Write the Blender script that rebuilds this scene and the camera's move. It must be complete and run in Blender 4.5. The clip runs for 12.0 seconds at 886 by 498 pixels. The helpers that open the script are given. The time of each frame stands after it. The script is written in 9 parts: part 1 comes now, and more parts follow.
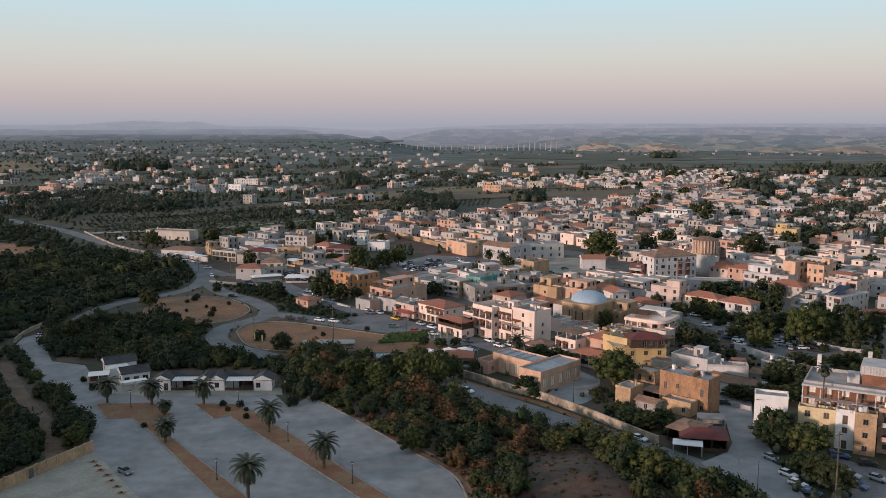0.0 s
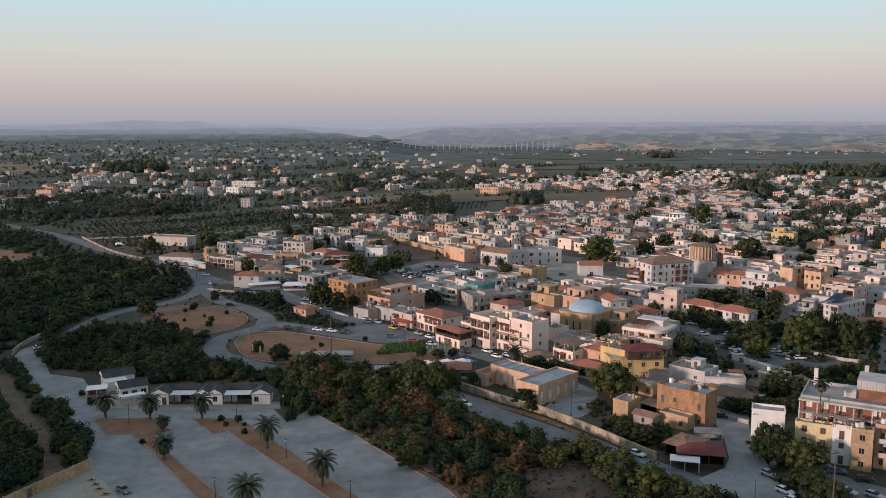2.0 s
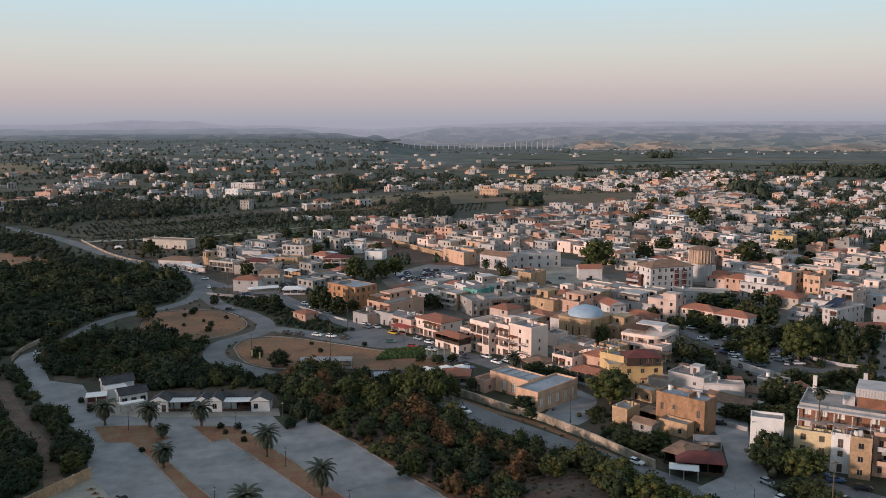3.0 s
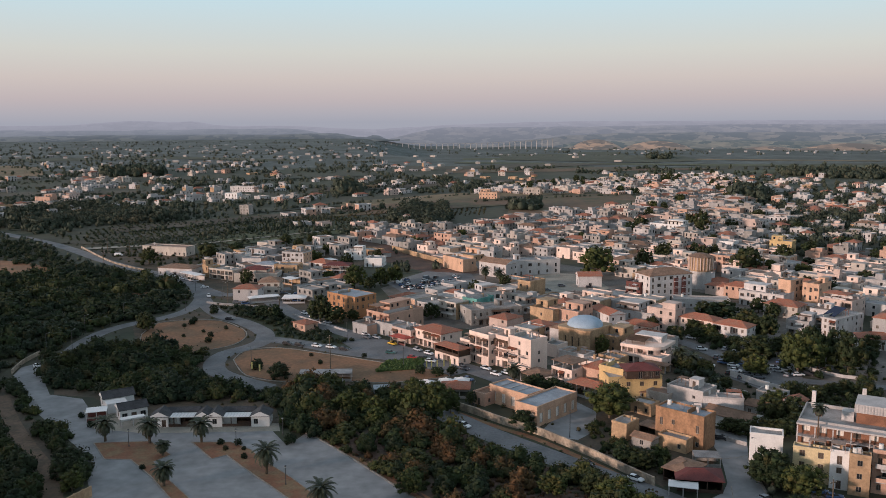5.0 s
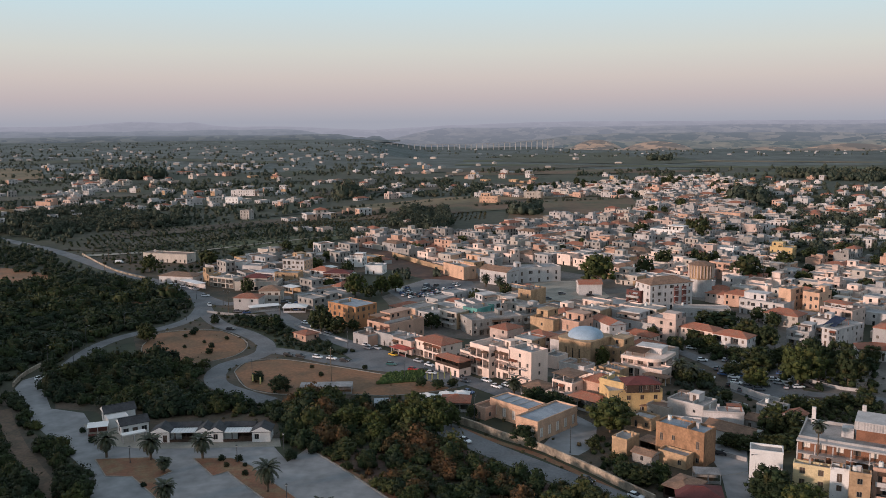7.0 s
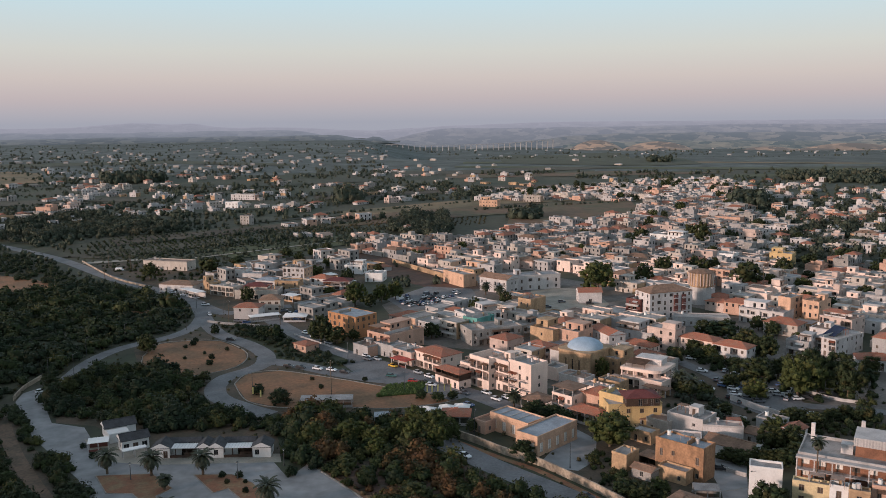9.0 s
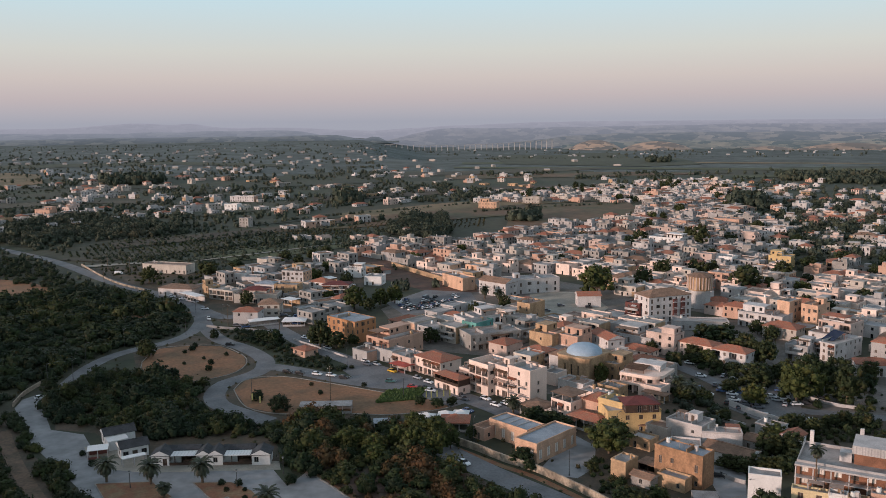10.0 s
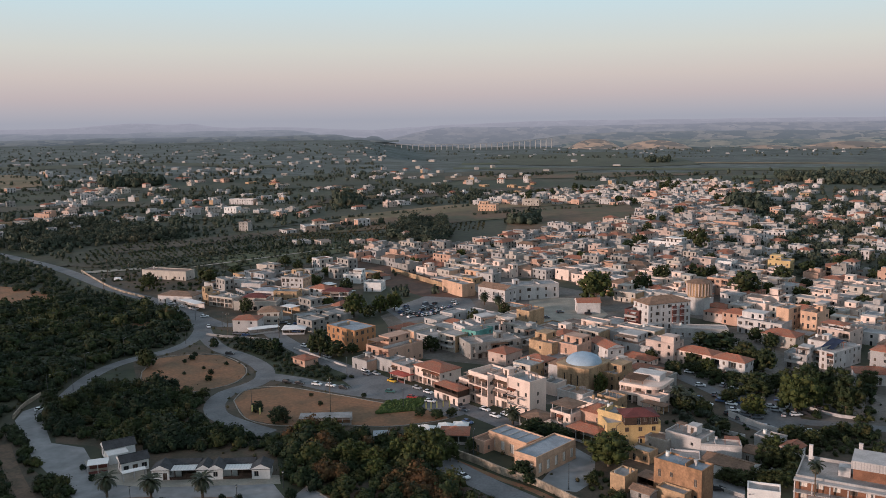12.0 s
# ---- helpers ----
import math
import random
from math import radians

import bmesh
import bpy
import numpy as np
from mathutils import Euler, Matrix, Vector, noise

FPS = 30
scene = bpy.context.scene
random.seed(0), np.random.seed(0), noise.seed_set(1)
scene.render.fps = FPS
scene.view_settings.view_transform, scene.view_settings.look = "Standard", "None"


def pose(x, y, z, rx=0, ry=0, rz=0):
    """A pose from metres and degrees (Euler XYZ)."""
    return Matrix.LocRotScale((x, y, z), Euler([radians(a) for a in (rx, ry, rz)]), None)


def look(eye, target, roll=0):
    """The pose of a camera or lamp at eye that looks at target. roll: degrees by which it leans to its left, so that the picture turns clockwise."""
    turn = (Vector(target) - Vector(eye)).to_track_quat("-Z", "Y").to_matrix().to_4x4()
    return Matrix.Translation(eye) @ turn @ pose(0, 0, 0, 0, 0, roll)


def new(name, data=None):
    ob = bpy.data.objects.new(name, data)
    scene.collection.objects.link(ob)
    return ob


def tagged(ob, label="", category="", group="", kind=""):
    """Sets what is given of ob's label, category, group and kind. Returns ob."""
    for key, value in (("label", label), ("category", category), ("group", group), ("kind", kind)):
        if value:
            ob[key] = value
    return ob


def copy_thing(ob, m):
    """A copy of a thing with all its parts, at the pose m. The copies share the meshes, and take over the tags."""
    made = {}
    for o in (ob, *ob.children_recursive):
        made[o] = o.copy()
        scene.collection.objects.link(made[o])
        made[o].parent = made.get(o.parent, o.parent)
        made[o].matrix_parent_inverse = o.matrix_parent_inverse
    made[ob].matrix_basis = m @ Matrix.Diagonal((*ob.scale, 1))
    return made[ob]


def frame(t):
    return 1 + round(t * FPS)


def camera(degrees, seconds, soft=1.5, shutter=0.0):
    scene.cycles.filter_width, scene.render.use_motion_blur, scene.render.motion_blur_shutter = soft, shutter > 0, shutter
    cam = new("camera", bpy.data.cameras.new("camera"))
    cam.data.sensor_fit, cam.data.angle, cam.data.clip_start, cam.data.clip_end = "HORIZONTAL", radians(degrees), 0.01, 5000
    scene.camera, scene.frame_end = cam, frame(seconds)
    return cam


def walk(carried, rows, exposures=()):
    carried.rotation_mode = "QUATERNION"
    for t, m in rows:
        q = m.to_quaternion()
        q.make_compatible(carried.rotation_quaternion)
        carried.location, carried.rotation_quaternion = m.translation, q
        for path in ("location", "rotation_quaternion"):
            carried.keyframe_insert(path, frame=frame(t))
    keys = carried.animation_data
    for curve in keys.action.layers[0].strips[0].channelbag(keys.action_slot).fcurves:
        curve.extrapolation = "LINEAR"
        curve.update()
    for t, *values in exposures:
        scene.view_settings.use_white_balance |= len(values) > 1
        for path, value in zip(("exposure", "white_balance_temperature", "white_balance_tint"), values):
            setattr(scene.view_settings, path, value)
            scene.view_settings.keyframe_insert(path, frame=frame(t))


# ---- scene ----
cam = camera(54.0, 12.0, soft=0.8)
METRES, EYE, TILT, LEAN, TURN = 28.0, 78.0, -8.1, 0.0, 0.0
ROWS = [
    (0.0, 0.0, 0.0, 0.0, 0.0, 0.0, -0.0),
    (0.5, 0.001, -0.0026, 0.0405, -0.03, -0.03, 0.03),
    (1.0, 0.0029, -0.0053, 0.0812, -0.06, -0.07, 0.07),
    (1.5, 0.0039, -0.0086, 0.1224, -0.1, -0.1, 0.12),
    (2.0, 0.0055, -0.012, 0.1643, -0.13, -0.13, 0.15),
    (2.5, 0.0067, -0.0153, 0.2049, -0.15, -0.16, 0.18),
    (3.0, 0.0076, -0.018, 0.2459, -0.17, -0.17, 0.2),
    (5.0, 0.013, -0.0295, 0.4125, -0.19, -0.23, 0.35),
    (5.5, 0.0141, -0.0328, 0.4541, -0.18, -0.22, 0.38),
    (6.0, 0.0149, -0.0364, 0.4965, -0.17, -0.23, 0.4),
    (6.5, 0.0161, -0.0395, 0.5382, -0.16, -0.24, 0.41),
    (7.0, 0.0173, -0.0423, 0.5801, -0.15, -0.26, 0.44),
    (9.0, 0.0257, -0.0551, 0.7464, -0.14, -0.28, 0.59),
    (9.5, 0.0272, -0.058, 0.7885, -0.17, -0.29, 0.63),
    (10.0, 0.0291, -0.0604, 0.8297, -0.19, -0.31, 0.66),
    (10.5, 0.0309, -0.0634, 0.8716, -0.21, -0.33, 0.69),
    (11.0, 0.033, -0.0657, 0.9135, -0.23, -0.36, 0.73),
    (11.5, 0.0354, -0.0672, 0.9549, -0.23, -0.38, 0.78),
    (12.0, 0.0371, -0.0701, 0.9967, -0.21, -0.42, 0.81),
]
walk(cam, [(t, pose(0, 0, EYE, TILT, LEAN, TURN) @ pose(METRES * x, METRES * y, METRES * z, 90 + pitch, roll, yaw)) for t, x, y, z, yaw, pitch, roll in ROWS])

# ---- sky and sun ----
SUN_AZ, SUN_EL = math.atan2(-0.88, -0.47), radians(9.3)
world = bpy.data.worlds.new("dusk_sky")
scene.world = world
world.use_nodes = True
wn, wl = world.node_tree.nodes, world.node_tree.links
wn.clear()
w_out = wn.new("ShaderNodeOutputWorld")
w_bg = wn.new("ShaderNodeBackground")
w_sky = wn.new("ShaderNodeTexSky")
w_sky.sky_type, w_sky.sun_disc = "NISHITA", False
w_sky.sun_elevation, w_sky.sun_rotation = SUN_EL, SUN_AZ
w_sky.altitude, w_sky.dust_density = 100, 2.0
w_gain = wn.new("ShaderNodeVectorMath")
w_gain.operation = "SCALE"
w_gain.inputs["Scale"].default_value = 0.08
w_co = wn.new("ShaderNodeTexCoord")
w_sep = wn.new("ShaderNodeSeparateXYZ")
w_ramp = wn.new("ShaderNodeValToRGB")
# dusk gradient by height above the horizon: mauve haze, pink belt, cream, pale blue
SKY = [(0.0, (0.35, 0.36, 0.43)), (0.009, (0.40, 0.39, 0.445)), (0.026, (0.495, 0.43, 0.45)), (0.048, (0.575, 0.505, 0.49)),
       (0.077, (0.60, 0.595, 0.565)), (0.134, (0.52, 0.675, 0.745)), (0.4, (0.405, 0.50, 0.59)), (1.0, (0.295, 0.352, 0.425))]
els = w_ramp.color_ramp.elements
while len(els) < len(SKY):
    els.new(0.5)
for e, (p, c) in zip(els, SKY):
    e.position, e.color = p, (*c, 1)
w_mix = wn.new("ShaderNodeMix")
w_mix.data_type = "RGBA"
w_mix.inputs["Factor"].default_value = 0.88
wl.new(w_co.outputs["Generated"], w_sep.inputs[0])
wl.new(w_sep.outputs["Z"], w_ramp.inputs["Fac"])
wl.new(w_sky.outputs["Color"], w_gain.inputs[0])
wl.new(w_gain.outputs["Vector"], w_mix.inputs["A"])
wl.new(w_ramp.outputs["Color"], w_mix.inputs["B"])
wl.new(w_mix.outputs["Result"], w_bg.inputs["Color"])
w_bg.inputs["Strength"].default_value = 1.17
wl.new(w_bg.outputs["Background"], w_out.inputs["Surface"])
sun = new("sun", bpy.data.lights.new("sun", "SUN"))
sun.data.energy, sun.data.angle, sun.data.color = 3.75, radians(4), (1.0, 0.735, 0.625)
sun.matrix_world = look((0, 0, 0), (-math.sin(SUN_AZ) * math.cos(SUN_EL), -math.cos(SUN_AZ) * math.cos(SUN_EL), -math.sin(SUN_EL)))
scene.view_settings.exposure = 0.0


# ---- materials ----
def mat(name, col, rough=0.85, var=0.25, scale=0.25, grain=2.5, bump=0.15, rnd=0.0, col2=None, metal=0.0, streak=False, island=0.0, ramp=(0.42, 0.62)):
    """A worn surface: two scales of noise over the base colour, bump, and a tint of its own for each object or island."""
    m = bpy.data.materials.new(name)
    m.use_nodes = True
    n, l = m.node_tree.nodes, m.node_tree.links
    p = n["Principled BSDF"]
    p.inputs["Roughness"].default_value, p.inputs["Metallic"].default_value = rough, metal
    geo = n.new("ShaderNodeNewGeometry")
    mp = n.new("ShaderNodeMapping")
    if streak:
        mp.inputs["Scale"].default_value = (1, 1, 0.4)
    l.new(geo.outputs["Position"], mp.inputs["Vector"])
    big, small = n.new("ShaderNodeTexNoise"), n.new("ShaderNodeTexNoise")
    big.inputs["Scale"].default_value, small.inputs["Scale"].default_value = scale, grain
    big.inputs["Detail"].default_value, small.inputs["Detail"].default_value = 4, 4
    l.new(mp.outputs["Vector"], big.inputs["Vector"])
    l.new(geo.outputs["Position"], small.inputs["Vector"])
    mix = n.new("ShaderNodeMix")
    mix.data_type = "RGBA"
    c2 = col2 or [c * (1 - var) for c in col]
    mix.inputs["A"].default_value, mix.inputs["B"].default_value = (*col, 1), (*c2, 1)
    rng = n.new("ShaderNodeMapRange")
    rng.inputs["From Min"].default_value, rng.inputs["From Max"].default_value = ramp
    l.new(big.outputs["Fac"], rng.inputs["Value"])
    l.new(rng.outputs["Result"], mix.inputs["Factor"])
    g = n.new("ShaderNodeMapRange")
    g.inputs["From Min"].default_value, g.inputs["From Max"].default_value = 0.3, 0.7
    g.inputs["To Min"].default_value, g.inputs["To Max"].default_value = 1 - var * 0.8, 1 + var * 0.5
    l.new(small.outputs["Fac"], g.inputs["Value"])
    val = g.outputs["Result"]
    if rnd or island:
        src = n.new("ShaderNodeObjectInfo").outputs["Random"] if rnd else geo.outputs["Random Per Island"]
        r = n.new("ShaderNodeMapRange")
        r.inputs["To Min"].default_value, r.inputs["To Max"].default_value = 1 - (rnd or island), 1 + (rnd or island) * 0.6
        l.new(src, r.inputs["Value"])
        mul = n.new("ShaderNodeMath")
        mul.operation = "MULTIPLY"
        l.new(val, mul.inputs[0])
        l.new(r.outputs["Result"], mul.inputs[1])
        val = mul.outputs["Value"]
    sc = n.new("ShaderNodeVectorMath")
    sc.operation = "SCALE"
    l.new(mix.outputs["Result"], sc.inputs[0])
    l.new(val, sc.inputs["Scale"])
    l.new(sc.outputs["Vector"], p.inputs["Base Color"])
    if bump:
        b = n.new("ShaderNodeBump")
        b.inputs["Strength"].default_value, b.inputs["Distance"].default_value = bump, 0.3
        l.new(small.outputs["Fac"], b.inputs["Height"])
        l.new(b.outputs["Normal"], p.inputs["Normal"])
    return m


WALLS = {
    "white": mat("white_render", (0.545, 0.515, 0.505), streak=True, var=0.2, rnd=0.2),
    "bright": mat("fresh_white_render", (0.68, 0.67, 0.66), streak=True, var=0.1),
    "cream": mat("cream_render", (0.50, 0.445, 0.395), streak=True, var=0.2, rnd=0.16),
    "pale": mat("pale_grey_render", (0.42, 0.405, 0.40), streak=True, var=0.22, rnd=0.22),
    "pink": mat("pink_render", (0.56, 0.43, 0.375), streak=True, var=0.18, rnd=0.14),
    "salmon": mat("salmon_render", (0.54, 0.34, 0.255), streak=True, var=0.2, rnd=0.1),
    # white render with the low sun's pink and brightness put into its colour
    "rose": mat("sun_pinked_white_render", (0.76, 0.60, 0.52), streak=True, var=0.14, rnd=0.1),
    "peach": mat("peach_hall_render", (0.58, 0.37, 0.255), streak=True, var=0.2, scale=0.4),
    "orange": mat("orange_render", (0.42, 0.215, 0.105), streak=True, var=0.2),
    "ochre": mat("ochre_render", (0.58, 0.41, 0.20), streak=True, var=0.18),
    "straw": mat("straw_yellow_render", (0.60, 0.48, 0.29), streak=True, var=0.18),
    "tan": mat("tan_sandstone", (0.45, 0.30, 0.18), streak=True, var=0.3, grain=1.4, rnd=0.1),
    "grey": mat("bare_concrete_render", (0.34, 0.32, 0.30), streak=True, var=0.3, rnd=0.15),
    "red": mat("dark_red_render", (0.13, 0.045, 0.038), var=0.2),
    "brick": mat("brown_sandstone_blocks", (0.34, 0.19, 0.105), streak=True, var=0.32, scale=0.5, grain=1.6),
    # dark brown: real timber, and painted shade inside verandas and shop fronts
    "wood": mat("timber_and_interior_shade", (0.065, 0.038, 0.026), var=0.3),
    "teal": mat("teal_netting", (0.12, 0.33, 0.30), var=0.3),
}
M_ROOF = mat("grey_roof_felt", (0.32, 0.32, 0.325), var=0.3, scale=0.3, rnd=0.25)
M_ROOF_B = mat("blue_grey_roof", (0.27, 0.31, 0.36), var=0.25, scale=0.4, rough=0.6)
M_ROOF_W = mat("weathered_terrace_floor", (0.39, 0.36, 0.345), var=0.3, scale=0.3, rnd=0.2)
M_ROOF_T = mat("terracotta_terrace_floor", (0.34, 0.235, 0.185), var=0.3, scale=0.3, rnd=0.2)
M_TILE = mat("terracotta_tiles", (0.33, 0.115, 0.068), var=0.35, scale=0.5, grain=2.2, col2=(0.30, 0.14, 0.09), rnd=0.15, bump=0.3)
M_TILE_B = mat("brown_roof_tiles", (0.25, 0.15, 0.10), var=0.3, scale=0.5, grain=2.2, rnd=0.15, bump=0.3)
M_TILE_G = mat("grey_slate_tiles", (0.05, 0.052, 0.058), var=0.35, scale=0.5, grain=2.5, bump=0.3)
M_REDROOF = mat("dark_red_sheet_roof", (0.14, 0.035, 0.032), var=0.25, scale=0.4)
M_GLASS = mat("window_glass", (0.025, 0.027, 0.03), rough=0.25, var=0.3, bump=0)
M_GLASS.node_tree.nodes["Principled BSDF"].inputs["Specular IOR Level"].default_value = 0.2
M_SHUT = mat("brown_shutters", (0.085, 0.055, 0.038), rough=0.6, rnd=0.3, bump=0)
M_FRAME = mat("painted_frames", (0.26, 0.24, 0.22), rough=0.5, bump=0)
M_FRAME_W = mat("white_painted_metal", (0.62, 0.62, 0.61), rough=0.5, var=0.12, bump=0)
M_PALE = mat("pale_shutters", (0.72, 0.66, 0.60), rough=0.6, bump=0)
# near-black backing that paints the dark of a room behind window recesses
M_ROOM_DARK = mat("painted_room_dark", (0.03, 0.028, 0.027), bump=0)
M_AWN = mat("white_canvas", (0.78, 0.77, 0.76), var=0.1, rough=0.7)
M_AWNR = mat("red_canvas", (0.40, 0.07, 0.05), var=0.2, rough=0.7)
M_METAL = mat("galvanised_metal", (0.17, 0.175, 0.18), rough=0.45, metal=0.7, bump=0)
M_DKMETAL = mat("dark_painted_metal", (0.05, 0.055, 0.06), rough=0.5, bump=0)
M_DOME = mat("pale_blue_dome_lead", (0.31, 0.41, 0.51), rough=0.7, var=0.12, scale=0.3)
M_ASPH = mat("worn_asphalt", (0.265, 0.265, 0.27), var=0.26, scale=0.07, grain=0.3, col2=(0.20, 0.202, 0.207), bump=0.05)
M_STREET = mat("street_asphalt", (0.172, 0.173, 0.180), var=0.25, scale=0.12, grain=1.2, bump=0.05)
M_PAVE = mat("pale_paving", (0.32, 0.295, 0.25), var=0.2, scale=0.2, grain=1.5, bump=0.05)
M_KERB = mat("stone_kerb", (0.29, 0.265, 0.235), var=0.3, scale=0.6)
M_SOIL = mat("red_brown_soil", (0.22, 0.095, 0.05), var=0.3, scale=0.25, grain=1.5, col2=(0.22, 0.14, 0.075), bump=0.3)
M_DRY = mat("dry_grass", (0.26, 0.125, 0.062), var=0.35, scale=0.08, grain=0.8, col2=(0.175, 0.10, 0.052), bump=0.3)
M_CONC = mat("pale_stone_wall", (0.40, 0.325, 0.25), var=0.45, scale=0.3, grain=1.2, streak=True)
M_CROP = mat("crop_leaves", (0.075, 0.12, 0.03), var=0.3, scale=0.6, grain=3)
M_BARK = mat("bark", (0.13, 0.095, 0.065), var=0.4, scale=1.5, grain=6, bump=0.4)
M_TYRE = mat("tyre_rubber", (0.02, 0.02, 0.02), bump=0)
M_PAINT = {k: mat(k + "_car_paint", c, rough=0.3, var=0.05, bump=0) for k, c in (
    ("white", (0.75, 0.76, 0.78)), ("black", (0.025, 0.026, 0.03)), ("silver", (0.35, 0.37, 0.40)), ("grey", (0.12, 0.13, 0.15)),
    ("red", (0.38, 0.03, 0.03)), ("blue", (0.05, 0.10, 0.22)), ("green", (0.04, 0.12, 0.12)), ("yellow", (0.7, 0.42, 0.05)))}
M_LAMPGLASS = mat("lamp_globe", (0.75, 0.75, 0.72), rough=0.3, bump=0)


def leaves(name, a, b, warm, patch=0.06, warmth=(0.60, 0.70)):
    """Foliage: each leaf its own shade, patches of drier bushes."""
    m = mat(name, a, rough=0.75, var=0.62, scale=patch, grain=0.34, col2=b, bump=0, island=0.22, ramp=(0.40, 0.60))
    n, l = m.node_tree.nodes, m.node_tree.links
    p = n["Principled BSDF"]
    src = p.inputs["Base Color"].links[0].from_socket
    geo = n.new("ShaderNodeNewGeometry")
    no = n.new("ShaderNodeTexNoise")
    no.inputs["Scale"].default_value, no.inputs["Detail"].default_value = patch * 3.2, 1.5
    l.new(geo.outputs["Position"], no.inputs["Vector"])
    r = n.new("ShaderNodeMapRange")
    r.inputs["From Min"].default_value, r.inputs["From Max"].default_value = warmth
    r.inputs["To Max"].default_value = 0.75
    l.new(no.outputs["Fac"], r.inputs["Value"])
    mx = n.new("ShaderNodeMix")
    mx.data_type = "RGBA"
    l.new(r.outputs["Result"], mx.inputs["Factor"])
    l.new(src, mx.inputs["A"])
    mx.inputs["B"].default_value = (*warm, 1)
    l.new(mx.outputs["Result"], p.inputs["Base Color"])
    p.inputs["Specular IOR Level"].default_value = 0.2
    return m


M_BUSH = leaves("scrub_leaves", (0.021, 0.035, 0.014), (0.033, 0.047, 0.016), (0.07, 0.056, 0.024), warmth=(0.58, 0.68))
M_BUSH_D = leaves("dark_thicket_leaves", (0.018, 0.031, 0.016), (0.028, 0.040, 0.018), (0.050, 0.046, 0.022))
M_OLIVE = leaves("olive_scrub_leaves", (0.056, 0.063, 0.020), (0.040, 0.050, 0.018), (0.095, 0.078, 0.028), patch=0.15)
M_RUST = leaves("rust_brown_scrub_leaves", (0.105, 0.056, 0.025), (0.072, 0.052, 0.022), (0.145, 0.073, 0.033), patch=0.15)
M_WEED = leaves("dry_weeds", (0.055, 0.058, 0.028), (0.085, 0.07, 0.035), (0.11, 0.075, 0.04))
M_DEAD = leaves("dry_rust_brush", (0.085, 0.045, 0.026), (0.06, 0.045, 0.026), (0.13, 0.065, 0.035), patch=0.2)
M_MOUND = mat("bare_mound_earth", (0.085, 0.047, 0.033), var=0.5, scale=0.2, grain=0.8, col2=(0.055, 0.043, 0.028), bump=0.5)
M_TREE = leaves("tree_leaves", (0.024, 0.039, 0.016), (0.045, 0.053, 0.019), (0.065, 0.055, 0.02))
M_TREE_W = leaves("yellowing_tree_leaves", (0.066, 0.078, 0.022), (0.046, 0.060, 0.019), (0.10, 0.084, 0.025))
# leaves for distant trees: haze put in as a paler, greyer green
M_FAR = leaves("hazed_far_leaves", (0.046, 0.060, 0.042), (0.064, 0.076, 0.052), (0.075, 0.07, 0.045), patch=0.01)
M_HAZE_LEAVES = leaves("hazed_grey_green_leaves", (0.070, 0.084, 0.066), (0.088, 0.100, 0.078), (0.09, 0.085, 0.06), patch=0.01)
M_PALM = mat("palm_fronds", (0.034, 0.044, 0.019), rough=0.6, var=0.3, island=0.5, bump=0)


# ---- mesh helpers ----
def put(name, bm, material, parent=None, label="", smooth=False):
    """Links a bmesh as one mesh object, under a thing or a part where one is given."""
    me = bpy.data.meshes.new(name)
    bm.to_mesh(me)
    bm.free()
    for m in (material if isinstance(material, (list, tuple)) else [material]):
        me.materials.append(m)
    if smooth:
        me.shade_smooth()
    ob = new(name, me)
    ob.parent = parent
    if label:
        ob["label"] = label
    return ob


def raw(name, verts, faces, material, parent=None, label="", smooth=False, slots=None):
    me = bpy.data.meshes.new(name)
    me.from_pydata(verts, [], faces)
    for m in (material if isinstance(material, (list, tuple)) else [material]):
        me.materials.append(m)
    if slots is not None:
        me.polygons.foreach_set("material_index", slots)
    if smooth:
        me.shade_smooth()
    me.update()
    ob = new(name, me)
    ob.parent = parent
    if label:
        ob["label"] = label
    return ob


def box(bm, x0, y0, z0, x1, y1, z1, slot=0):
    v = [bm.verts.new((x, y, z)) for z in (z0, z1) for y in (y0, y1) for x in (x0, x1)]
    for q in ((0, 2, 3, 1), (4, 5, 7, 6), (0, 1, 5, 4), (1, 3, 7, 5), (3, 2, 6, 7), (2, 0, 4, 6)):
        bm.faces.new([v[i] for i in q]).material_index = slot
    return bm


def cyl(bm, x, y, z0, z1, r0, r1=None, n=10, slot=0, cap=True, dx=0.0, dy=0.0):
    r1 = r0 if r1 is None else r1
    lo = [bm.verts.new((x + r0 * math.cos(2 * math.pi * i / n), y + r0 * math.sin(2 * math.pi * i / n), z0)) for i in range(n)]
    hi = [bm.verts.new((x + dx + r1 * math.cos(2 * math.pi * i / n), y + dy + r1 * math.sin(2 * math.pi * i / n), z1)) for i in range(n)]
    for i in range(n):
        bm.faces.new((lo[i], lo[(i + 1) % n], hi[(i + 1) % n], hi[i])).material_index = slot
    if cap:
        bm.faces.new(hi).material_index = slot
        bm.faces.new(lo[::-1]).material_index = slot
    return bm


def ss(a, b, t):
    t = min(max((t - a) / (b - a), 0), 1)
    return t * t * (3 - 2 * t)


def ground_z(x, y):
    """Height of the land: a plain that climbs a little inland and falls to a river valley on the far right."""
    z = 8 * ss(300, 900, y) + 3 * ss(900, 1950, y)
    z -= 45 * ss(-0.10, -0.007, x / max(y, 1)) * ss(1900, 2900, y)
    return z + 5.0 * math.exp(-((x - 30) ** 2 + (y - 178) ** 2) / 300)


def thing(name, x, y, turn, label, category, group="", z=None):
    """An empty at a thing's base, on the ground."""
    ob = new(name)
    ob.matrix_basis = pose(x, y, ground_z(x, y) if z is None else z, 0, 0, turn)
    return tagged(ob, label, category, group)


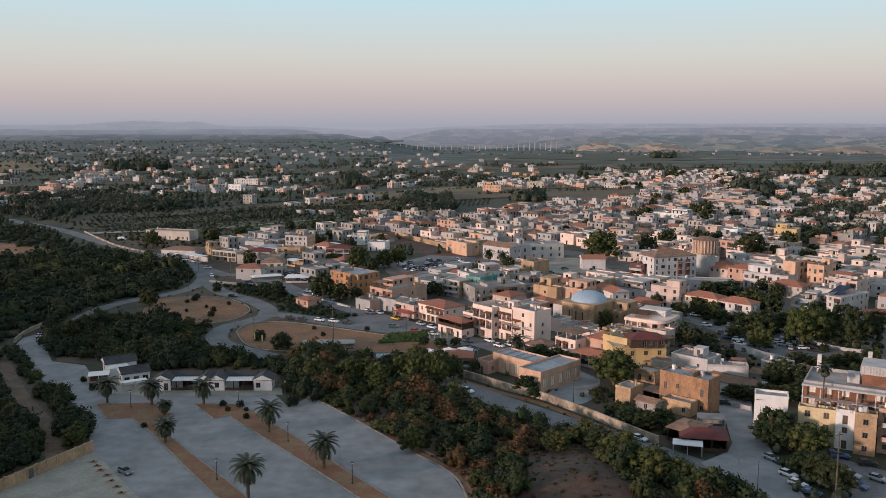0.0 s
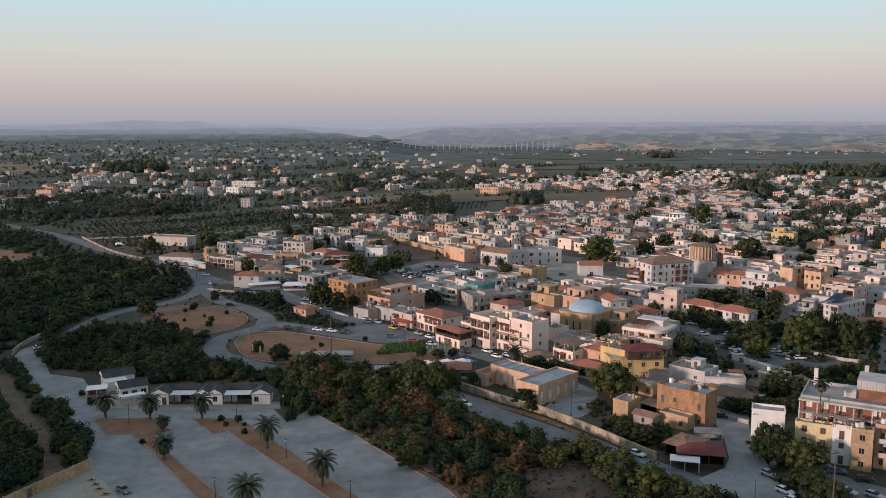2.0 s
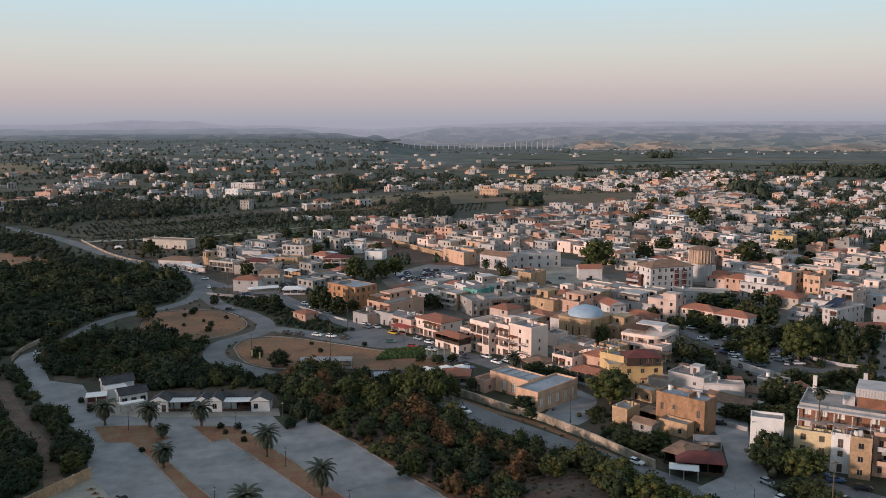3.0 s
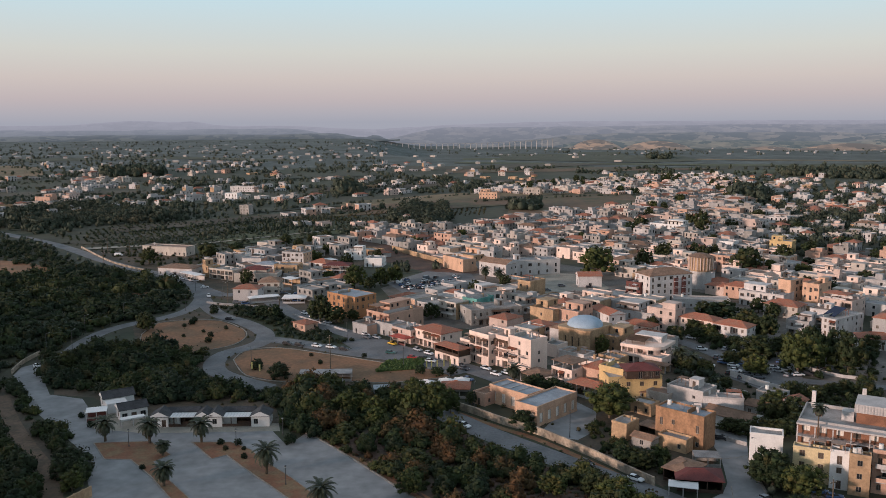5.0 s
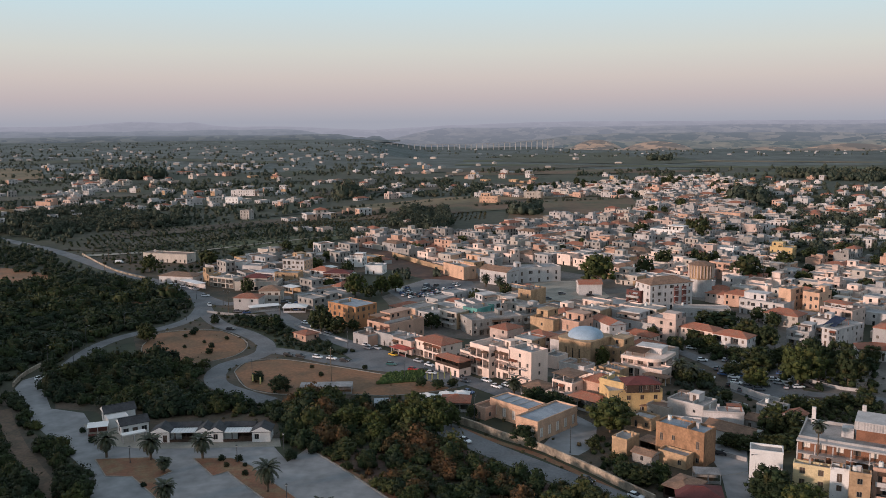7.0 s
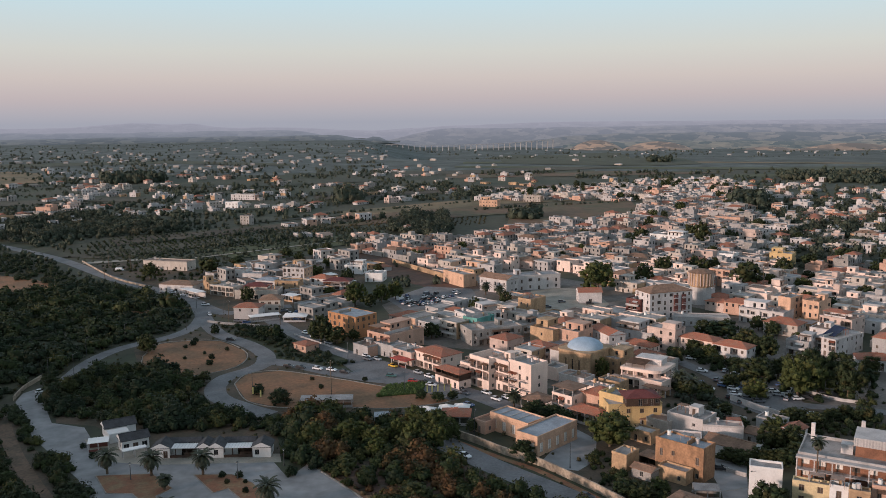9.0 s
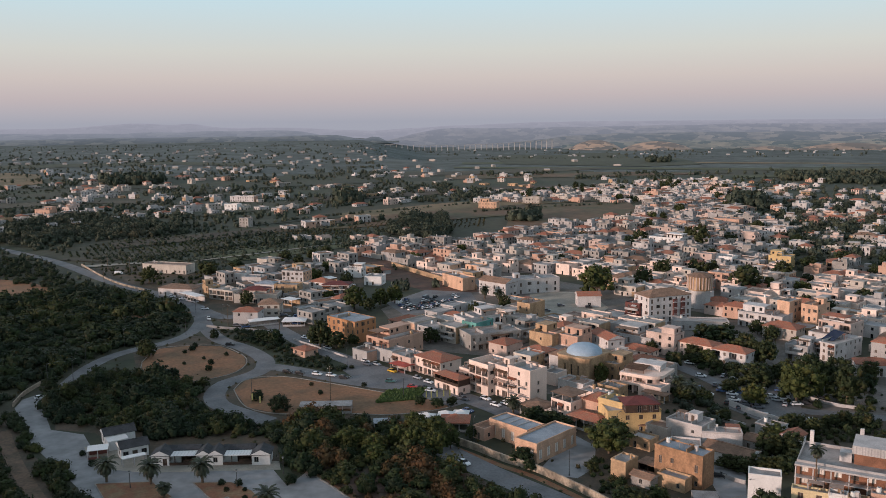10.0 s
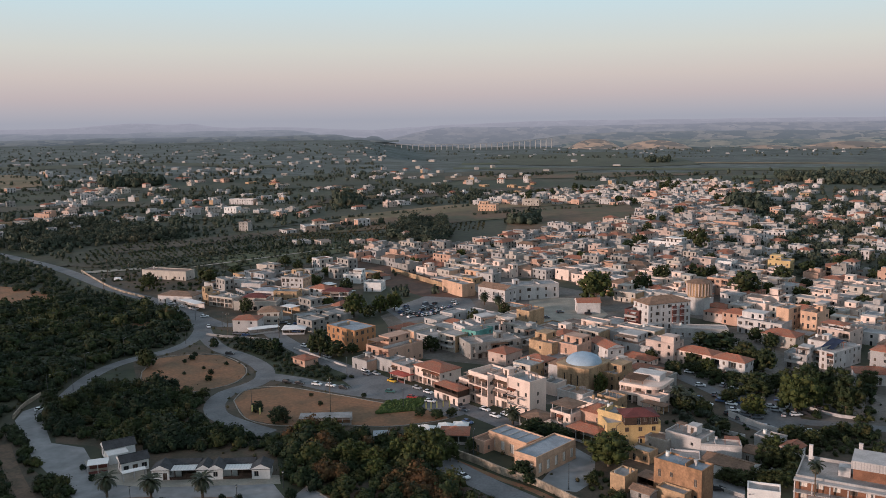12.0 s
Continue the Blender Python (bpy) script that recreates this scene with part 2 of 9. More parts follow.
def inside(x, y, poly):
    hit = False
    for (x0, y0), (x1, y1) in zip(poly, poly[1:] + poly[:1]):
        if (y0 > y) != (y1 > y) and x < (x1 - x0) * (y - y0) / (y1 - y0) + x0:
            hit = not hit
    return hit


def patch(name, poly, material, lift, label="", thick=0.0, step=12.0):
    """A sheet over the land inside a polygon; with a thickness it stands proud as a slab."""
    bm = bmesh.new()
    fc = bm.faces.new([bm.verts.new((x, y, 0)) for x, y in poly])
    bmesh.ops.triangulate(bm, faces=[fc])
    for _ in range(7):
        longs = [e for e in bm.edges if e.calc_length() > step]
        if not longs:
            break
        bmesh.ops.subdivide_edges(bm, edges=longs, cuts=1)
        bmesh.ops.triangulate(bm, faces=[f for f in bm.faces if len(f.verts) > 3])
    bmesh.ops.recalc_face_normals(bm, faces=bm.faces)
    if sum(f.normal.z for f in bm.faces) < 0:
        bmesh.ops.reverse_faces(bm, faces=bm.faces)
    if thick:
        ed = [e for e in bm.edges if e.is_boundary]
        ex = bmesh.ops.extrude_edge_only(bm, edges=ed)
        low = {v for v in ex["geom"] if isinstance(v, bmesh.types.BMVert)}
    else:
        low = set()
    for v in bm.verts:
        v.co.z = ground_z(v.co.x, v.co.y) + lift - (thick if v in low else 0)
    ob = put(name, bm, material)
    return tagged(ob, label, kind="structure")


def spline(pts, step=4.0):
    """Points along a smooth line through the given ones."""
    out = []
    p = [Vector(q) for q in pts]
    for i in range(len(p) - 1):
        a, b, c, d = p[max(i - 1, 0)], p[i], p[i + 1], p[min(i + 2, len(p) - 1)]
        n = max(int((c - b).length / step), 1)
        for k in range(n):
            t = k / n
            out.append(0.5 * ((2 * b) + (c - a) * t + (2 * a - 5 * b + 4 * c - d) * t * t + (3 * b - a - 3 * c + d) * t ** 3))
    return out + [p[-1]]


ROADS = []


def strip(name, pts, width, material, lift, label="", height=0.0, smooth=True, kind="structure", parent=None):
    """A ribbon along a line over the land (a road), or with a height a wall."""
    c = spline(pts) if smooth else [Vector(q) for q in pts]
    if width > 4:
        ROADS.extend((p.x, p.y, width / 2) for p in c)
    v, fs = [], []
    for i, p in enumerate(c):
        d = (c[min(i + 1, len(c) - 1)] - c[max(i - 1, 0)]).normalized()
        n = Vector((-d.y, d.x)) * width / 2
        for q in ((p + n, p - n) if not height else (p + n, p - n, p - n, p + n)):
            v.append([q.x, q.y, ground_z(q.x, q.y) + lift])
        if height:
            v[-1][2] += height
            v[-2][2] += height
    k = 4 if height else 2
    for i in range(len(c) - 1):
        a, b = i * k, i * k + k
        if not height:
            fs.append((a, a + 1, b + 1, b))
        else:
            fs += [(a + 3, a + 2, b + 2, b + 3), (a, a + 3, b + 3, b), (a + 2, a + 1, b + 1, b + 2)]
    if height:
        fs += [(0, 1, 2, 3), tuple(len(v) - 4 + j for j in (3, 2, 1, 0))]
    ob = raw(name, v, fs, material, parent)
    return tagged(ob, label, kind=kind)


# ---- land ----
M_TRACK = mat("trodden_earth", (0.15, 0.095, 0.062), var=0.4, scale=0.2, grain=1.0, col2=(0.095, 0.068, 0.043))
M_DRY2 = mat("dusty_yard_soil", (0.088, 0.062, 0.041), var=0.4, scale=0.15, grain=1.0, col2=(0.052, 0.046, 0.029))
M_TOWN = mat("town_paving", (0.17, 0.15, 0.135), var=0.35, scale=0.06, grain=0.7, col2=(0.10, 0.09, 0.075), bump=0.05)
# far fields: the blue-green of distance haze is put into the base colour
M_HAZE_PLAIN = mat("haze_tinted_far_fields", (0.082, 0.101, 0.094), var=0.7, scale=0.007, grain=0.04, col2=(0.048, 0.060, 0.052), bump=0)
def land():
    """The ground: one sheet, finer near, to the far plain."""
    ys = list(np.arange(20, 340, 7.0)) + list(np.arange(340, 960, 16.0)) + list(np.geomspace(960, 4900, 56))
    v, fs = [], []
    nx = 90
    for y in ys:
        half = max(260.0, y * 0.8)
        for i in range(nx + 1):
            x = half * (2 * i / nx - 1)
            v.append((x, y, ground_z(x, y) + (noise.noise((x * 0.004, y * 0.004, 0)) * 5 * ss(1900, 3000, y))))
    for j in range(len(ys) - 1):
        for i in range(nx):
            a = j * (nx + 1) + i
            fs.append((a, a + 1, a + nx + 2, a + nx + 1))
    # behind the camera
    n0 = len(v)
    v += [(-4500, -4500, 0), (4500, -4500, 0), (4500, 20, 0), (-4500, 20, 0)]
    fs.append((n0, n0 + 1, n0 + 2, n0 + 3))
    m = mat("scrubland", (0.031, 0.040, 0.020), var=0.75, scale=0.012, grain=0.16, col2=(0.048, 0.050, 0.027), bump=0.3)
    # patchwork of plots: olive, stubble, fallow, orchard
    n, l = m.node_tree.nodes, m.node_tree.links
    p = n["Principled BSDF"]
    src = p.inputs["Base Color"].links[0].from_socket
    geo, mp, vo, sep, cr, mx = [n.new("ShaderNode" + k) for k in ("NewGeometry", "Mapping", "TexVoronoi", "SeparateColor", "ValToRGB", "Mix")]
    mp.inputs["Rotation"].default_value, mp.inputs["Scale"].default_value = (0, 0, 0.35), (0.55, 1.5, 0)
    vo.inputs["Scale"].default_value, vo.distance = 0.013, "CHEBYCHEV"
    cr.color_ramp.interpolation = "CONSTANT"
    tones = ((0.030, 0.042, 0.018), (0.050, 0.053, 0.029), (0.026, 0.034, 0.018), (0.066, 0.056, 0.034), (0.042, 0.056, 0.024), (0.052, 0.046, 0.026))
    while len(cr.color_ramp.elements) < len(tones):
        cr.color_ramp.elements.new(0.5)
    for i, c in enumerate(tones):
        cr.color_ramp.elements[i].position, cr.color_ramp.elements[i].color = i / len(tones), (*c, 1)
    mx.data_type = "RGBA"
    mx.inputs["Factor"].default_value = 0.4
    l.new(geo.outputs["Position"], mp.inputs["Vector"])
    l.new(mp.outputs["Vector"], vo.inputs["Vector"])
    l.new(vo.outputs["Color"], sep.inputs["Color"])
    l.new(sep.outputs["Red"], cr.inputs["Fac"])
    l.new(src, mx.inputs["A"])
    l.new(cr.outputs["Color"], mx.inputs["B"])
    l.new(mx.outputs["Result"], p.inputs["Base Color"])
    # faces beyond about 1550 m take the haze-tinted ground colour
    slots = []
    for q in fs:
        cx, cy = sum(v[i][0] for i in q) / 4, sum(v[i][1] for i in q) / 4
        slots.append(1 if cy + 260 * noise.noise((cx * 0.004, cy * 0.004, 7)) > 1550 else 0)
    tagged(raw("ground", v, fs, [m, M_HAZE_PLAIN], smooth=True, slots=slots), "dry scrubland and farmland plain round the town", kind="structure")


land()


def hills(name, dist, depth, top, col, glow, far, seed, az0=-0.85, az1=0.85, base=-60.0, rough=14.0):
    """A range of far hills: a rising band of land with folds, its haze given as emission."""
    n, k = max(24, int(130 * (az1 - az0))), 7
    v, fs = [], []
    for i in range(n + 1):
        az = az0 + (az1 - az0) * i / n
        h = top(az)
        for j in range(k + 1):
            t = j / k
            r = dist + depth * t
            f = noise.fractal((az * 14 + seed, t * 2.2, seed), 1.0, 2.0, 4) * rough * math.sin(math.pi * min(t * 1.2, 1) * 0.9)
            z = base + (h - base) * ss(0, 1, t) + f
            v.append((r * math.sin(az), r * math.cos(az), z))
    for i in range(n):
        for j in range(k):
            a = i * (k + 1) + j
            fs.append((a, a + k + 1, a + k + 2, a + 1))
    m = bpy.data.materials.new(name + "_haze")
    m.use_nodes = True
    nt, ln = m.node_tree.nodes, m.node_tree.links
    p = nt["Principled BSDF"]
    geo = nt.new("ShaderNodeNewGeometry")
    mp = nt.new("ShaderNodeMapping")
    mp.inputs["Scale"].default_value = (1, 0.55, 4.0)
    ln.new(geo.outputs["Position"], mp.inputs["Vector"])
    patches = nt.new("ShaderNodeTexVoronoi")
    patches.inputs["Scale"].default_value = 0.016
    fine = nt.new("ShaderNodeTexNoise")
    fine.inputs["Scale"].default_value, fine.inputs["Detail"].default_value = 0.03, 8
    ln.new(mp.outputs["Vector"], fine.inputs["Vector"])
    bend, shift = nt.new("ShaderNodeTexNoise"), nt.new("ShaderNodeVectorMath")
    bend.inputs["Scale"].default_value, bend.inputs["Detail"].default_value, shift.operation = 0.02, 3, "MULTIPLY_ADD"
    ln.new(mp.outputs["Vector"], bend.inputs["Vector"])
    ln.new(bend.outputs["Color"], shift.inputs[0])
    shift.inputs[1].default_value = (110, 110, 110)
    ln.new(mp.outputs["Vector"], shift.inputs[2])
    ln.new(shift.outputs["Vector"], patches.inputs["Vector"])
    sep = nt.new("ShaderNodeSeparateColor")
    ln.new(patches.outputs["Color"], sep.inputs["Color"])
    add = nt.new("ShaderNodeMath")
    ln.new(sep.outputs["Red"], add.inputs[0])
    ln.new(fine.outputs["Fac"], add.inputs[1])
    ramp = nt.new("ShaderNodeMapRange")
    ramp.inputs["From Min"].default_value, ramp.inputs["From Max"].default_value = 0.75, 1.45
    ln.new(add.outputs["Value"], ramp.inputs["Value"])
    mx = nt.new("ShaderNodeMix")
    mx.data_type = "RGBA"
    mx.inputs["A"].default_value, mx.inputs["B"].default_value = (*[c * 0.3 for c in col], 1), (*[c * f for c, f in zip(col, (3.6, 3.1, 2.6))], 1)
    ln.new(ramp.outputs["Result"], mx.inputs["Factor"])
    ln.new(mx.outputs["Result"], p.inputs["Base Color"])
    p.inputs["Roughness"].default_value, p.inputs["Specular IOR Level"].default_value = 1.0, 0.0
    # haze painted as emission, from glow in front to far at the back
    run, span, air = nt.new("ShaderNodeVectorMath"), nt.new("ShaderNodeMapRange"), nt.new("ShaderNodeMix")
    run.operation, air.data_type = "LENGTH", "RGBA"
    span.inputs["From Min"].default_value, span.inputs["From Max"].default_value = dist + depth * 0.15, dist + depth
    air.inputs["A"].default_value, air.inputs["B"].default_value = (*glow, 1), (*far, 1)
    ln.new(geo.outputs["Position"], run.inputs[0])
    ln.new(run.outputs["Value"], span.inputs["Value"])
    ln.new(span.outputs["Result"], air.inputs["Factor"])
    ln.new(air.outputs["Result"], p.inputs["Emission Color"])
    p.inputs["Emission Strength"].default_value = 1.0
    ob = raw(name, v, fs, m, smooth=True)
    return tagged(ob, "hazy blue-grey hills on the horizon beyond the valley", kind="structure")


def bump_at(az, c, w, h):
    return h * math.exp(-((az - c) / w) ** 2)


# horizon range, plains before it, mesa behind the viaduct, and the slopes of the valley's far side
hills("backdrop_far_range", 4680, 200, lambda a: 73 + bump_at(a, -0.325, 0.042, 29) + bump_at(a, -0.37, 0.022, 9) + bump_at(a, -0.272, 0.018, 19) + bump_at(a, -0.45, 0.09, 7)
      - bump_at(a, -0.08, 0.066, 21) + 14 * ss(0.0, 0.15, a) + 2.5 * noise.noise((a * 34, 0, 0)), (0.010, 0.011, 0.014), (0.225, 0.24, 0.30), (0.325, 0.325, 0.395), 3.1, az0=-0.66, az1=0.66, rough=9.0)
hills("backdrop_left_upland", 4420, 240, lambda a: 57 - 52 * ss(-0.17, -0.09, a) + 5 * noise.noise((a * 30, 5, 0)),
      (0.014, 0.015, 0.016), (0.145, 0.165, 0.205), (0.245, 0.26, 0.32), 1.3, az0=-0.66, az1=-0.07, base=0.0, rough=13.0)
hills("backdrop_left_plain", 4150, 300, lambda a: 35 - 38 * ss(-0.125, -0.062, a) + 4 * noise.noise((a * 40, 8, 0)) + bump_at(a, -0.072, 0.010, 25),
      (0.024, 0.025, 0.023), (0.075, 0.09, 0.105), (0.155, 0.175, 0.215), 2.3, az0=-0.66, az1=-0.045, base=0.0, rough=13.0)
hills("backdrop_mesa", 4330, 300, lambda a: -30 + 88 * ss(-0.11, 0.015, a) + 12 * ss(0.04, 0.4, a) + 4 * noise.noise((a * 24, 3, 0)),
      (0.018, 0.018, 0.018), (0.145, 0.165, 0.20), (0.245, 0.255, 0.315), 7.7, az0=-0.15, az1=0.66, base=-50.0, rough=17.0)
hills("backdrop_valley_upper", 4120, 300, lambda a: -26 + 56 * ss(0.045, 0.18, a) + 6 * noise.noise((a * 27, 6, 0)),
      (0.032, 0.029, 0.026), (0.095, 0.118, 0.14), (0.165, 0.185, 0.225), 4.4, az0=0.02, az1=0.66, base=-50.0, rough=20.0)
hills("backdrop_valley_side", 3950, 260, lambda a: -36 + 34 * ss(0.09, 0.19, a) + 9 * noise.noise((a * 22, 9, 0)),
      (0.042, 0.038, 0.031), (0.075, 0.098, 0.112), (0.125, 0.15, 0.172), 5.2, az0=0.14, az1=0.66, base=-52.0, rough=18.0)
patch("street_paving", [(-59.5, 629.7), (-37.4, 680.3), (-11.1, 671.5), (39.9, 675.3), (59.4, 719.7), (88.0, 742.9), (131.6, 771.2), (181.3, 802.1), (211.6, 893.3), (259.0, 955.0), (296.8, 965.7), (309.3, 859.2), (265.4, 715.6), (231.1, 638.9), (214.9, 524.9), (189.8, 473.9), (152.9, 423.9), (124.6, 454.9), (104.3, 472.1), (99.1, 500.1), (78.5, 553.9), (42.2, 555.2), (26.5, 531.8), (5.5, 532.6), (-33.2, 600.8)], M_TOWN, 0.04, "dusty grey street and yard paving of the town", step=14)
patch("street_paving", [(-11.1, 431.9), (20.0, 458.9), (47.2, 458.9), (46.5, 424.5), (91.6, 439.5), (113.8, 424.5), (90.4, 330.7), (65.5, 321.5), (45.0, 312.8), (33.4, 321.5), (28.2, 366.7), (11.5, 378.3), (-11.2, 384.3), (-25.9, 417.3)], M_TOWN, 0.04, "dusty grey street and yard paving of the town", step=14)
patch("street_paving", [(-146.2, 506.7), (-148.8, 554.7), (-137.4, 592.6), (-105.8, 612.1), (-74.7, 620.8), (-47.1, 579.4), (-34.2, 554.7), (-45.9, 521.1), (-43.2, 455.6), (-51.7, 403.5), (-71.1, 407.6), (-95.7, 421.6), (-117.1, 439.5), (-132.5, 465.7)], M_DRY2, 0.04, "dusty yard soil between the western houses", step=14)
patch("street_paving", [(114.2, 430.4), (153.0, 424.5), (159.5, 366.7), (198.0, 348.4), (161.3, 281.8), (137.6, 287.6), (113.8, 312.8), (96.8, 350.5)], M_TOWN, 0.04, "dusty grey street and yard paving of the town", step=14)

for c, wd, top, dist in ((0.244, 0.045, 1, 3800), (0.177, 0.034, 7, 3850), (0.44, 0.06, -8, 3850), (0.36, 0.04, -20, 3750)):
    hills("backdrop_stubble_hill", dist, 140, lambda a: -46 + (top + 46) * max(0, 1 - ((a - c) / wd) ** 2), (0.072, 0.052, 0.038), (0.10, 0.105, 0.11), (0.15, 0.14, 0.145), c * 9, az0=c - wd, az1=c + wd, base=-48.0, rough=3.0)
M_BAND = [mat("olive_ground", (0.056, 0.062, 0.032), var=0.3, scale=0.03, grain=0.3), mat("pale_track_ground", (0.072, 0.063, 0.039), var=0.3, scale=0.03, grain=0.3),
          mat("dark_orchard_ground", (0.040, 0.047, 0.026), var=0.3, scale=0.03, grain=0.3), mat("red_soil_ground", (0.070, 0.053, 0.033), var=0.3, scale=0.03, grain=0.3)]
patch("field", [(-273.8, 620.8), (-226.6, 661.8), (-167.5, 705.0), (-157.8, 682.7), (-209.6, 635.9), (-241.9, 612.1)], M_BAND[1], 0.45, "strip of farmland on the plain", step=30)
patch("field", [(-212.0, 606.4), (-114.2, 661.8), (-110.9, 655.1), (-204.4, 598.0)], M_BAND[0], 0.48, "strip of farmland on the plain", step=30)
patch("field", [(-265.9, 697.4), (-171.4, 764.4), (-78.6, 838.2), (-73.8, 815.2), (-160.7, 737.6), (-250.7, 668.6)], M_BAND[3], 0.51, "strip of farmland on the plain", step=30)
patch("field", [(-193.3, 815.2), (-84.9, 905.9), (9.9, 953.8), (9.6, 921.4), (-80.9, 863.3), (-183.4, 783.7)], M_BAND[2], 0.54, "strip of farmland on the plain", step=30)
patch("field", [(-551.9, 1006.4), (-439.7, 1085.2), (-328.4, 1044.5), (-316.5, 1006.4), (-419.4, 1034.7), (-523.4, 953.8)], M_BAND[1], 0.57, "strip of farmland on the plain", step=30)
patch("field", [(-280.6, 890.9), (-146.5, 1006.4), (-141.3, 970.8), (-265.2, 850.5)], M_BAND[0], 0.60, "strip of farmland on the plain", step=30)
patch("field", [(-157.8, 1085.2), (59.2, 1200.9), (171.9, 1226.7), (164.8, 1176.0), (55.7, 1128.9), (-145.9, 1025.1)], M_BAND[3], 0.63, "strip of farmland on the plain", step=30)
patch("field", [(-594.7, 1341.6), (-302.5, 1281.7), (-74.8, 1373.5), (-72.2, 1326.1), (-289.6, 1226.7), (-568.4, 1281.7)], M_BAND[2], 0.66, "strip of farmland on the plain", step=30)
patch("field", [(-82.6, 1518.0), (230.5, 1648.8), (327.8, 1602.6), (215.1, 1538.2), (-77.5, 1424.3)], M_BAND[1], 0.69, "strip of farmland on the plain", step=30)
patch("field", [(-1058.0, 1938.7), (-655.3, 2094.6), (-319.3, 1870.5), (-303.8, 1779.2), (-606.7, 1938.7), (-971.4, 1779.2)], M_BAND[0], 0.72, "strip of farmland on the plain", step=30)
patch("field", [(140.9, 3302.3), (715.2, 3501.4), (512.1, 1698.2), (390.6, 1648.8), (133.5, 1779.2)], M_BAND[0], 0.75, "strip of farmland on the plain", step=30)
patch("track", [(-248.3, 598.0), (-208.1, 609.2), (-206.3, 603.6), (-244.2, 589.9)], M_PAVE, 0.5, "pale earth farm track", step=25)


def ridge():
    """Unseen rise added south-west, behind the viewpoint, to keep low sun off the foreground."""
    d, n = Vector((-0.882, -0.47)), Vector((0.47, -0.882))
    v, fs = [], []
    for i in range(41):
        p = -720 + 1020 * i / 40
        for j in range(13):
            q = 300 + 260 * j / 12
            c = d * q + n * p
            e = math.sin(math.pi * j / 12) ** 1.2 * min(1, 1.25 * math.sin(math.pi * min(max(i / 40, 0.0), 1.0)) + 0.0)
            v.append((c.x, c.y, -1 + 84 * e + 4 * e * noise.noise((p * 0.012, q * 0.012, 4))))
    for i in range(40):
        for j in range(12):
            a = i * 13 + j
            fs.append((a, a + 13, a + 14, a + 1))
    tagged(raw("ground_ridge", v, fs, bpy.data.materials["scrubland"], smooth=True), "unseen scrub ridge added south-west to shade the car park", kind="structure")


ridge()

# ---- car park, roads, yards ----
ASPHALT = [(-153.5, 304.5), (-155.5, 314.5), (-151.7, 321.5), (-142.4, 302.9), (-130.4, 281.8), (-117.5, 277.0), (-109.2, 263.5), (-102.6, 249.4), (-85.3, 246.7), (-49.6, 246.7), (-42.9, 233.8), (-39.1, 243.5), (-33.4, 237.3), (-19.8, 218.6), (-8.8, 202.6), (1.8, 187.1), (5.0, 173.5), (8.1, 154.6), (-57.0, 154.8), (-84.4, 200.8), (-89.0, 209.9), (-101.5, 233.8), (-114.7, 249.4), (-130.6, 268.5)]
patch("car_park", ASPHALT, M_ASPH, 0.05, "worn grey asphalt of an empty car park")
PLAZA = [(-95.6, 178.5), (-89.2, 191.6), (-84.4, 201.1), (-64.2, 174.4), (-51.7, 154.8), (-92.2, 154.8), (-99.5, 172.2)]
patch("pavement", PLAZA, M_PAVE, 0.14, "pale paved forecourt with planting squares", thick=0.14)
ISLANDS = [
    [(-98.1, 236.8), (-82.3, 237.8), (-73.4, 227.6), (-76.4, 222.6), (-69.3, 211.5), (-58.0, 196.4), (-48.2, 183.9), (-36.0, 166.9), (-27.1, 154.8), (-32.9, 154.8), (-44.9, 170.6), (-58.9, 190.6), (-74.0, 212.8), (-83.3, 224.4), (-90.5, 224.8)],
    [(-70.2, 236.8), (-59.3, 236.8), (-52.3, 230.9), (-47.4, 223.5), (-37.8, 211.5), (-28.9, 198.9), (-21.0, 187.7), (-11.2, 174.4), (1.7, 154.7), (-4.7, 154.8), (-17.1, 173.6), (-28.9, 189.3), (-42.7, 207.2), (-52.5, 219.5), (-58.1, 227.1), (-61.5, 224.4)],
]
for isl in ISLANDS:
    patch("planting_bed", isl, M_SOIL, 0.17, "bare red-brown soil bed between the parking lanes", thick=0.15)
    strip("kerb", isl + isl[:1], 0.3, M_KERB, 0.05, "worn pale stone kerb", height=0.16, smooth=False)
strip("kerb", [(-39.1, 243.5), (-33.4, 237.3), (-19.8, 218.6), (-8.8, 202.6), (1.8, 187.1), (5.0, 173.5), (7.2, 159.1)], 0.4, M_KERB, 0.03, "worn pale stone kerb", height=0.2)
strip("verge_path", [(-36.6, 242.9), (-20.1, 222.1), (-8.9, 205.6), (2.1, 190.4), (6.2, 176.6), (8.3, 159.0)], 2.6, M_SOIL, 0.03, "bare soil verge")
strip("track", [(-146.0, 281.0), (-139.6, 270.2), (-126.3, 249.7), (-111.3, 229.0), (-101.6, 216.4), (-94.3, 202.1), (-90.6, 194.8)], 4.4, M_TRACK, 0.05, "brown earth track between the bushes")

strip("road", [(-148.5, 314.5), (-146.2, 326.1), (-147.5, 350.5), (-145.2, 369.0), (-138.0, 383.1), (-126.6, 395.7), (-120.2, 414.5), (-124.0, 445.8), (-134.4, 472.7)], 6.5, M_STREET, 0.07, "grey asphalt lane")
strip("road", [(-134.4, 472.7), (-117.3, 427.4), (-103.9, 400.9), (-87.2, 383.1), (-75.6, 365.6), (-73.0, 350.5), (-77.8, 340.3), (-83.8, 332.6), (-85.1, 319.7), (-80.6, 306.9), (-70.1, 296.6), (-58.4, 287.6)], 8.0, M_STREET, 0.08, "winding grey asphalt road")
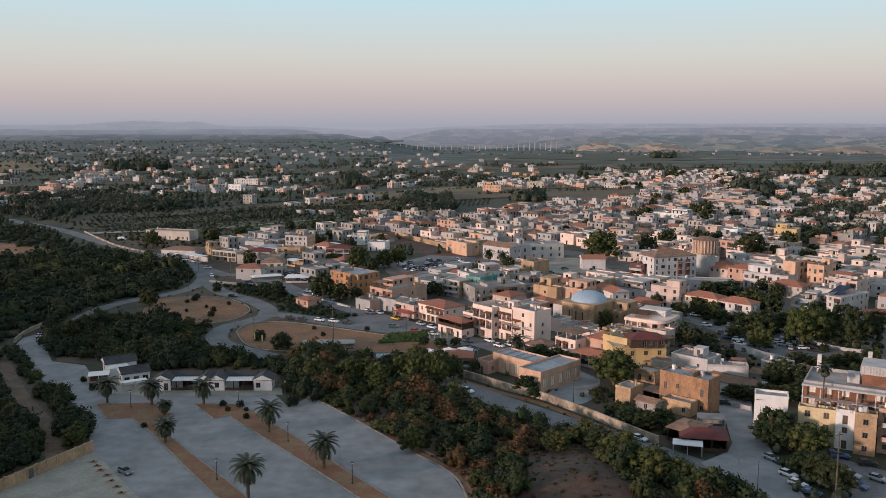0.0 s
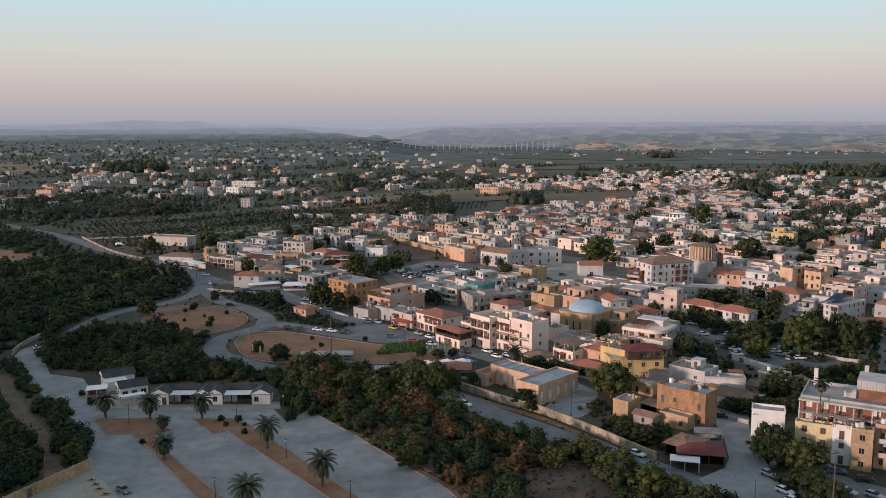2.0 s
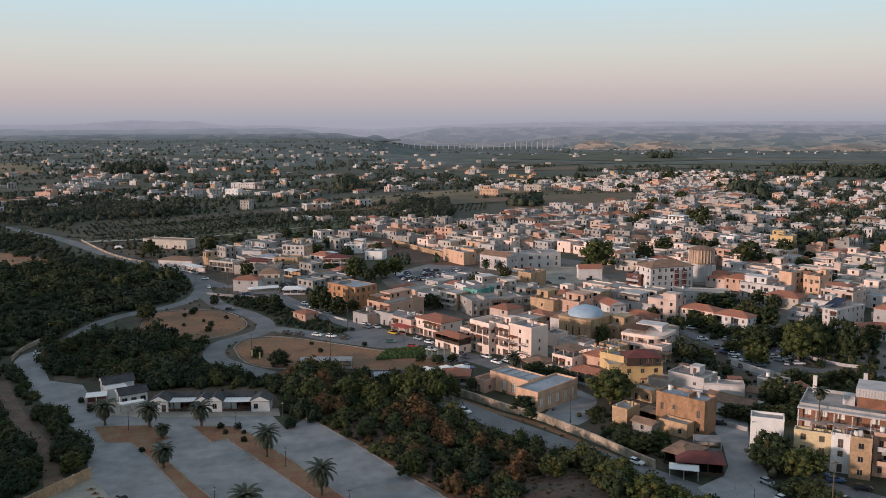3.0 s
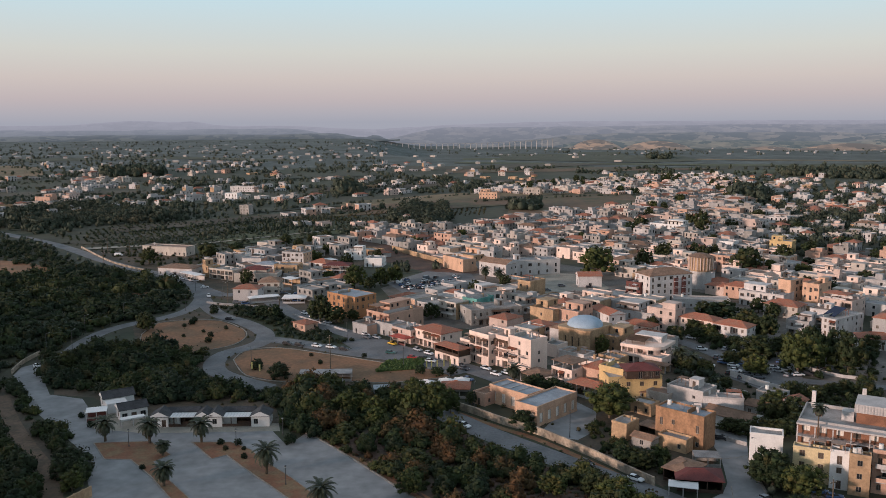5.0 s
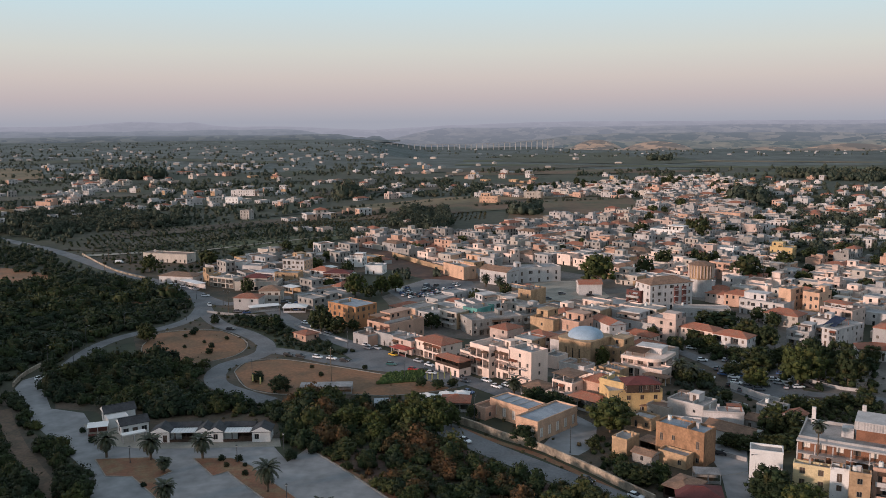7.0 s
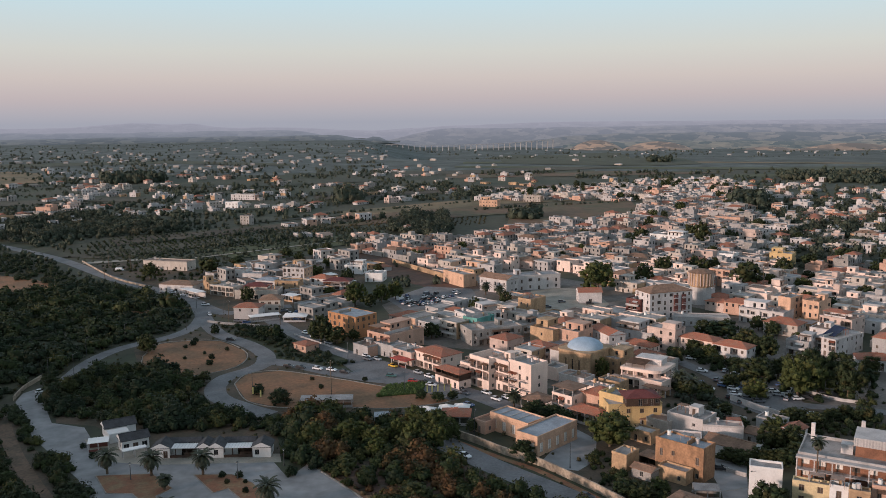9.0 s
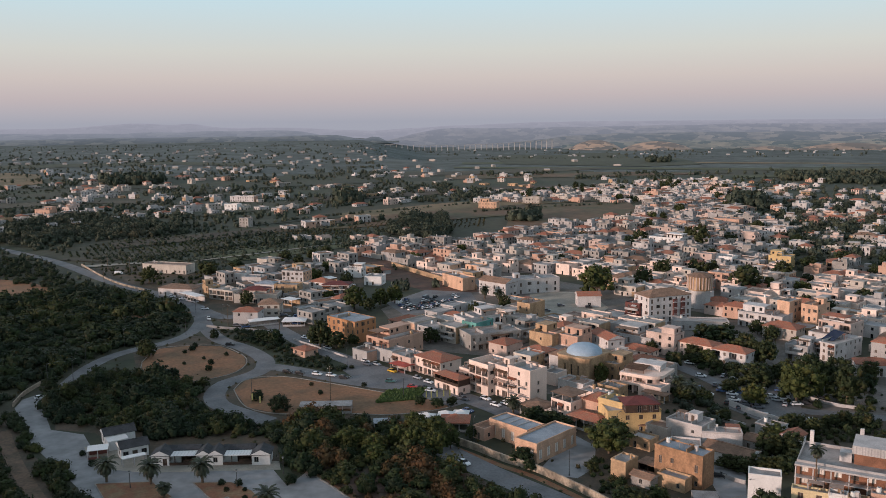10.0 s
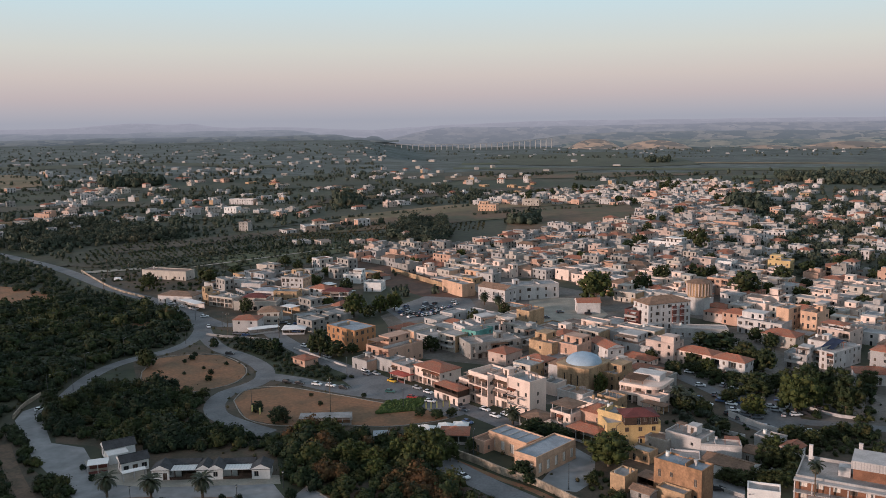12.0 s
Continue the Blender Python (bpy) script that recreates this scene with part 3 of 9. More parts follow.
strip("road", [(-74.1, 355.7), (-58.7, 348.4), (-41.1, 336.4), (-27.1, 328.8), (-13.8, 323.3), (-0.8, 312.8)], 8.5, M_STREET, 0.09, "grey asphalt road by the dry field")
strip("road", [(-98.8, 455.6), (-78.3, 417.3), (-57.0, 384.3), (-39.5, 363.4), (-23.9, 346.3), (-9.7, 330.7), (3.4, 317.1), (15.4, 303.7), (25.4, 290.5)], 9.0, M_STREET, 0.10, "main street along the house fronts")
strip("road", [(-133.4, 469.2), (-149.4, 487.3), (-167.2, 504.7), (-208.1, 543.0), (-273.2, 615.0), (-347.8, 679.1), (-450.5, 764.4)], 8.5, M_STREET, 0.11, "long straight country road")
strip("road", [(-133.4, 469.2), (-112.5, 444.3), (-98.1, 452.3), (-79.8, 458.9)], 8.0, M_STREET, 0.12, "street by the restaurant")
strip("road", [(-4.3, 267.2), (4.5, 255.1), (14.0, 242.4), (25.6, 229.0), (39.8, 212.9), (51.1, 200.1), (61.1, 188.3)], 9.0, M_STREET, 0.09, "asphalt road below the stone wall")
patch("junction", [(80.4, 245.1), (87.8, 238.8), (82.6, 223.0), (80.9, 210.3), (77.9, 190.3), (76.5, 174.4), (73.2, 154.8), (54.0, 154.7), (66.9, 174.3), (59.1, 192.6), (68.7, 200.7), (71.6, 206.4), (75.3, 223.0), (76.4, 237.3)], M_ASPH, 0.12, "worn asphalt road junction")
patch("parking_yard", [(89.4, 200.8), (100.9, 189.0), (107.4, 183.9), (93.9, 159.4), (78.6, 159.4), (84.7, 180.8)], M_STREET, 0.06, "asphalt parking yard below the flats")
patch("parking_yard", [(108.3, 321.5), (124.0, 335.4), (130.8, 308.6), (123.6, 281.8), (111.6, 275.0), (101.6, 295.0)], M_STREET, 0.06, "asphalt parking yard between gardens")
strip("road", [(96.8, 350.5), (104.7, 330.7), (112.3, 308.6), (124.3, 292.8), (137.6, 287.6), (153.8, 281.8)], 6.0, M_STREET, 0.08, "narrow asphalt street past the gardens")
patch("parking_yard", [(-29.2, 472.7), (-8.0, 506.7), (18.4, 498.7), (20.7, 476.3), (-1.2, 452.3), (-18.8, 445.8)], M_STREET, 0.06, "asphalt parking yard below the field")
patch("piazza", [(53.0, 500.7), (86.5, 494.9), (90.3, 455.6), (78.9, 433.4), (50.0, 430.4), (48.4, 458.9)], M_PAVE, 0.06, "pale paved town square")
patch("yard_ground", [(31.7, 268.5), (52.0, 281.8), (71.2, 268.5), (81.8, 245.1), (71.2, 216.5), (54.9, 204.3), (42.1, 226.2), (29.5, 241.9)], M_DRY2, 0.045, "dusty bare ground behind the stone wall")
patch("hall_yard", [(29.2, 243.5), (43.3, 271.7), (48.7, 261.0), (45.3, 244.0), (39.2, 236.8), (33.1, 238.8)], M_ASPH, 0.06, "bare asphalt yard beside the hall")
patch("junction", [(-38.4, 368.8), (-18.2, 347.6), (-4.1, 328.6), (10.9, 305.6), (4.3, 300.2), (-7.1, 312.5), (-19.2, 324.2), (-30.5, 329.3), (-40.0, 348.2)], M_STREET, 0.065, "grey asphalt apron beside the main street")
strip("kerb", [(82.2, 222.1), (80.3, 209.5), (77.5, 189.6), (76.2, 173.9), (74.1, 161.8)], 0.5, M_KERB, 0.03, "worn pale stone kerb", height=0.22)

DRY_A = [(-127.4, 363.4), (-126.9, 384.3), (-114.4, 389.3), (-99.9, 388.1), (-85.6, 371.3), (-81.7, 357.9), (-83.7, 346.3), (-90.0, 339.3), (-98.7, 334.5), (-110.5, 336.4), (-121.0, 344.3)]
DRY_B = [(-78.8, 323.3), (-76.9, 336.4), (-64.2, 340.3), (-40.2, 328.8), (-17.7, 316.2), (1.2, 307.8), (3.2, 299.7), (-16.4, 292.8), (-36.2, 295.0), (-55.9, 295.0), (-69.5, 302.9)]
patch("waste_ground", [(-139.8, 386.8), (-118.2, 407.6), (-101.8, 400.9), (-73.7, 363.4), (-70.7, 350.5), (-41.4, 338.4), (3.3, 312.8), (6.2, 298.1), (-16.1, 287.6), (-58.7, 289.0), (-78.6, 302.9), (-89.1, 323.3), (-118.1, 332.6)], M_DRY2, 0.03, "dusty waste ground between the roads", step=9)
patch("dry_field", DRY_A, M_DRY, 0.05, "dry brown grass inside the road's bend")
patch("dry_field", DRY_B, M_DRY, 0.05, "dry brown field beside the road")
for d in (DRY_A, DRY_B):
    strip("kerb", d + d[:1], 0.35, M_KERB, 0.03, "low pale kerb", height=0.2)
M_FIELD_R = mat("ploughed_red_field", (0.135, 0.078, 0.042), var=0.4, scale=0.02, grain=0.15, col2=(0.075, 0.068, 0.03))
M_FIELD_G = mat("green_field", (0.075, 0.085, 0.035), var=0.3, scale=0.05, grain=0.4)
M_FIELD_Y = mat("stubble_field", (0.20, 0.135, 0.07), var=0.35, scale=0.015, grain=0.12, col2=(0.115, 0.095, 0.045))
patch("field", [(-84.2, 600.8), (-59.9, 635.9), (-33.0, 600.8), (-8.9, 566.8), (15.9, 527.5), (31.6, 500.7), (-1.3, 494.9), (-29.3, 531.8), (-53.5, 566.8)], mat("bare_red_soil", (0.105, 0.05, 0.033), var=0.4, scale=0.05, grain=0.3, col2=(0.075, 0.045, 0.03)), 0.05, "bare red-brown field inside the town")
patch("field", [(-178.0, 642.2), (-118.3, 686.3), (-50.0, 737.6), (-42.4, 690.0), (-94.1, 642.2), (-144.5, 606.4)], M_FIELD_G, 0.5, "olive-green orchard strip", step=25)
patch("field", [(-175.1, 737.6), (-100.4, 838.2), (40.2, 937.3), (215.8, 988.3), (207.3, 921.4), (41.5, 838.2), (-72.6, 773.9)], M_FIELD_R, 0.5, "red-brown farmland strip", step=25)
patch("field", [(-105.8, 883.8), (10.3, 988.3), (222.7, 1085.2), (219.7, 1006.4), (46.3, 937.3), (-89.5, 838.2)], M_FIELD_Y, 0.55, "pale stubble strip", step=25)
patch("field", [(210.9, 937.3), (285.7, 850.5), (354.2, 883.8), (321.8, 815.2), (238.0, 783.7), (188.8, 863.3)], M_FIELD_G, 0.5, "green field at the town's edge", step=25)
patch("field", [(137.2, 951.4), (207.3, 932.1), (209.3, 893.5), (182.7, 830.4), (135.1, 801.9), (90.2, 771.8), (59.0, 764.6), (70.0, 850.0)], M_FIELD_R, 0.6, "red-brown field behind the town", step=25)
for vp, vm, vl in (([(29.5, 1712.2), (775.4, 1513.9), (736.0, 1456.4), (28.1, 1661.6)], M_FIELD_G, "long green field in the valley"),
                   ([(11.0, 1463.1), (313.8, 1505.4), (485.9, 1436.3), (286.4, 1393.0), (10.1, 1370.6)], M_FIELD_R, "brown farmland at the valley's edge"),
                   ([(492.5, 1804.4), (858.7, 1677.8), (828.8, 1639.1), (473.8, 1755.4)], M_FIELD_Y, "pale stubble strip in the valley"),
                   ([(50.5, 1875.5), (448.3, 1863.8), (430.5, 1809.4), (47.8, 1796.4)], M_FIELD_G, "green field strip in the valley"),
                   ([(471.6, 1393.6), (707.3, 1379.9), (662.0, 1310.8), (449.4, 1337.6)], M_FIELD_G, "green field beyond the town"),
                   ([(72.8, 1570.4), (237.8, 1584.9), (230.0, 1542.8), (69.7, 1513.1)], M_FIELD_Y, "narrow stubble field in the valley")):
    patch("field", vp, vm, 0.6, vl, step=30)
patch("field", [(-849.2, 1518.0), (-827.2, 1673.1), (-730.3, 1602.6), (-623.0, 1373.5), (-673.1, 1200.9)], M_FIELD_Y, 0.6, "pale stubble hill", step=40)
patch("field", [(-285.2, 554.7), (-257.9, 543.0), (-217.7, 506.7), (-237.4, 498.7), (-261.0, 506.7)], M_DRY, 0.06, "dry clearing in the scrub")
patch("field", [(-145.3, 455.6), (-128.2, 458.9), (-145.2, 445.8), (-185.0, 442.7)], M_DRY, 0.06, "dry clearing in the scrub")

patch("pavement", [(-88.9, 251.7), (-48.5, 252.2), (-46.9, 245.6), (-86.5, 244.5)], M_PAVE, 0.09, "pale paved strip before the kiosks", thick=0.08)
patch("pavement", [(-113.0, 265.9), (-91.4, 261.0), (-85.9, 244.5), (-102.2, 248.3)], M_PAVE, 0.085, "pale paving round the cafe", thick=0.08)
patch("dry_slope", [(-43.5, 245.1), (-34.8, 241.4), (-20.1, 222.1), (-8.9, 205.6), (2.8, 189.7), (6.5, 174.8), (9.3, 156.8), (59.1, 157.0), (62.4, 177.0), (53.0, 186.9), (42.7, 199.0), (31.3, 214.2), (17.9, 229.0), (2.7, 248.3), (-7.4, 250.5), (-23.7, 245.1), (-37.7, 250.5)], M_MOUND, 0.03, "dry reddish earth under the scrub", step=8)

patch("waste_ground", [(-243.9, 587.3), (-204.4, 598.0), (-148.9, 569.3), (-144.5, 506.7), (-160.5, 504.7), (-209.8, 547.6)], M_DRY2, 0.05, "dusty ground by the country road", step=14)

patch("street_paving", [(-31.4, 458.9), (5.6, 531.8), (42.6, 559.5), (100.7, 500.7), (124.9, 455.6), (92.8, 335.4), (63.8, 312.8), (32.7, 314.5), (27.9, 363.4), (-11.1, 379.5)], M_TOWN, 0.02, "dusty grey street and yard paving of the town", step=14)
patch("waste_ground", [(63.8, 312.8), (96.2, 348.4), (113.2, 311.1), (136.9, 286.1), (160.6, 280.5), (141.1, 245.1), (104.8, 245.1), (84.5, 248.3), (72.4, 265.9), (54.9, 281.8)], M_DRY2, 0.02, "dusty garden soil between the houses", step=12)

patch("waste_ground", [(-160.9, 278.4), (-154.4, 295.0), (-147.8, 292.8), (-129.7, 263.5), (-115.1, 246.7), (-101.5, 230.9), (-89.2, 208.3), (-96.2, 195.4), (-99.0, 185.1), (-102.7, 173.6)], M_DRY2, 0.03, "dry earth under the bushes by the track", step=8)
patch("waste_ground", [(-142.2, 311.1), (-141.4, 338.4), (-123.5, 348.4), (-89.1, 323.3), (-58.4, 287.6), (-47.0, 250.5), (-50.5, 250.5), (-88.3, 251.7), (-114.4, 278.4), (-128.9, 281.8)], M_DRY2, 0.025, "dry earth under the bushes behind the kiosks", step=8)

# walls along roads
strip("stone_wall", [(3.9, 265.9), (11.5, 258.6), (19.4, 249.4), (27.8, 241.9), (35.3, 231.9), (41.6, 223.0), (47.2, 213.9), (53.0, 205.0)], 0.5, M_CONC, 0.0, "weathered pale stone wall along the road", height=2.3)
strip("verge_path", [(4.9, 261.0), (19.2, 245.6), (27.4, 237.8), (40.9, 219.0), (52.0, 201.0)], 2.2, M_SOIL, 0.04, "bare soil verge below the wall")
strip("garden_wall", [(102.7, 298.1), (107.8, 287.6), (114.5, 277.7)], 0.3, WALLS["white"], 0.0, "white rendered garden wall", height=2.2)
strip("garden_wall", [(90.0, 284.0), (95.4, 281.8), (101.0, 276.3)], 0.3, WALLS["white"], 0.0, "white rendered garden wall", height=1.4)
strip("garden_wall", [(78.5, 237.3), (85.0, 230.9)], 0.3, WALLS["pale"], 0.0, "pale roadside wall", height=1.3)
strip("garden_wall", [(130.5, 312.8), (134.5, 302.9), (141.0, 295.0), (150.6, 290.5)], 0.3, WALLS["pale"], 0.0, "pale garden wall", height=1.2)
strip("garden_wall", [(-116.0, 424.5), (-106.5, 420.1), (-88.7, 414.5), (-76.5, 407.6)], 0.3, WALLS["pale"], 0.0, "pale retaining wall by the restaurant", height=1.2)
strip("garden_wall", [(-68.0, 397.0), (-54.1, 381.9), (-39.7, 365.6)], 0.25, WALLS["white"], 0.0, "white parapet along the street", height=0.9)
strip("garden_wall", [(-32.2, 584.6), (-16.1, 559.5), (2.1, 531.8), (22.0, 506.7)], 0.4, WALLS["tan"], 0.0, "tan field wall", height=3.0)
strip("garden_wall", [(-249.4, 600.8), (-205.4, 540.8), (-175.8, 512.7)], 0.3, M_CONC, 0.0, "pale wall along the country road", height=1.3)
strip("retaining_wall", [(-154.9, 306.1), (-157.3, 319.7), (-156.8, 332.6)], 0.4, M_CONC, 0.0, "concrete roadside wall", height=1.6)


def perimeter_wall():
    """A panelled wall with a metal door, round the forecourt."""
    pts = [(-96.9, 173.9), (-95.6, 178.5), (-84.5, 201.5)]
    w = thing("perimeter_wall", pts[0][0], pts[0][1], 0, "tan panelled wall with a pale metal door", "wall", z=0)
    w.matrix_basis = Matrix()
    run = [Vector(p) for p in pts]
    d = (run[2] - run[0]).normalized()
    n = int((run[2] - run[0]).length / 2.6)
    turn = math.atan2(d.y, d.x)
    L = (run[2] - run[0]).length / n
    for i in range(n):
        o = run[0] + d * L * i
        m = Matrix.Translation((o.x, o.y, 0)) @ Matrix.Rotation(turn, 4, "Z")
        bm = box(bmesh.new(), 0.15, -0.1, 0, L - 0.15, 0.1, 2.6)
        box(bm, 0.12, -0.16, 2.6, L - 0.12, 0.16, 2.72)
        pn = put("panel", bm, WALLS["tan"], w)
        pn.matrix_basis = m
        po = put("post", box(bmesh.new(), -0.15, -0.2, 0, 0.15, 0.2, 2.9), WALLS["tan"], w)
        po.matrix_basis = m
        if i == 4:
            dr = put("door", box(bmesh.new(), 0.5, -0.22, 0.1, 1.7, -0.12, 2.3), M_METAL, w, "pale grey metal door")
            dr.matrix_basis = m


perimeter_wall()
for p in [(-81.7, 194.0), (-79.8, 191.6), (-78.0, 189.0), (-75.4, 186.1), (-73.4, 183.0), (-70.9, 179.9), (-68.8, 176.7)]:
    pb = patch("planting_square", [(p[0] - 0.9, p[1] - 0.7), (p[0] + 0.9, p[1] - 0.7), (p[0] + 0.9, p[1] + 0.7), (p[0] - 0.9, p[1] + 0.7)], M_SOIL, 0.17, "small soil square in the paving", thick=0.02)

strip("road_marking", [(71.9, 204.5), (69.0, 193.6), (66.4, 183.8), (63.4, 172.0)], 0.25, M_KERB, 0.14, "worn white lane line")
strip("road_marking", [(75.0, 221.7), (79.1, 222.6), (83.0, 224.4)], 0.4, M_KERB, 0.14, "worn white stop line")


# ---- houses ----
def facade(bm, m, L, H, holes, slot=0, recess=0.2):
    """One wall face with recessed openings; holes: (x0, x1, z0, z1) in the face."""
    xs = sorted({0.0, L, *[v for h in holes for v in h[:2]]})
    zs = sorted({0.0, H, *[v for h in holes for v in h[2:4]]})
    def q(pts, s):
        bm.faces.new([bm.verts.new(m @ Vector(p)) for p in pts]).material_index = s
    for xa, xb in zip(xs, xs[1:]):
        za = None
        for i in range(len(zs) - 1):
            cx, cz = (xa + xb) / 2, (zs[i] + zs[i + 1]) / 2
            hole = any(h[0] < cx < h[1] and h[2] < cz < h[3] for h in holes)
            if not hole and za is None:
                za = zs[i]
            if za is not None and (hole or i == len(zs) - 2):
                ze = zs[i] if hole else zs[i + 1]
                q([(xa, 0, za), (xb, 0, za), (xb, 0, ze), (xa, 0, ze)], slot)
                za = None
    for h in holes:
        x0, x1, z0, z1 = h[:4]
        deep = len(h) > 4
        r = 1.5 if deep else recess
        q([(x0, 0, z0), (x0, 0, z1), (x0, r, z1), (x0, r, z0)], slot)
        q([(x1, 0, z0), (x1, r, z0), (x1, r, z1), (x1, 0, z1)], slot)
        q([(x0, 0, z1), (x1, 0, z1), (x1, r, z1), (x0, r, z1)], slot)
        q([(x0, 0, z0), (x0, r, z0), (x1, r, z0), (x1, 0, z0)], slot)
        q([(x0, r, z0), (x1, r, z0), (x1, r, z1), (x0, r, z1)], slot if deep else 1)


WIN = {}


def window_mesh(w, h, kind):
    """Frame with two casements, and shutters or an awning by kind; shared by all windows of that size."""
    key = (round(w, 2), round(h, 2), kind)
    if key not in WIN:
        bm = bmesh.new()
        t = 0.07
        ys = {}
        def vert(x, y, z):
            k = (round(x, 3), round(y, 3), round(z, 3))
            if k not in ys:
                ys[k] = bm.verts.new((x, y, z))
            return ys[k]
        def quad(p, s):
            bm.faces.new([vert(*c) for c in p]).material_index = s
        xs, zs = [0, t, w / 2 - t / 2, w / 2 + t / 2, w - t, w], [0, t, h - t, h]
        f, g = 0.05, 0.11
        for i in range(5):
            for j in range(3):
                x0, x1, z0, z1 = xs[i], xs[i + 1], zs[j], zs[j + 1]
                if j == 1 and i in (1, 3):
                    quad([(x0, g, z0), (x1, g, z0), (x1, g, z1), (x0, g, z1)], 2 if kind in ("shut", "pale") else 0)
                    quad([(x0, f, z0), (x0, g, z0), (x0, g, z1), (x0, f, z1)], 1)
                    quad([(x1, f, z0), (x1, f, z1), (x1, g, z1), (x1, g, z0)], 1)
                    quad([(x0, f, z0), (x1, f, z0), (x1, g, z0), (x0, g, z0)], 1)
                    quad([(x0, f, z1), (x0, g, z1), (x1, g, z1), (x1, f, z1)], 1)
                else:
                    quad([(x0, f, z0), (x1, f, z0), (x1, f, z1), (x0, f, z1)], 1)
        s = -0.09
        if kind == "open":
            for x0, x1, e in ((-w * 0.46, 0, 0), (w, w * 1.46, w)):
                quad([(x0, s, 0), (x1, s, 0), (x1, s, h), (x0, s, h)], 2)
                quad([(e, s, 0), (e, f, 0), (e, f, h), (e, s, h)] if e else [(e, s, 0), (e, s, h), (e, f, h), (e, f, 0)], 2)
                quad([(x0, s, h), (x1, s, h), (x1, s + 0.05, h), (x0, s + 0.05, h)], 2)
        me = bpy.data.meshes.new("window")
        bm.to_mesh(me)
        bm.free()
        for mt in (M_GLASS, M_FRAME, M_SHUT if kind != "pale" else M_PALE):
            me.materials.append(mt)
        WIN[key] = me
    return WIN[key]


def side_matrix(side, w, d):
    return {"f": Matrix.Translation((-w / 2, -d / 2, 0)),
            "r": Matrix.Translation((w / 2, -d / 2, 0)) @ Matrix.Rotation(radians(90), 4, "Z"),
            "b": Matrix.Translation((w / 2, d / 2, 0)) @ Matrix.Rotation(radians(180), 4, "Z"),
            "l": Matrix.Translation((-w / 2, d / 2, 0)) @ Matrix.Rotation(radians(-90), 4, "Z")}[side]


def openings(L, H, n, rng, gap, ww, wh, ground_doors, blank, loggia=0.0):
    """Openings of one wall, storey by storey: windows, doors below, deep loggias above."""
    fh = H / n
    cols = max(int((L - 0.8) / gap), 0)
    hs = []
    for s in range(n):
        c = 0
        while c < cols:
            cx = L * (c + 0.5) / cols
            z0 = s * fh + min(0.95, fh * 0.32)
            z1 = min(z0 + wh, (s + 1) * fh - 0.3)
            if loggia and s > 0 and c < cols - 1 and rng.random() < loggia:
                hs.append((cx - ww * 0.6, cx + L / cols + ww * 0.6, s * fh + 0.05, (s + 1) * fh - 0.45, 1))
                c += 2
                continue
            c += 1
            if rng.random() < blank:
                continue
            if (s == 0 and ground_doors and rng.random() < 0.45) or (s > 0 and ground_doors and rng.random() < 0.3):
                z0, z1 = s * fh + 0.1, s * fh + 2.3
            hs.append((cx - ww / 2, cx + ww / 2, z0, z1))
    return hs


def planned(L, H, plan):
    """Openings of a front given floor by floor, from the ground up: L loggia, D door, W window, G gateway, . blank."""
    fh, hs = H / len(plan), []
    for s, row in enumerate(plan):
        cw = L / len(row)
        for c, k in enumerate(row):
            a, z = c * cw, s * fh
            if k == "L":
                hs.append((a + 0.22, a + cw - 0.22, z + 0.06, z + fh - 0.42, 1))
            elif k == "G":
                hs.append((a + 0.4, a + cw - 0.4, z + 0.05, z + min(2.7, fh - 0.4), 1))
            elif k == "D":
                hs.append((a + cw / 2 - 0.55, a + cw / 2 + 0.55, z + 0.1, z + 2.35))
            elif k == "W":
                hs.append((a + cw / 2 - 0.5, a + cw / 2 + 0.5, z + 0.95, z + 2.35))
    return hs


def flat_roof(ob, w, d, h, colour, rng, material=None, para=0.6):
    put("roof", box(bmesh.new(), -w / 2 + 0.1, -d / 2 + 0.1, h - 0.12, w / 2 - 0.1, d / 2 - 0.1, h + 0.05), material or rng.choice((M_ROOF, M_ROOF_W, M_ROOF_T, M_ROOF_W)), ob)
    if para:
        bm = bmesh.new()
        o, t = 0.07, 0.24
        box(bm, -w / 2 - o, -d / 2 - o, h + 0.004, w / 2 + o, -d / 2 + t, h + para)
        box(bm, -w / 2 - o, d / 2 - t, h + 0.004, w / 2 + o, d / 2 + o, h + para)
        box(bm, -w / 2 - o, -d / 2 + t, h + 0.004, -w / 2 + t, d / 2 - t, h + para)
        box(bm, w / 2 - t, -d / 2 + t, h + 0.004, w / 2 + o, d / 2 - t, h + para)
        put("parapet", bm, WALLS[colour], ob)


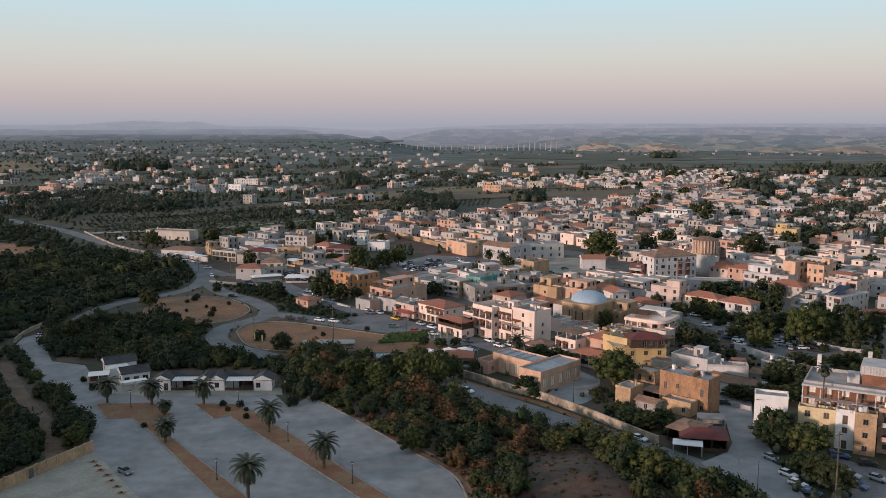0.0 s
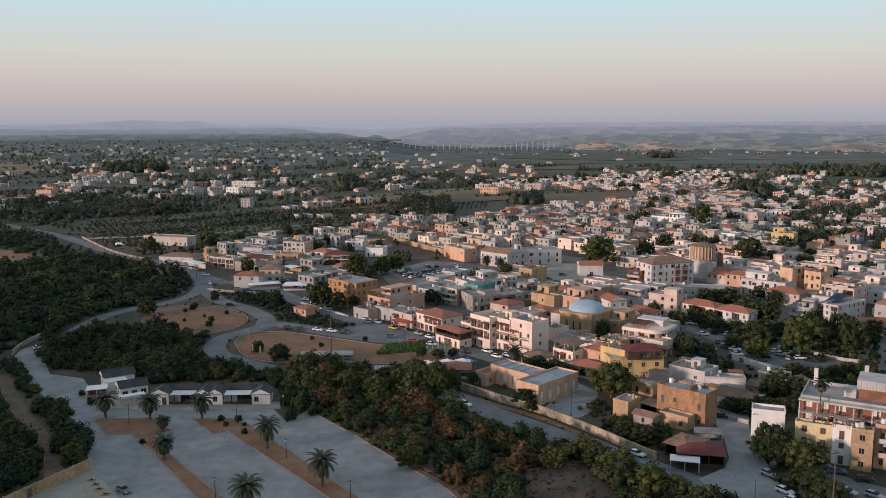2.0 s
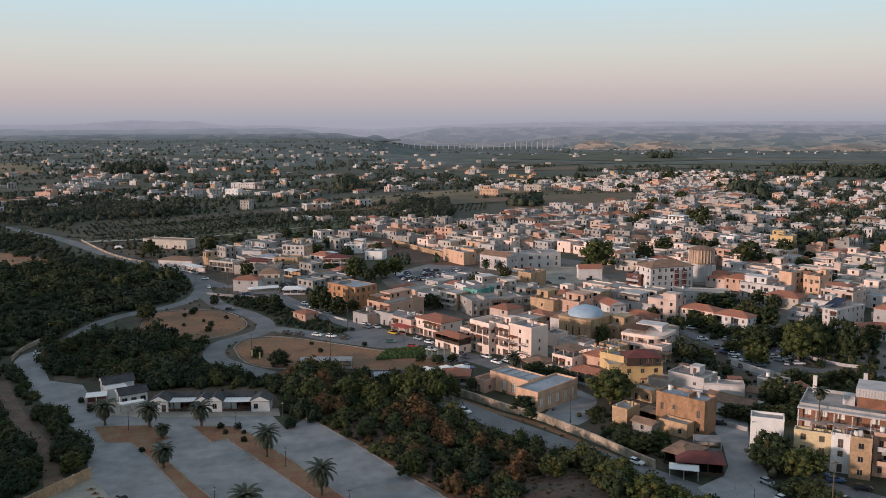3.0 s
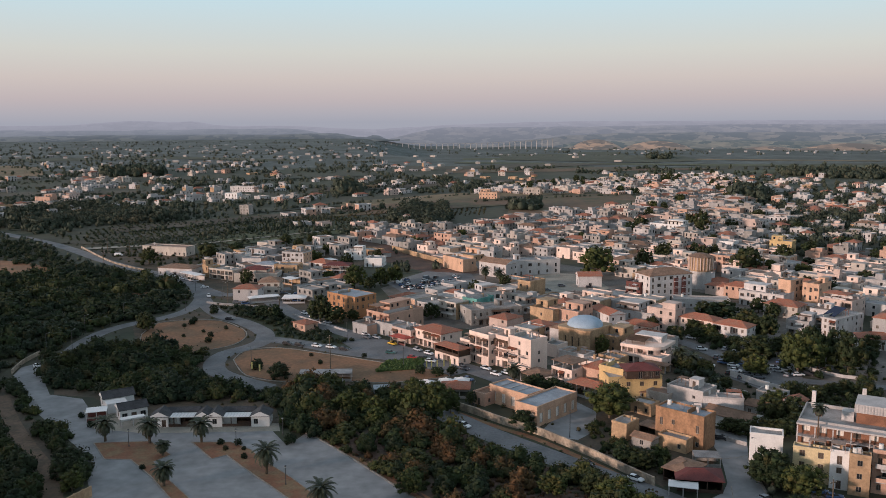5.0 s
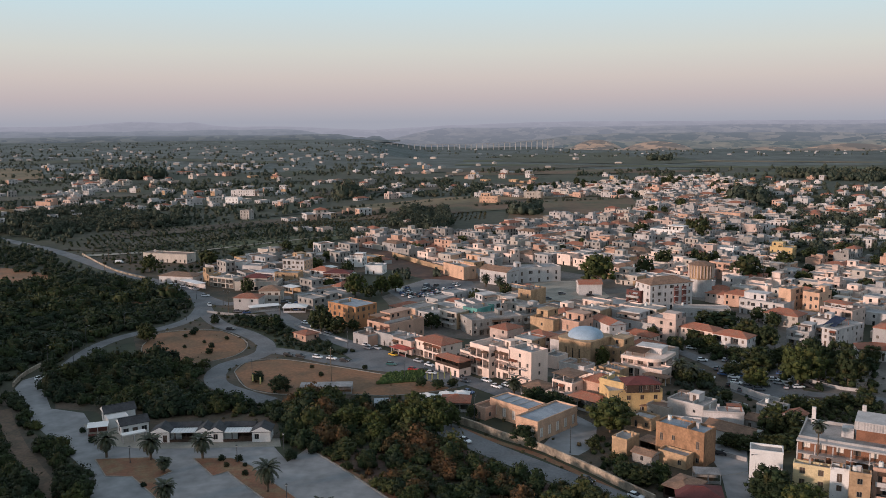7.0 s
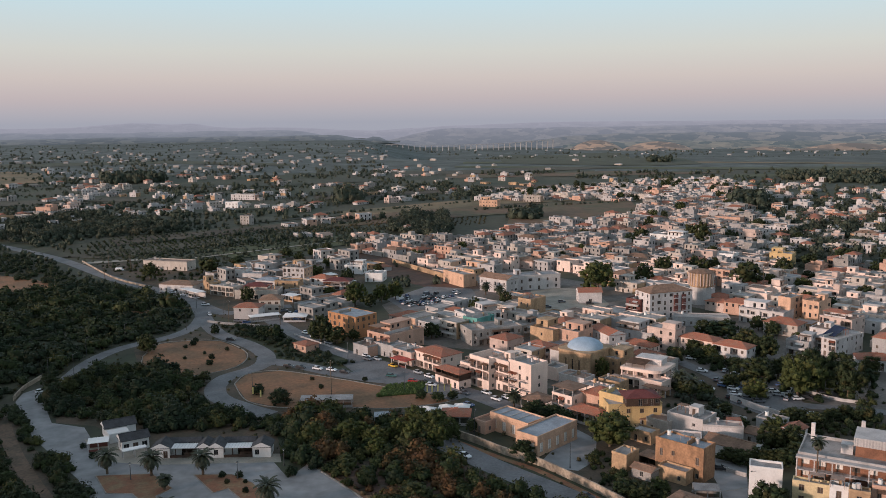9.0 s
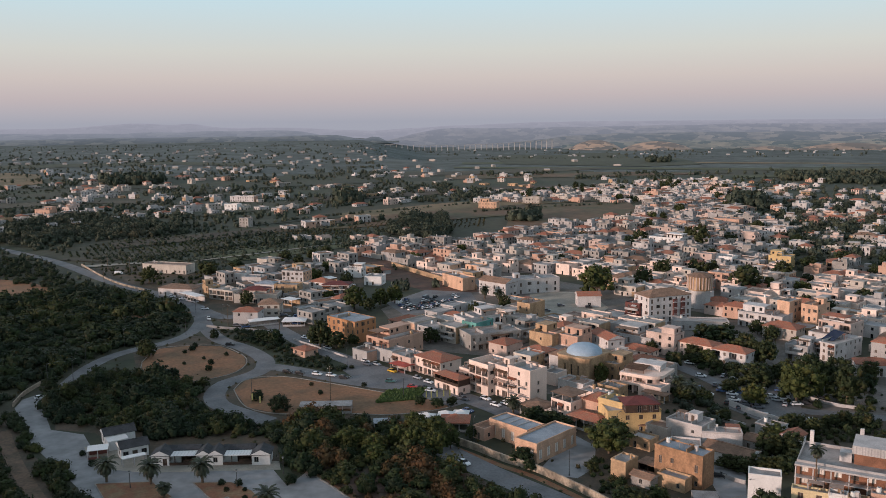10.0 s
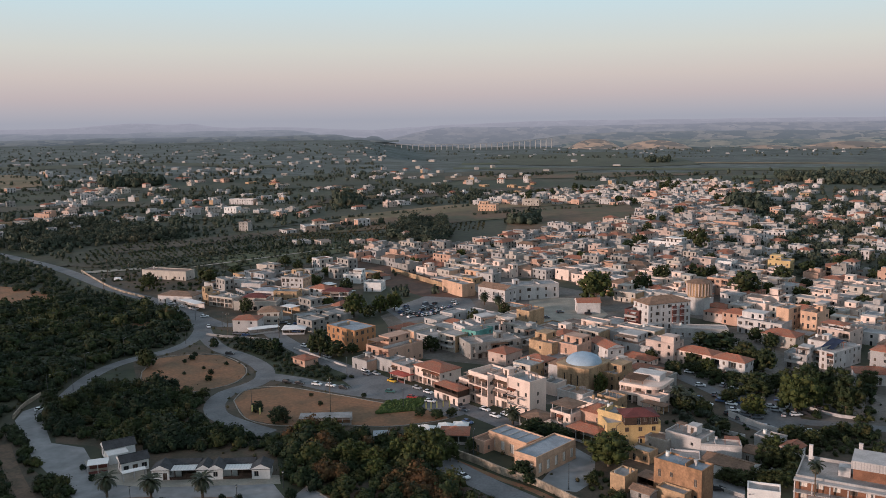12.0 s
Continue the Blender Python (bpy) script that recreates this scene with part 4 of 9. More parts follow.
def hip_roof(ob, w, d, h, rise, material, over=0.45, gable=False, label="", name="roof", end=None):
    """A thick pitched roof over w by d, ridge along the longer side."""
    bm = bmesh.new()
    a, b = w / 2 + over, d / 2 + over
    along = w >= d
    r = 0 if gable else min(a, b)
    e = [(-a, -b), (a, -b), (a, b), (-a, b)]
    rid = [(-a + r, 0), (a - r, 0)] if along else [(0, -b + r), (0, b - r)]
    lo = [bm.verts.new((x, y, h - 0.05)) for x, y in e]
    mid = [bm.verts.new((x, y, h + 0.12)) for x, y in e]
    top = [bm.verts.new((x, y, h + 0.12 + rise)) for x, y in rid]
    bm.faces.new(lo[::-1])
    for i in range(4):
        bm.faces.new((lo[i], lo[(i + 1) % 4], mid[(i + 1) % 4], mid[i]))
    t0, t1 = top
    if along:
        bm.faces.new((mid[0], mid[1], t1, t0)); bm.faces.new((mid[2], mid[3], t0, t1))
        ends = [bm.faces.new((mid[1], mid[2], t1)), bm.faces.new((mid[3], mid[0], t0))]
    else:
        bm.faces.new((mid[1], mid[2], t1, t0)); bm.faces.new((mid[3], mid[0], t0, t1))
        ends = [bm.faces.new((mid[0], mid[1], t0)), bm.faces.new((mid[2], mid[3], t1))]
    if gable and end:
        material = [material, end]
        for fc in ends:
            fc.material_index = 1
    # ridge cap
    if (top[0].co - top[1].co).length > 0.5:
        (x0, y0), (x1, y1) = rid
        zz = h + 0.12 + rise
        if along:
            box(bm, x0, -0.16, zz - 0.05, x1, 0.16, zz + 0.1)
        else:
            box(bm, -0.16, y0, zz - 0.05, 0.16, y1, zz + 0.1)
    return put(name, bm, material, ob, label)


FOOT = [(50.4, 332.6, -44, 18, 8)]


def house(x, y, turn, w, d, h, colour="white", roof="flat", n=0, seed=0, label="", balconies=0, gap=3.0, ww=1.0, wh=1.35, blank=0.15,
          sides="frbl", hut=False, roofmat=None, name="house", rise=0.0, para=0.6, z=None, doors=True, shut=0.5, parts=True, group="", category="house", track=True, loggia=0.0, setback=0.0, storey=0.0, terraces=0, plan=None, awn=0.5):
    """A rendered town house: walls with recessed openings, windows, roof, parapet, balconies."""
    rng = random.Random(seed or int(abs(x * 31 + y * 17)))
    h = storey or h
    n = n or max(1, round(h / 3.1))
    ob = thing(name, x, y, turn, label or f"{colour} rendered town house with a {'flat roof' if roof == 'flat' else 'tiled roof'}", category, group, z)
    if track:
        FOOT.append((x, y, turn, w, d))
    bm = bmesh.new()
    wins = []
    bare = rng.choice(("grey", "tan", "tan", "salmon", "cream", "peach")) if (roof == "flat" and rng.random() < 0.5 and h > 4 and colour in ("white", "cream", "pale")) else colour
    for s in "frbl":
        L = w if s in "fb" else d
        hs = openings(L, h, n, rng, gap, ww, wh, doors and s == "f", blank if s == "f" else min(1, blank + 0.25), (0.5 if balconies else loggia) if s == "f" else 0) if s in sides else []
        if plan and s == "f":
            hs = planned(L, h, plan)
        facade(bm, side_matrix(s, w, d), L, h, hs, slot=0 if s in "fb" or plan else 2, recess=0.25)
        wins += [(s, q) for q in hs]
    put("wall", bm, [WALLS[colour], M_ROOM_DARK if parts else M_GLASS, WALLS[bare]], ob)
    if parts:
        for s, hole in wins:
            if s == "b":
                continue
            x0, x1, z0, z1 = hole[:4]
            m = side_matrix(s, w, d)
            if len(hole) > 4:
                if z0 > 1:
                    if plan:
                        rb = box(bmesh.new(), x0, -0.02, z0 + 0.86, x1, 0.06, z0 + 0.95)
                        nb = max(3, int((x1 - x0) / 0.3))
                        for q in range(nb):
                            qx = x0 + 0.06 + (x1 - x0 - 0.12) * q / (nb - 1)
                            box(rb, qx - 0.035, 0.0, z0, qx + 0.035, 0.05, z0 + 0.86)
                    else:
                        rb = box(bmesh.new(), x0 + 0.02, 0.02, z0, x1 - 0.02, 0.12, z0 + 0.95)
                    rail = put("railing", rb, M_DKMETAL if plan else rng.choice((WALLS["white"], WALLS["white"], M_DKMETAL)), ob)
                    rail.matrix_basis = m
                    if plan and rng.random() < awn:
                        ab = bmesh.new()
                        vs = [ab.verts.new(p) for p in ((x0, -0.03, z1 - 0.05), (x1, -0.03, z1 - 0.05), (x1, -1.0, z1 - 0.75), (x0, -1.0, z1 - 0.75))]
                        bmesh.ops.solidify(ab, geom=[ab.faces.new(vs)], thickness=0.05)
                        put("awning", ab, rng.choice((M_TILE_B, M_TILE_B, WALLS["pink"], M_TILE)), ob, "sloping cloth awning").matrix_basis = m
                # planned loggias: wide brown shutters, which also paint in the recess's shade
                dw = min(2.6 if plan else 2.0, (x1 - x0) * (0.7 if plan else 0.5))
                wi = new("window", window_mesh(dw, 2.1, "shut" if plan and rng.random() < 0.6 else "glass"))
                wi.parent = ob
                wi.matrix_basis = m @ Matrix.Translation(((x0 + x1) / 2 - dw / 2, 1.36, z0 + 0.02))
                continue
            kind = "pale" if shut > 1 else "shut" if rng.random() < shut else ("open" if rng.random() < 0.2 and h > 4 else "glass")
            wi = new("door" if z0 < 0.2 else "window", window_mesh(x1 - x0, z1 - z0, kind))
            wi.parent = ob
            wi.matrix_basis = m @ Matrix.Translation((x0, 0.03, z0))
    if roof == "flat":
        flat_roof(ob, w, d, h, colour, rng, roofmat, para)
        if parts and track and sides and h > 4 and name != "hall":
            qx, qy, q = rng.uniform(-w * 0.42, w * 0.42), rng.uniform(0, d * 0.42), rng.uniform(0.25, 0.45)
            cb = box(bmesh.new(), qx - q, qy - q, h + 0.04, qx + q, qy + q, h + 1.5)
            box(cb, qx - q - 0.08, qy - q - 0.08, h + 1.5, qx + q + 0.08, qy + q + 0.08, h + 1.6)
            put("chimney", cb, WALLS[rng.choice(("pale", "tan", "white"))], ob)
            qx, hl = rng.uniform(-w * 0.3, w * 0.3), rng.uniform(0.7, 1.5)
            put("terrace_wall", box(bmesh.new(), qx - 0.1, -d / 2 + 0.3, h + 0.05, qx + 0.1, d * rng.uniform(0.0, 0.4), h + hl), WALLS[rng.choice(("pale", "grey", colour))], ob)
            if rng.random() < 0.5:
                qx, qy, sx, sy = rng.uniform(-w * 0.3, w * 0.3), rng.uniform(-d * 0.3, d * 0.2), rng.uniform(1.0, 2.2), rng.uniform(0.8, 1.6)
                sb = box(bmesh.new(), qx - sx, qy - sy, h + 2.2, qx + sx, qy + sy, h + 2.3)
                for px, py in ((-1, -1), (1, -1), (1, 1), (-1, 1)):
                    box(sb, qx + px * (sx - 0.1) - 0.06, qy + py * (sy - 0.1) - 0.06, h + 0.05, qx + px * (sx - 0.1) + 0.06, qy + py * (sy - 0.1) + 0.06, h + 2.2)
                put("roof_shelter", sb, rng.choice((M_TILE_B, M_ROOF, M_TILE, M_ROOF_T)), ob)
        if setback:
            sw, sd = w * setback, d * 0.62
            sx = (w - sw) / 2 * rng.choice((-1, 1)) * 0.94
            b2 = bmesh.new()
            for s in "frbl":
                L = sw if s in "fb" else sd
                hs = openings(L, 2.9, 1, rng, 3.0, 1.3, 1.5, s == "f", 0.2)
                facade(b2, Matrix.Translation((sx, d / 2 - sd / 2 - 0.3, h + 0.05)) @ side_matrix(s, sw, sd), L, 2.9, hs)
            box(b2, sx - sw / 2 - 0.15, d / 2 - sd - 0.45, h + 2.95, sx + sw / 2 + 0.15, d / 2 - 0.15, h + 3.2)
            put("roof_room", b2, [WALLS[colour], M_GLASS], ob)
            if rng.random() < 0.6:
                b2 = box(bmesh.new(), sx - sw / 2, -d / 2 + 0.5, h + 2.5, sx + sw / 2, d / 2 - sd - 0.45, h + 2.6)
                for px in (sx - sw / 2 + 0.1, sx + sw / 2 - 0.25):
                    box(b2, px, -d / 2 + 0.55, h + 0.05, px + 0.14, -d / 2 + 0.7, h + 2.5)
                put("pergola", b2, rng.choice((M_TILE_B, M_AWN, M_TILE_B, M_ROOF)), ob)
        elif hut:
            hx, hy = rng.uniform(-w / 4, w / 4), rng.uniform(0, d / 4)
            b2 = bmesh.new()
            box(b2, hx - 1.6, hy - 1.8, h + 0.04, hx + 1.6, hy + 1.8, h + 2.6)
            box(b2, hx - 1.75, hy - 1.95, h + 2.6, hx + 1.75, hy + 1.95, h + 2.75)
            put("stair_hut", b2, WALLS[colour], ob)
            if parts:
                put("door", box(bmesh.new(), hx - 0.5, hy - 1.86, h + 0.1, hx + 0.5, hy - 1.79, h + 2.1), M_SHUT, ob)
    else:
        hip_roof(ob, w, d, h, rise or min(w, d) * 0.2, roofmat or M_TILE, gable=roof == "gable", end=WALLS[colour])
    fh = h / n
    # narrow balconies with dark rails, plants' boxes and brown awnings
    for s in range(1, terraces + 1):
        for k in range(max(1, int(w / 5.5))):
            cx = -w / 2 + w * (k + 0.5) / max(1, int(w / 5.5)) + rng.uniform(-0.4, 0.4)
            bw = rng.uniform(1.6, 2.3)
            bal = put("balcony", box(bmesh.new(), cx - bw, -d / 2 - 1.3, s * fh - 0.14, cx + bw, -d / 2 - 0.01, s * fh + 0.02), WALLS["pale"], ob)
            b4 = bmesh.new()
            for t in range(9):
                qx = cx - bw + 0.04 + (2 * bw - 0.08) * t / 8
                box(b4, qx - 0.03, -d / 2 - 1.27, s * fh + 0.02, qx + 0.03, -d / 2 - 1.21, s * fh + 0.92)
            box(b4, cx - bw, -d / 2 - 1.28, s * fh + 0.92, cx + bw, -d / 2 - 1.2, s * fh + 1.0)
            put("railing", b4, M_DKMETAL, bal)
            if rng.random() < 0.55:
                b5 = bmesh.new()
                vs = [b5.verts.new(p) for p in ((cx - bw, -d / 2 - 0.03, s * fh + fh - 0.4), (cx + bw, -d / 2 - 0.03, s * fh + fh - 0.4), (cx + bw, -d / 2 - 1.35, s * fh + fh - 0.95), (cx - bw, -d / 2 - 1.35, s * fh + fh - 0.95))]
                bmesh.ops.solidify(b5, geom=[b5.faces.new(vs)], thickness=0.05)
                put("awning", b5, rng.choice((M_TILE_B, M_AWN, M_TILE)), ob)
    for s in range(1, balconies + 1):
        zb = s * fh
        if zb > h - 1:
            break
        b3 = bmesh.new()
        bw = w * 0.86
        box(b3, -bw / 2, -d / 2 - 1.5, zb - 0.16, bw / 2, -d / 2 + 0.02, zb)
        bal = put("balcony", b3, WALLS["pale"], ob)
        b4 = bmesh.new()
        box(b4, -bw / 2, -d / 2 - 1.5, zb, bw / 2, -d / 2 - 1.38, zb + 1.0)
        box(b4, -bw / 2, -d / 2 - 1.38, zb, -bw / 2 + 0.12, -d / 2 - 0.01, zb + 1.0)
        box(b4, bw / 2 - 0.12, -d / 2 - 1.38, zb, bw / 2, -d / 2 - 0.01, zb + 1.0)
        put("railing", b4, rng.choice((WALLS["white"], WALLS[colour], WALLS["pale"])), bal)
        if rng.random() < 0.5:
            b5 = bmesh.new()
            x0 = rng.uniform(-bw / 2, 0)
            vs = [b5.verts.new(p) for p in ((x0, -d / 2 - 0.05, zb + fh - 0.35), (x0 + bw * 0.4, -d / 2 - 0.05, zb + fh - 0.35), (x0 + bw * 0.4, -d / 2 - 1.5, zb + fh - 0.9), (x0, -d / 2 - 1.5, zb + fh - 0.9))]
            fc = b5.faces.new(vs)
            bmesh.ops.solidify(b5, geom=[fc], thickness=0.05)
            put("awning", b5, rng.choice((M_AWN, M_TILE_B, M_AWN)), ob)
    return ob


def veranda(x, y, turn, w, d, h, material, label, rise=0.8, walls=None, name="veranda", z=None):
    """An open pavilion: posts, tiled or sheet roof, low wall."""
    ob = thing(name, x, y, turn, label, "pavilion", z=z)
    nx = max(2, int(w / 3) + 1)
    for i in range(nx):
        for sy in (-1, 1):
            px = -w / 2 + 0.2 + (w - 0.4) * i / (nx - 1)
            put("post", box(bmesh.new(), px - 0.12, sy * (d / 2 - 0.25) - 0.12, 0, px + 0.12, sy * (d / 2 - 0.25) + 0.12, h), WALLS["wood" if walls == "wood" else "pale"], ob)
    if rise > 0:
        hip_roof(ob, w, d, h, rise, material, over=0.4)
    else:
        put("roof", box(bmesh.new(), -w / 2, -d / 2, h, w / 2, d / 2, h + 0.15), material, ob)
    if walls == "none":
        return ob
    # dark panels added so the open interior reads as shaded
    if walls == "wood":
        for sx in (-1, 1):
            put("side_panel", box(bmesh.new(), sx * (w / 2 - 0.2) - 0.05, -d / 2 + 0.4, 0, sx * (w / 2 - 0.2) + 0.05, d / 2 - 0.4, h * 0.8), WALLS["wood"], ob)
    put("back_wall", box(bmesh.new(), -w / 2 + 0.35, d / 2 - 0.5, 0, w / 2 - 0.35, d / 2 - 0.38, h * 0.96), WALLS[walls or "white"], ob)
    put("low_wall", box(bmesh.new(), -w / 2 + 0.35, -d / 2 + 0.18, 0, w / 2 - 0.35, -d / 2 + 0.3, 0.9), WALLS[walls or "white"], ob)
    return ob


# shop kiosks by the car park
def kiosk(x, y, turn, w, d, h, label):
    ob = house(x, y, turn, w, d, h, "bright", "gable", n=1, roofmat=M_TILE_G, rise=1.5, label=label, name="kiosk", category="kiosk", gap=2.0, ww=1.3, wh=1.6)
    return ob


for kx, ky, kw in ((-83.5, 249.4, 5.2), (-70.6, 249.4, 4.2), (-67.1, 249.4, 4.4), (-53.5, 249.4, 5.4)):
    kiosk(kx, ky + 2.8, 2.0, kw, 5.6, 3.2, "white kiosk with a grey slate gable roof")
for kx, ky, kw in ((-77.6, 249.4, 10.2), (-60.7, 249.4, 9.6)):
    # the dark walls stand for the shaded inside of the shop
    vr = veranda(kx, ky + 2.6, 2.0, kw, 5.0, 3.0, M_AWN, "shop front with a pale corrugated canopy between kiosks", rise=0, name="shop", walls="wood")
    bm = bmesh.new()
    vs = [bm.verts.new(p) for p in ((-kw / 2, 1.6, 3.5), (kw / 2, 1.6, 3.5), (kw / 2, 3.6, 4.4), (-kw / 2, 3.6, 4.4), (-kw / 2, 5.6, 3.5), (kw / 2, 5.6, 3.5), (-kw / 2, 1.6, 3.16), (kw / 2, 1.6, 3.16), (-kw / 2, 5.6, 3.16), (kw / 2, 5.6, 3.16))]
    for q in ((0, 1, 2, 3), (3, 2, 5, 4), (6, 7, 1, 0), (5, 9, 8, 4), (0, 3, 4, 8, 6), (7, 9, 5, 2, 1), (6, 8, 9, 7)):
        bm.faces.new([vs[i] for i in q])
    put("back_roof", bm, M_TILE_G, vr, "grey slate roof behind the canopy")
    put("shutter", box(bmesh.new(), -kw / 2 + 0.4, 0.2, 0, -0.4, 0.4, 2.8), M_FRAME_W, vr, "white roller shutter")
    put("counter", box(bmesh.new(), 0.2, -0.4, 0, kw / 2 - 0.5, 0.2, 1.0), M_SHUT, vr)
    for k in range(11):
        cx = -kw / 2 + 0.2 + k * (kw - 0.4) / 10
        put("canopy_rib", box(bmesh.new(), cx - 0.07, -2.5, 3.16, cx + 0.07, 1.55, 3.24), M_FRAME_W, vr)
# white cafe with gables
house(-94.8, 258.8, 32.0, 8.1, 5.5, 3.5, "bright", "gable", n=1, roofmat=M_TILE_G, rise=1.5, label="white gabled cafe with a grey slate roof", name="cafe", category="cafe", gap=2.4, ww=1.6, wh=1.5)
house(-103.7, 270.9, 32.0, 9.3, 5.5, 3.4, "bright", "gable", n=1, roofmat=M_TILE_G, rise=1.6, label="white gabled cafe wing with a grey slate roof", name="cafe", category="cafe")
house(-102.1, 265.3, 32.0, 6.1, 4.6, 3.0, "bright", "flat", n=1, label="white flat-roofed cafe annexe", name="cafe", category="cafe", roofmat=WALLS["bright"], para=0.12)
veranda(-105.1, 257.5, 18.0, 6.1, 5.0, 2.9, M_AWN, "white flat canopy over cafe tables", rise=0, walls="red")
veranda(-92.1, 251.5, 32.0, 7.0, 2.4, 2.5, M_AWN, "white awning along the cafe front", rise=0, walls="none")

# the long hall
HALL = house(24.6, 268.4, -47.0, 16.1, 8.3, 5.6, "peach", n=1, gap=3.6, ww=1.5, wh=3.0, label="salmon-pink hall wing with a blue-grey flat roof", roofmat=M_ROOF_B, name="hall", para=0.45, seed=5, doors=False, shut=2, blank=0.1)
HALL2 = house(32.7, 257.4, -44.0, 8.2, 20.1, 5.8, "peach", n=1, gap=3.4, ww=1.5, wh=3.0, label="salmon-pink hall block with a blue-grey flat roof", roofmat=M_ROOF_B, name="hall", para=0.55, seed=6, doors=False, shut=2, blank=-0.25)
for k in range(3):
    rr = put("roof_ridge", box(bmesh.new(), -0.18, -3.2, 5.64, 0.18, 3.2, 5.9), WALLS["pale"], HALL)
    rr.matrix_basis = Matrix.Translation((-4.4 + 3.6 * k, 0, 0))
for hx, hob in ((0, HALL), (1, HALL2)):
    hw, hd = [max(v.co[i] for v in hob.children[0].data.vertices) for i in (0, 1)]
    bm = bmesh.new()
    for z0, z1, o in ((4.6, 4.8, 0.12), (0.0, 0.7, 0.1)):
        box(bm, -hw - o, -hd - o, z0, hw + o, -hd - 0.01, z1)
        box(bm, hw + 0.01, -hd - o, z0, hw + o, hd, z1)
    put("cornice", bm, WALLS["peach"], hob)
house(15.7, 271.4, -47.0, 5.1, 9, 3.6, "salmon", n=1, label="low salmon annexe beside the hall", roofmat=M_TILE_B)
veranda(5.2, 278.8, -5.0, 9.3, 8.0, 3.2, M_TILE, "terracotta-roofed open pavilion with white posts", rise=1.6)
veranda(-4.6, 283.7, -8.0, 5.7, 4.5, 2.5, M_AWN, "small white market tent", rise=1.2)
veranda(2.0, 286.0, -8.0, 4.6, 4.0, 2.5, M_AWN, "small white market tent", rise=1.1)
veranda(7.3, 287.0, -8.0, 4.8, 4.0, 2.5, M_AWN, "small white market tent", rise=1.0)
veranda(-40.1, 297.2, 2.0, 18.4, 6.0, 2.8, M_ROOF, "grey flat-roofed shed below the dry field", rise=0, walls="grey", name="shed")
veranda(-18.6, 279.5, 5.0, 6.9, 5.0, 2.6, M_ROOF_B, "blue-grey sheet shelter among bushes", rise=0)

# yellow villa group
house(62.4, 277.6, 4.6, 17.7, 13.0, 8.0, "ochre", n=2, para=0.25, gap=4.2, ww=1.3, wh=1.5, label="yellow ochre villa with dark shutters", roofmat=M_ROOF_W, seed=3, shut=1.0, doors=False, blank=0.0)
house(58.4, 277.9, -44.0, 9.4, 7.0, 9.6, "ochre", n=3, label="lit yellow upper storey of a villa", roofmat=M_ROOF, blank=0.7, seed=8)
roof_storey = house(64.6, 272.8, 3.9, 10.9, 8.0, 10.9, "wood", "hip", n=1, gap=1.6, ww=1.2, wh=1.5, label="dark red glazed roof storey with a red roof", roofmat=M_REDROOF, rise=1.5, z=8.06, storey=2.7, track=False)
house(54.8, 286.3, -47.0, 8.9, 9, 7.4, "salmon", "hip", n=2, label="house with a red-brown hipped roof", roofmat=M_TILE, rise=2.0)
veranda(49.6, 276.5, -47.0, 13.3, 7.0, 4.2, M_TILE, "long red-tiled veranda in front of the villa", rise=1.2)
house(44.5, 288.7, -47.0, 8.6, 9, 6.4, "rose", n=2, label="white house with a shaded roof terrace", seed=155, plan=("DGW", "LLW"), awn=0.2)
veranda(44.5, 288.7, -47.0, 8.6, 8.0, 2.5, M_TILE_B, "brown roof-terrace canopy in the town", rise=0.3, name="roof_canopy", z=6.46, walls="none")
veranda(34.3, 291.9, -47.0, 9.6, 9.0, 3.6, M_TILE_B, "brown tiled porch on white posts by the street", rise=1.0)
house(70.9, 268.3, -44.0, 7.8, 6.0, 4.0, "cream", n=1, label="low cream annexe beside the villa")

# white houses behind the brick one
house(79.5, 265.5, -44.0, 12.2, 9.0, 6.6, "white", n=2, gap=4.5, ww=0.9, wh=1.0, label="plain white house with small windows", blank=0.3, seed=11, hut=True)
house(87.2, 259.1, -12.0, 12.0, 5.0, 5.2, "white", n=2, blank=0.8, label="long blank white house wall")
house(74.8, 254.2, -15.5, 8.7, 7.0, 3.4, "white", n=1, label="low white house with a flat roof", blank=0.3)
house(86.7, 248.5, -44.0, 14.3, 8.0, 3.4, "bright", "gable", n=1, roofmat=M_TILE_B, rise=1.4, label="low white row with brown tiled gables")
house(98.3, 257.6, -44.0, 7.0, 7.0, 3.2, "pale", "gable", n=1, roofmat=M_TILE_B, rise=1.0, label="low outbuilding with a brown roof")
house(68.7, 234.5, -44.0, 14.7, 6.8, 9.4, "brick", n=2, gap=3.4, ww=1.0, wh=1.4, label="brown sandstone house with a flat roof", seed=21, roofmat=M_ROOF_B, blank=0.2)
house(64.9, 229.9, -44.0, 8.5, 4.0, 3.4, "tan", n=1, label="low tan stone annexe with a terrace", blank=0.5)
house(53.0, 239.3, -44.0, 4.9, 6.6, 4.6, "tan", n=1, label="small square pump house with a flaking lit wall", name="pump_house", blank=0.8, roofmat=M_ROOF_W)
veranda(61.6, 209.5, -44.0, 7.0, 9.0, 3.4, M_TILE_B, "brown-roofed restaurant veranda in the town", rise=1.0, walls="wood")
veranda(63.8, 204.8, -11.3, 10.9, 8.0, 3.2, M_REDROOF, "red sheet-roofed restaurant veranda", rise=1.3, walls="wood")
veranda(58.7, 199.9, -16.1, 7.0, 4.0, 2.5, M_AWN, "white canvas awning in front of the restaurant", rise=0, walls="none")
veranda(70.1, 218.9, -7.5, 6.7, 5.0, 2.6, M_ROOF, "grey lean-to roof beside the restaurant", rise=0, walls="grey")
veranda(68.4, 272.3, -11.0, 7.0, 4.0, 3.0, M_TILE_B, "tiled porch in the town", rise=0.6)
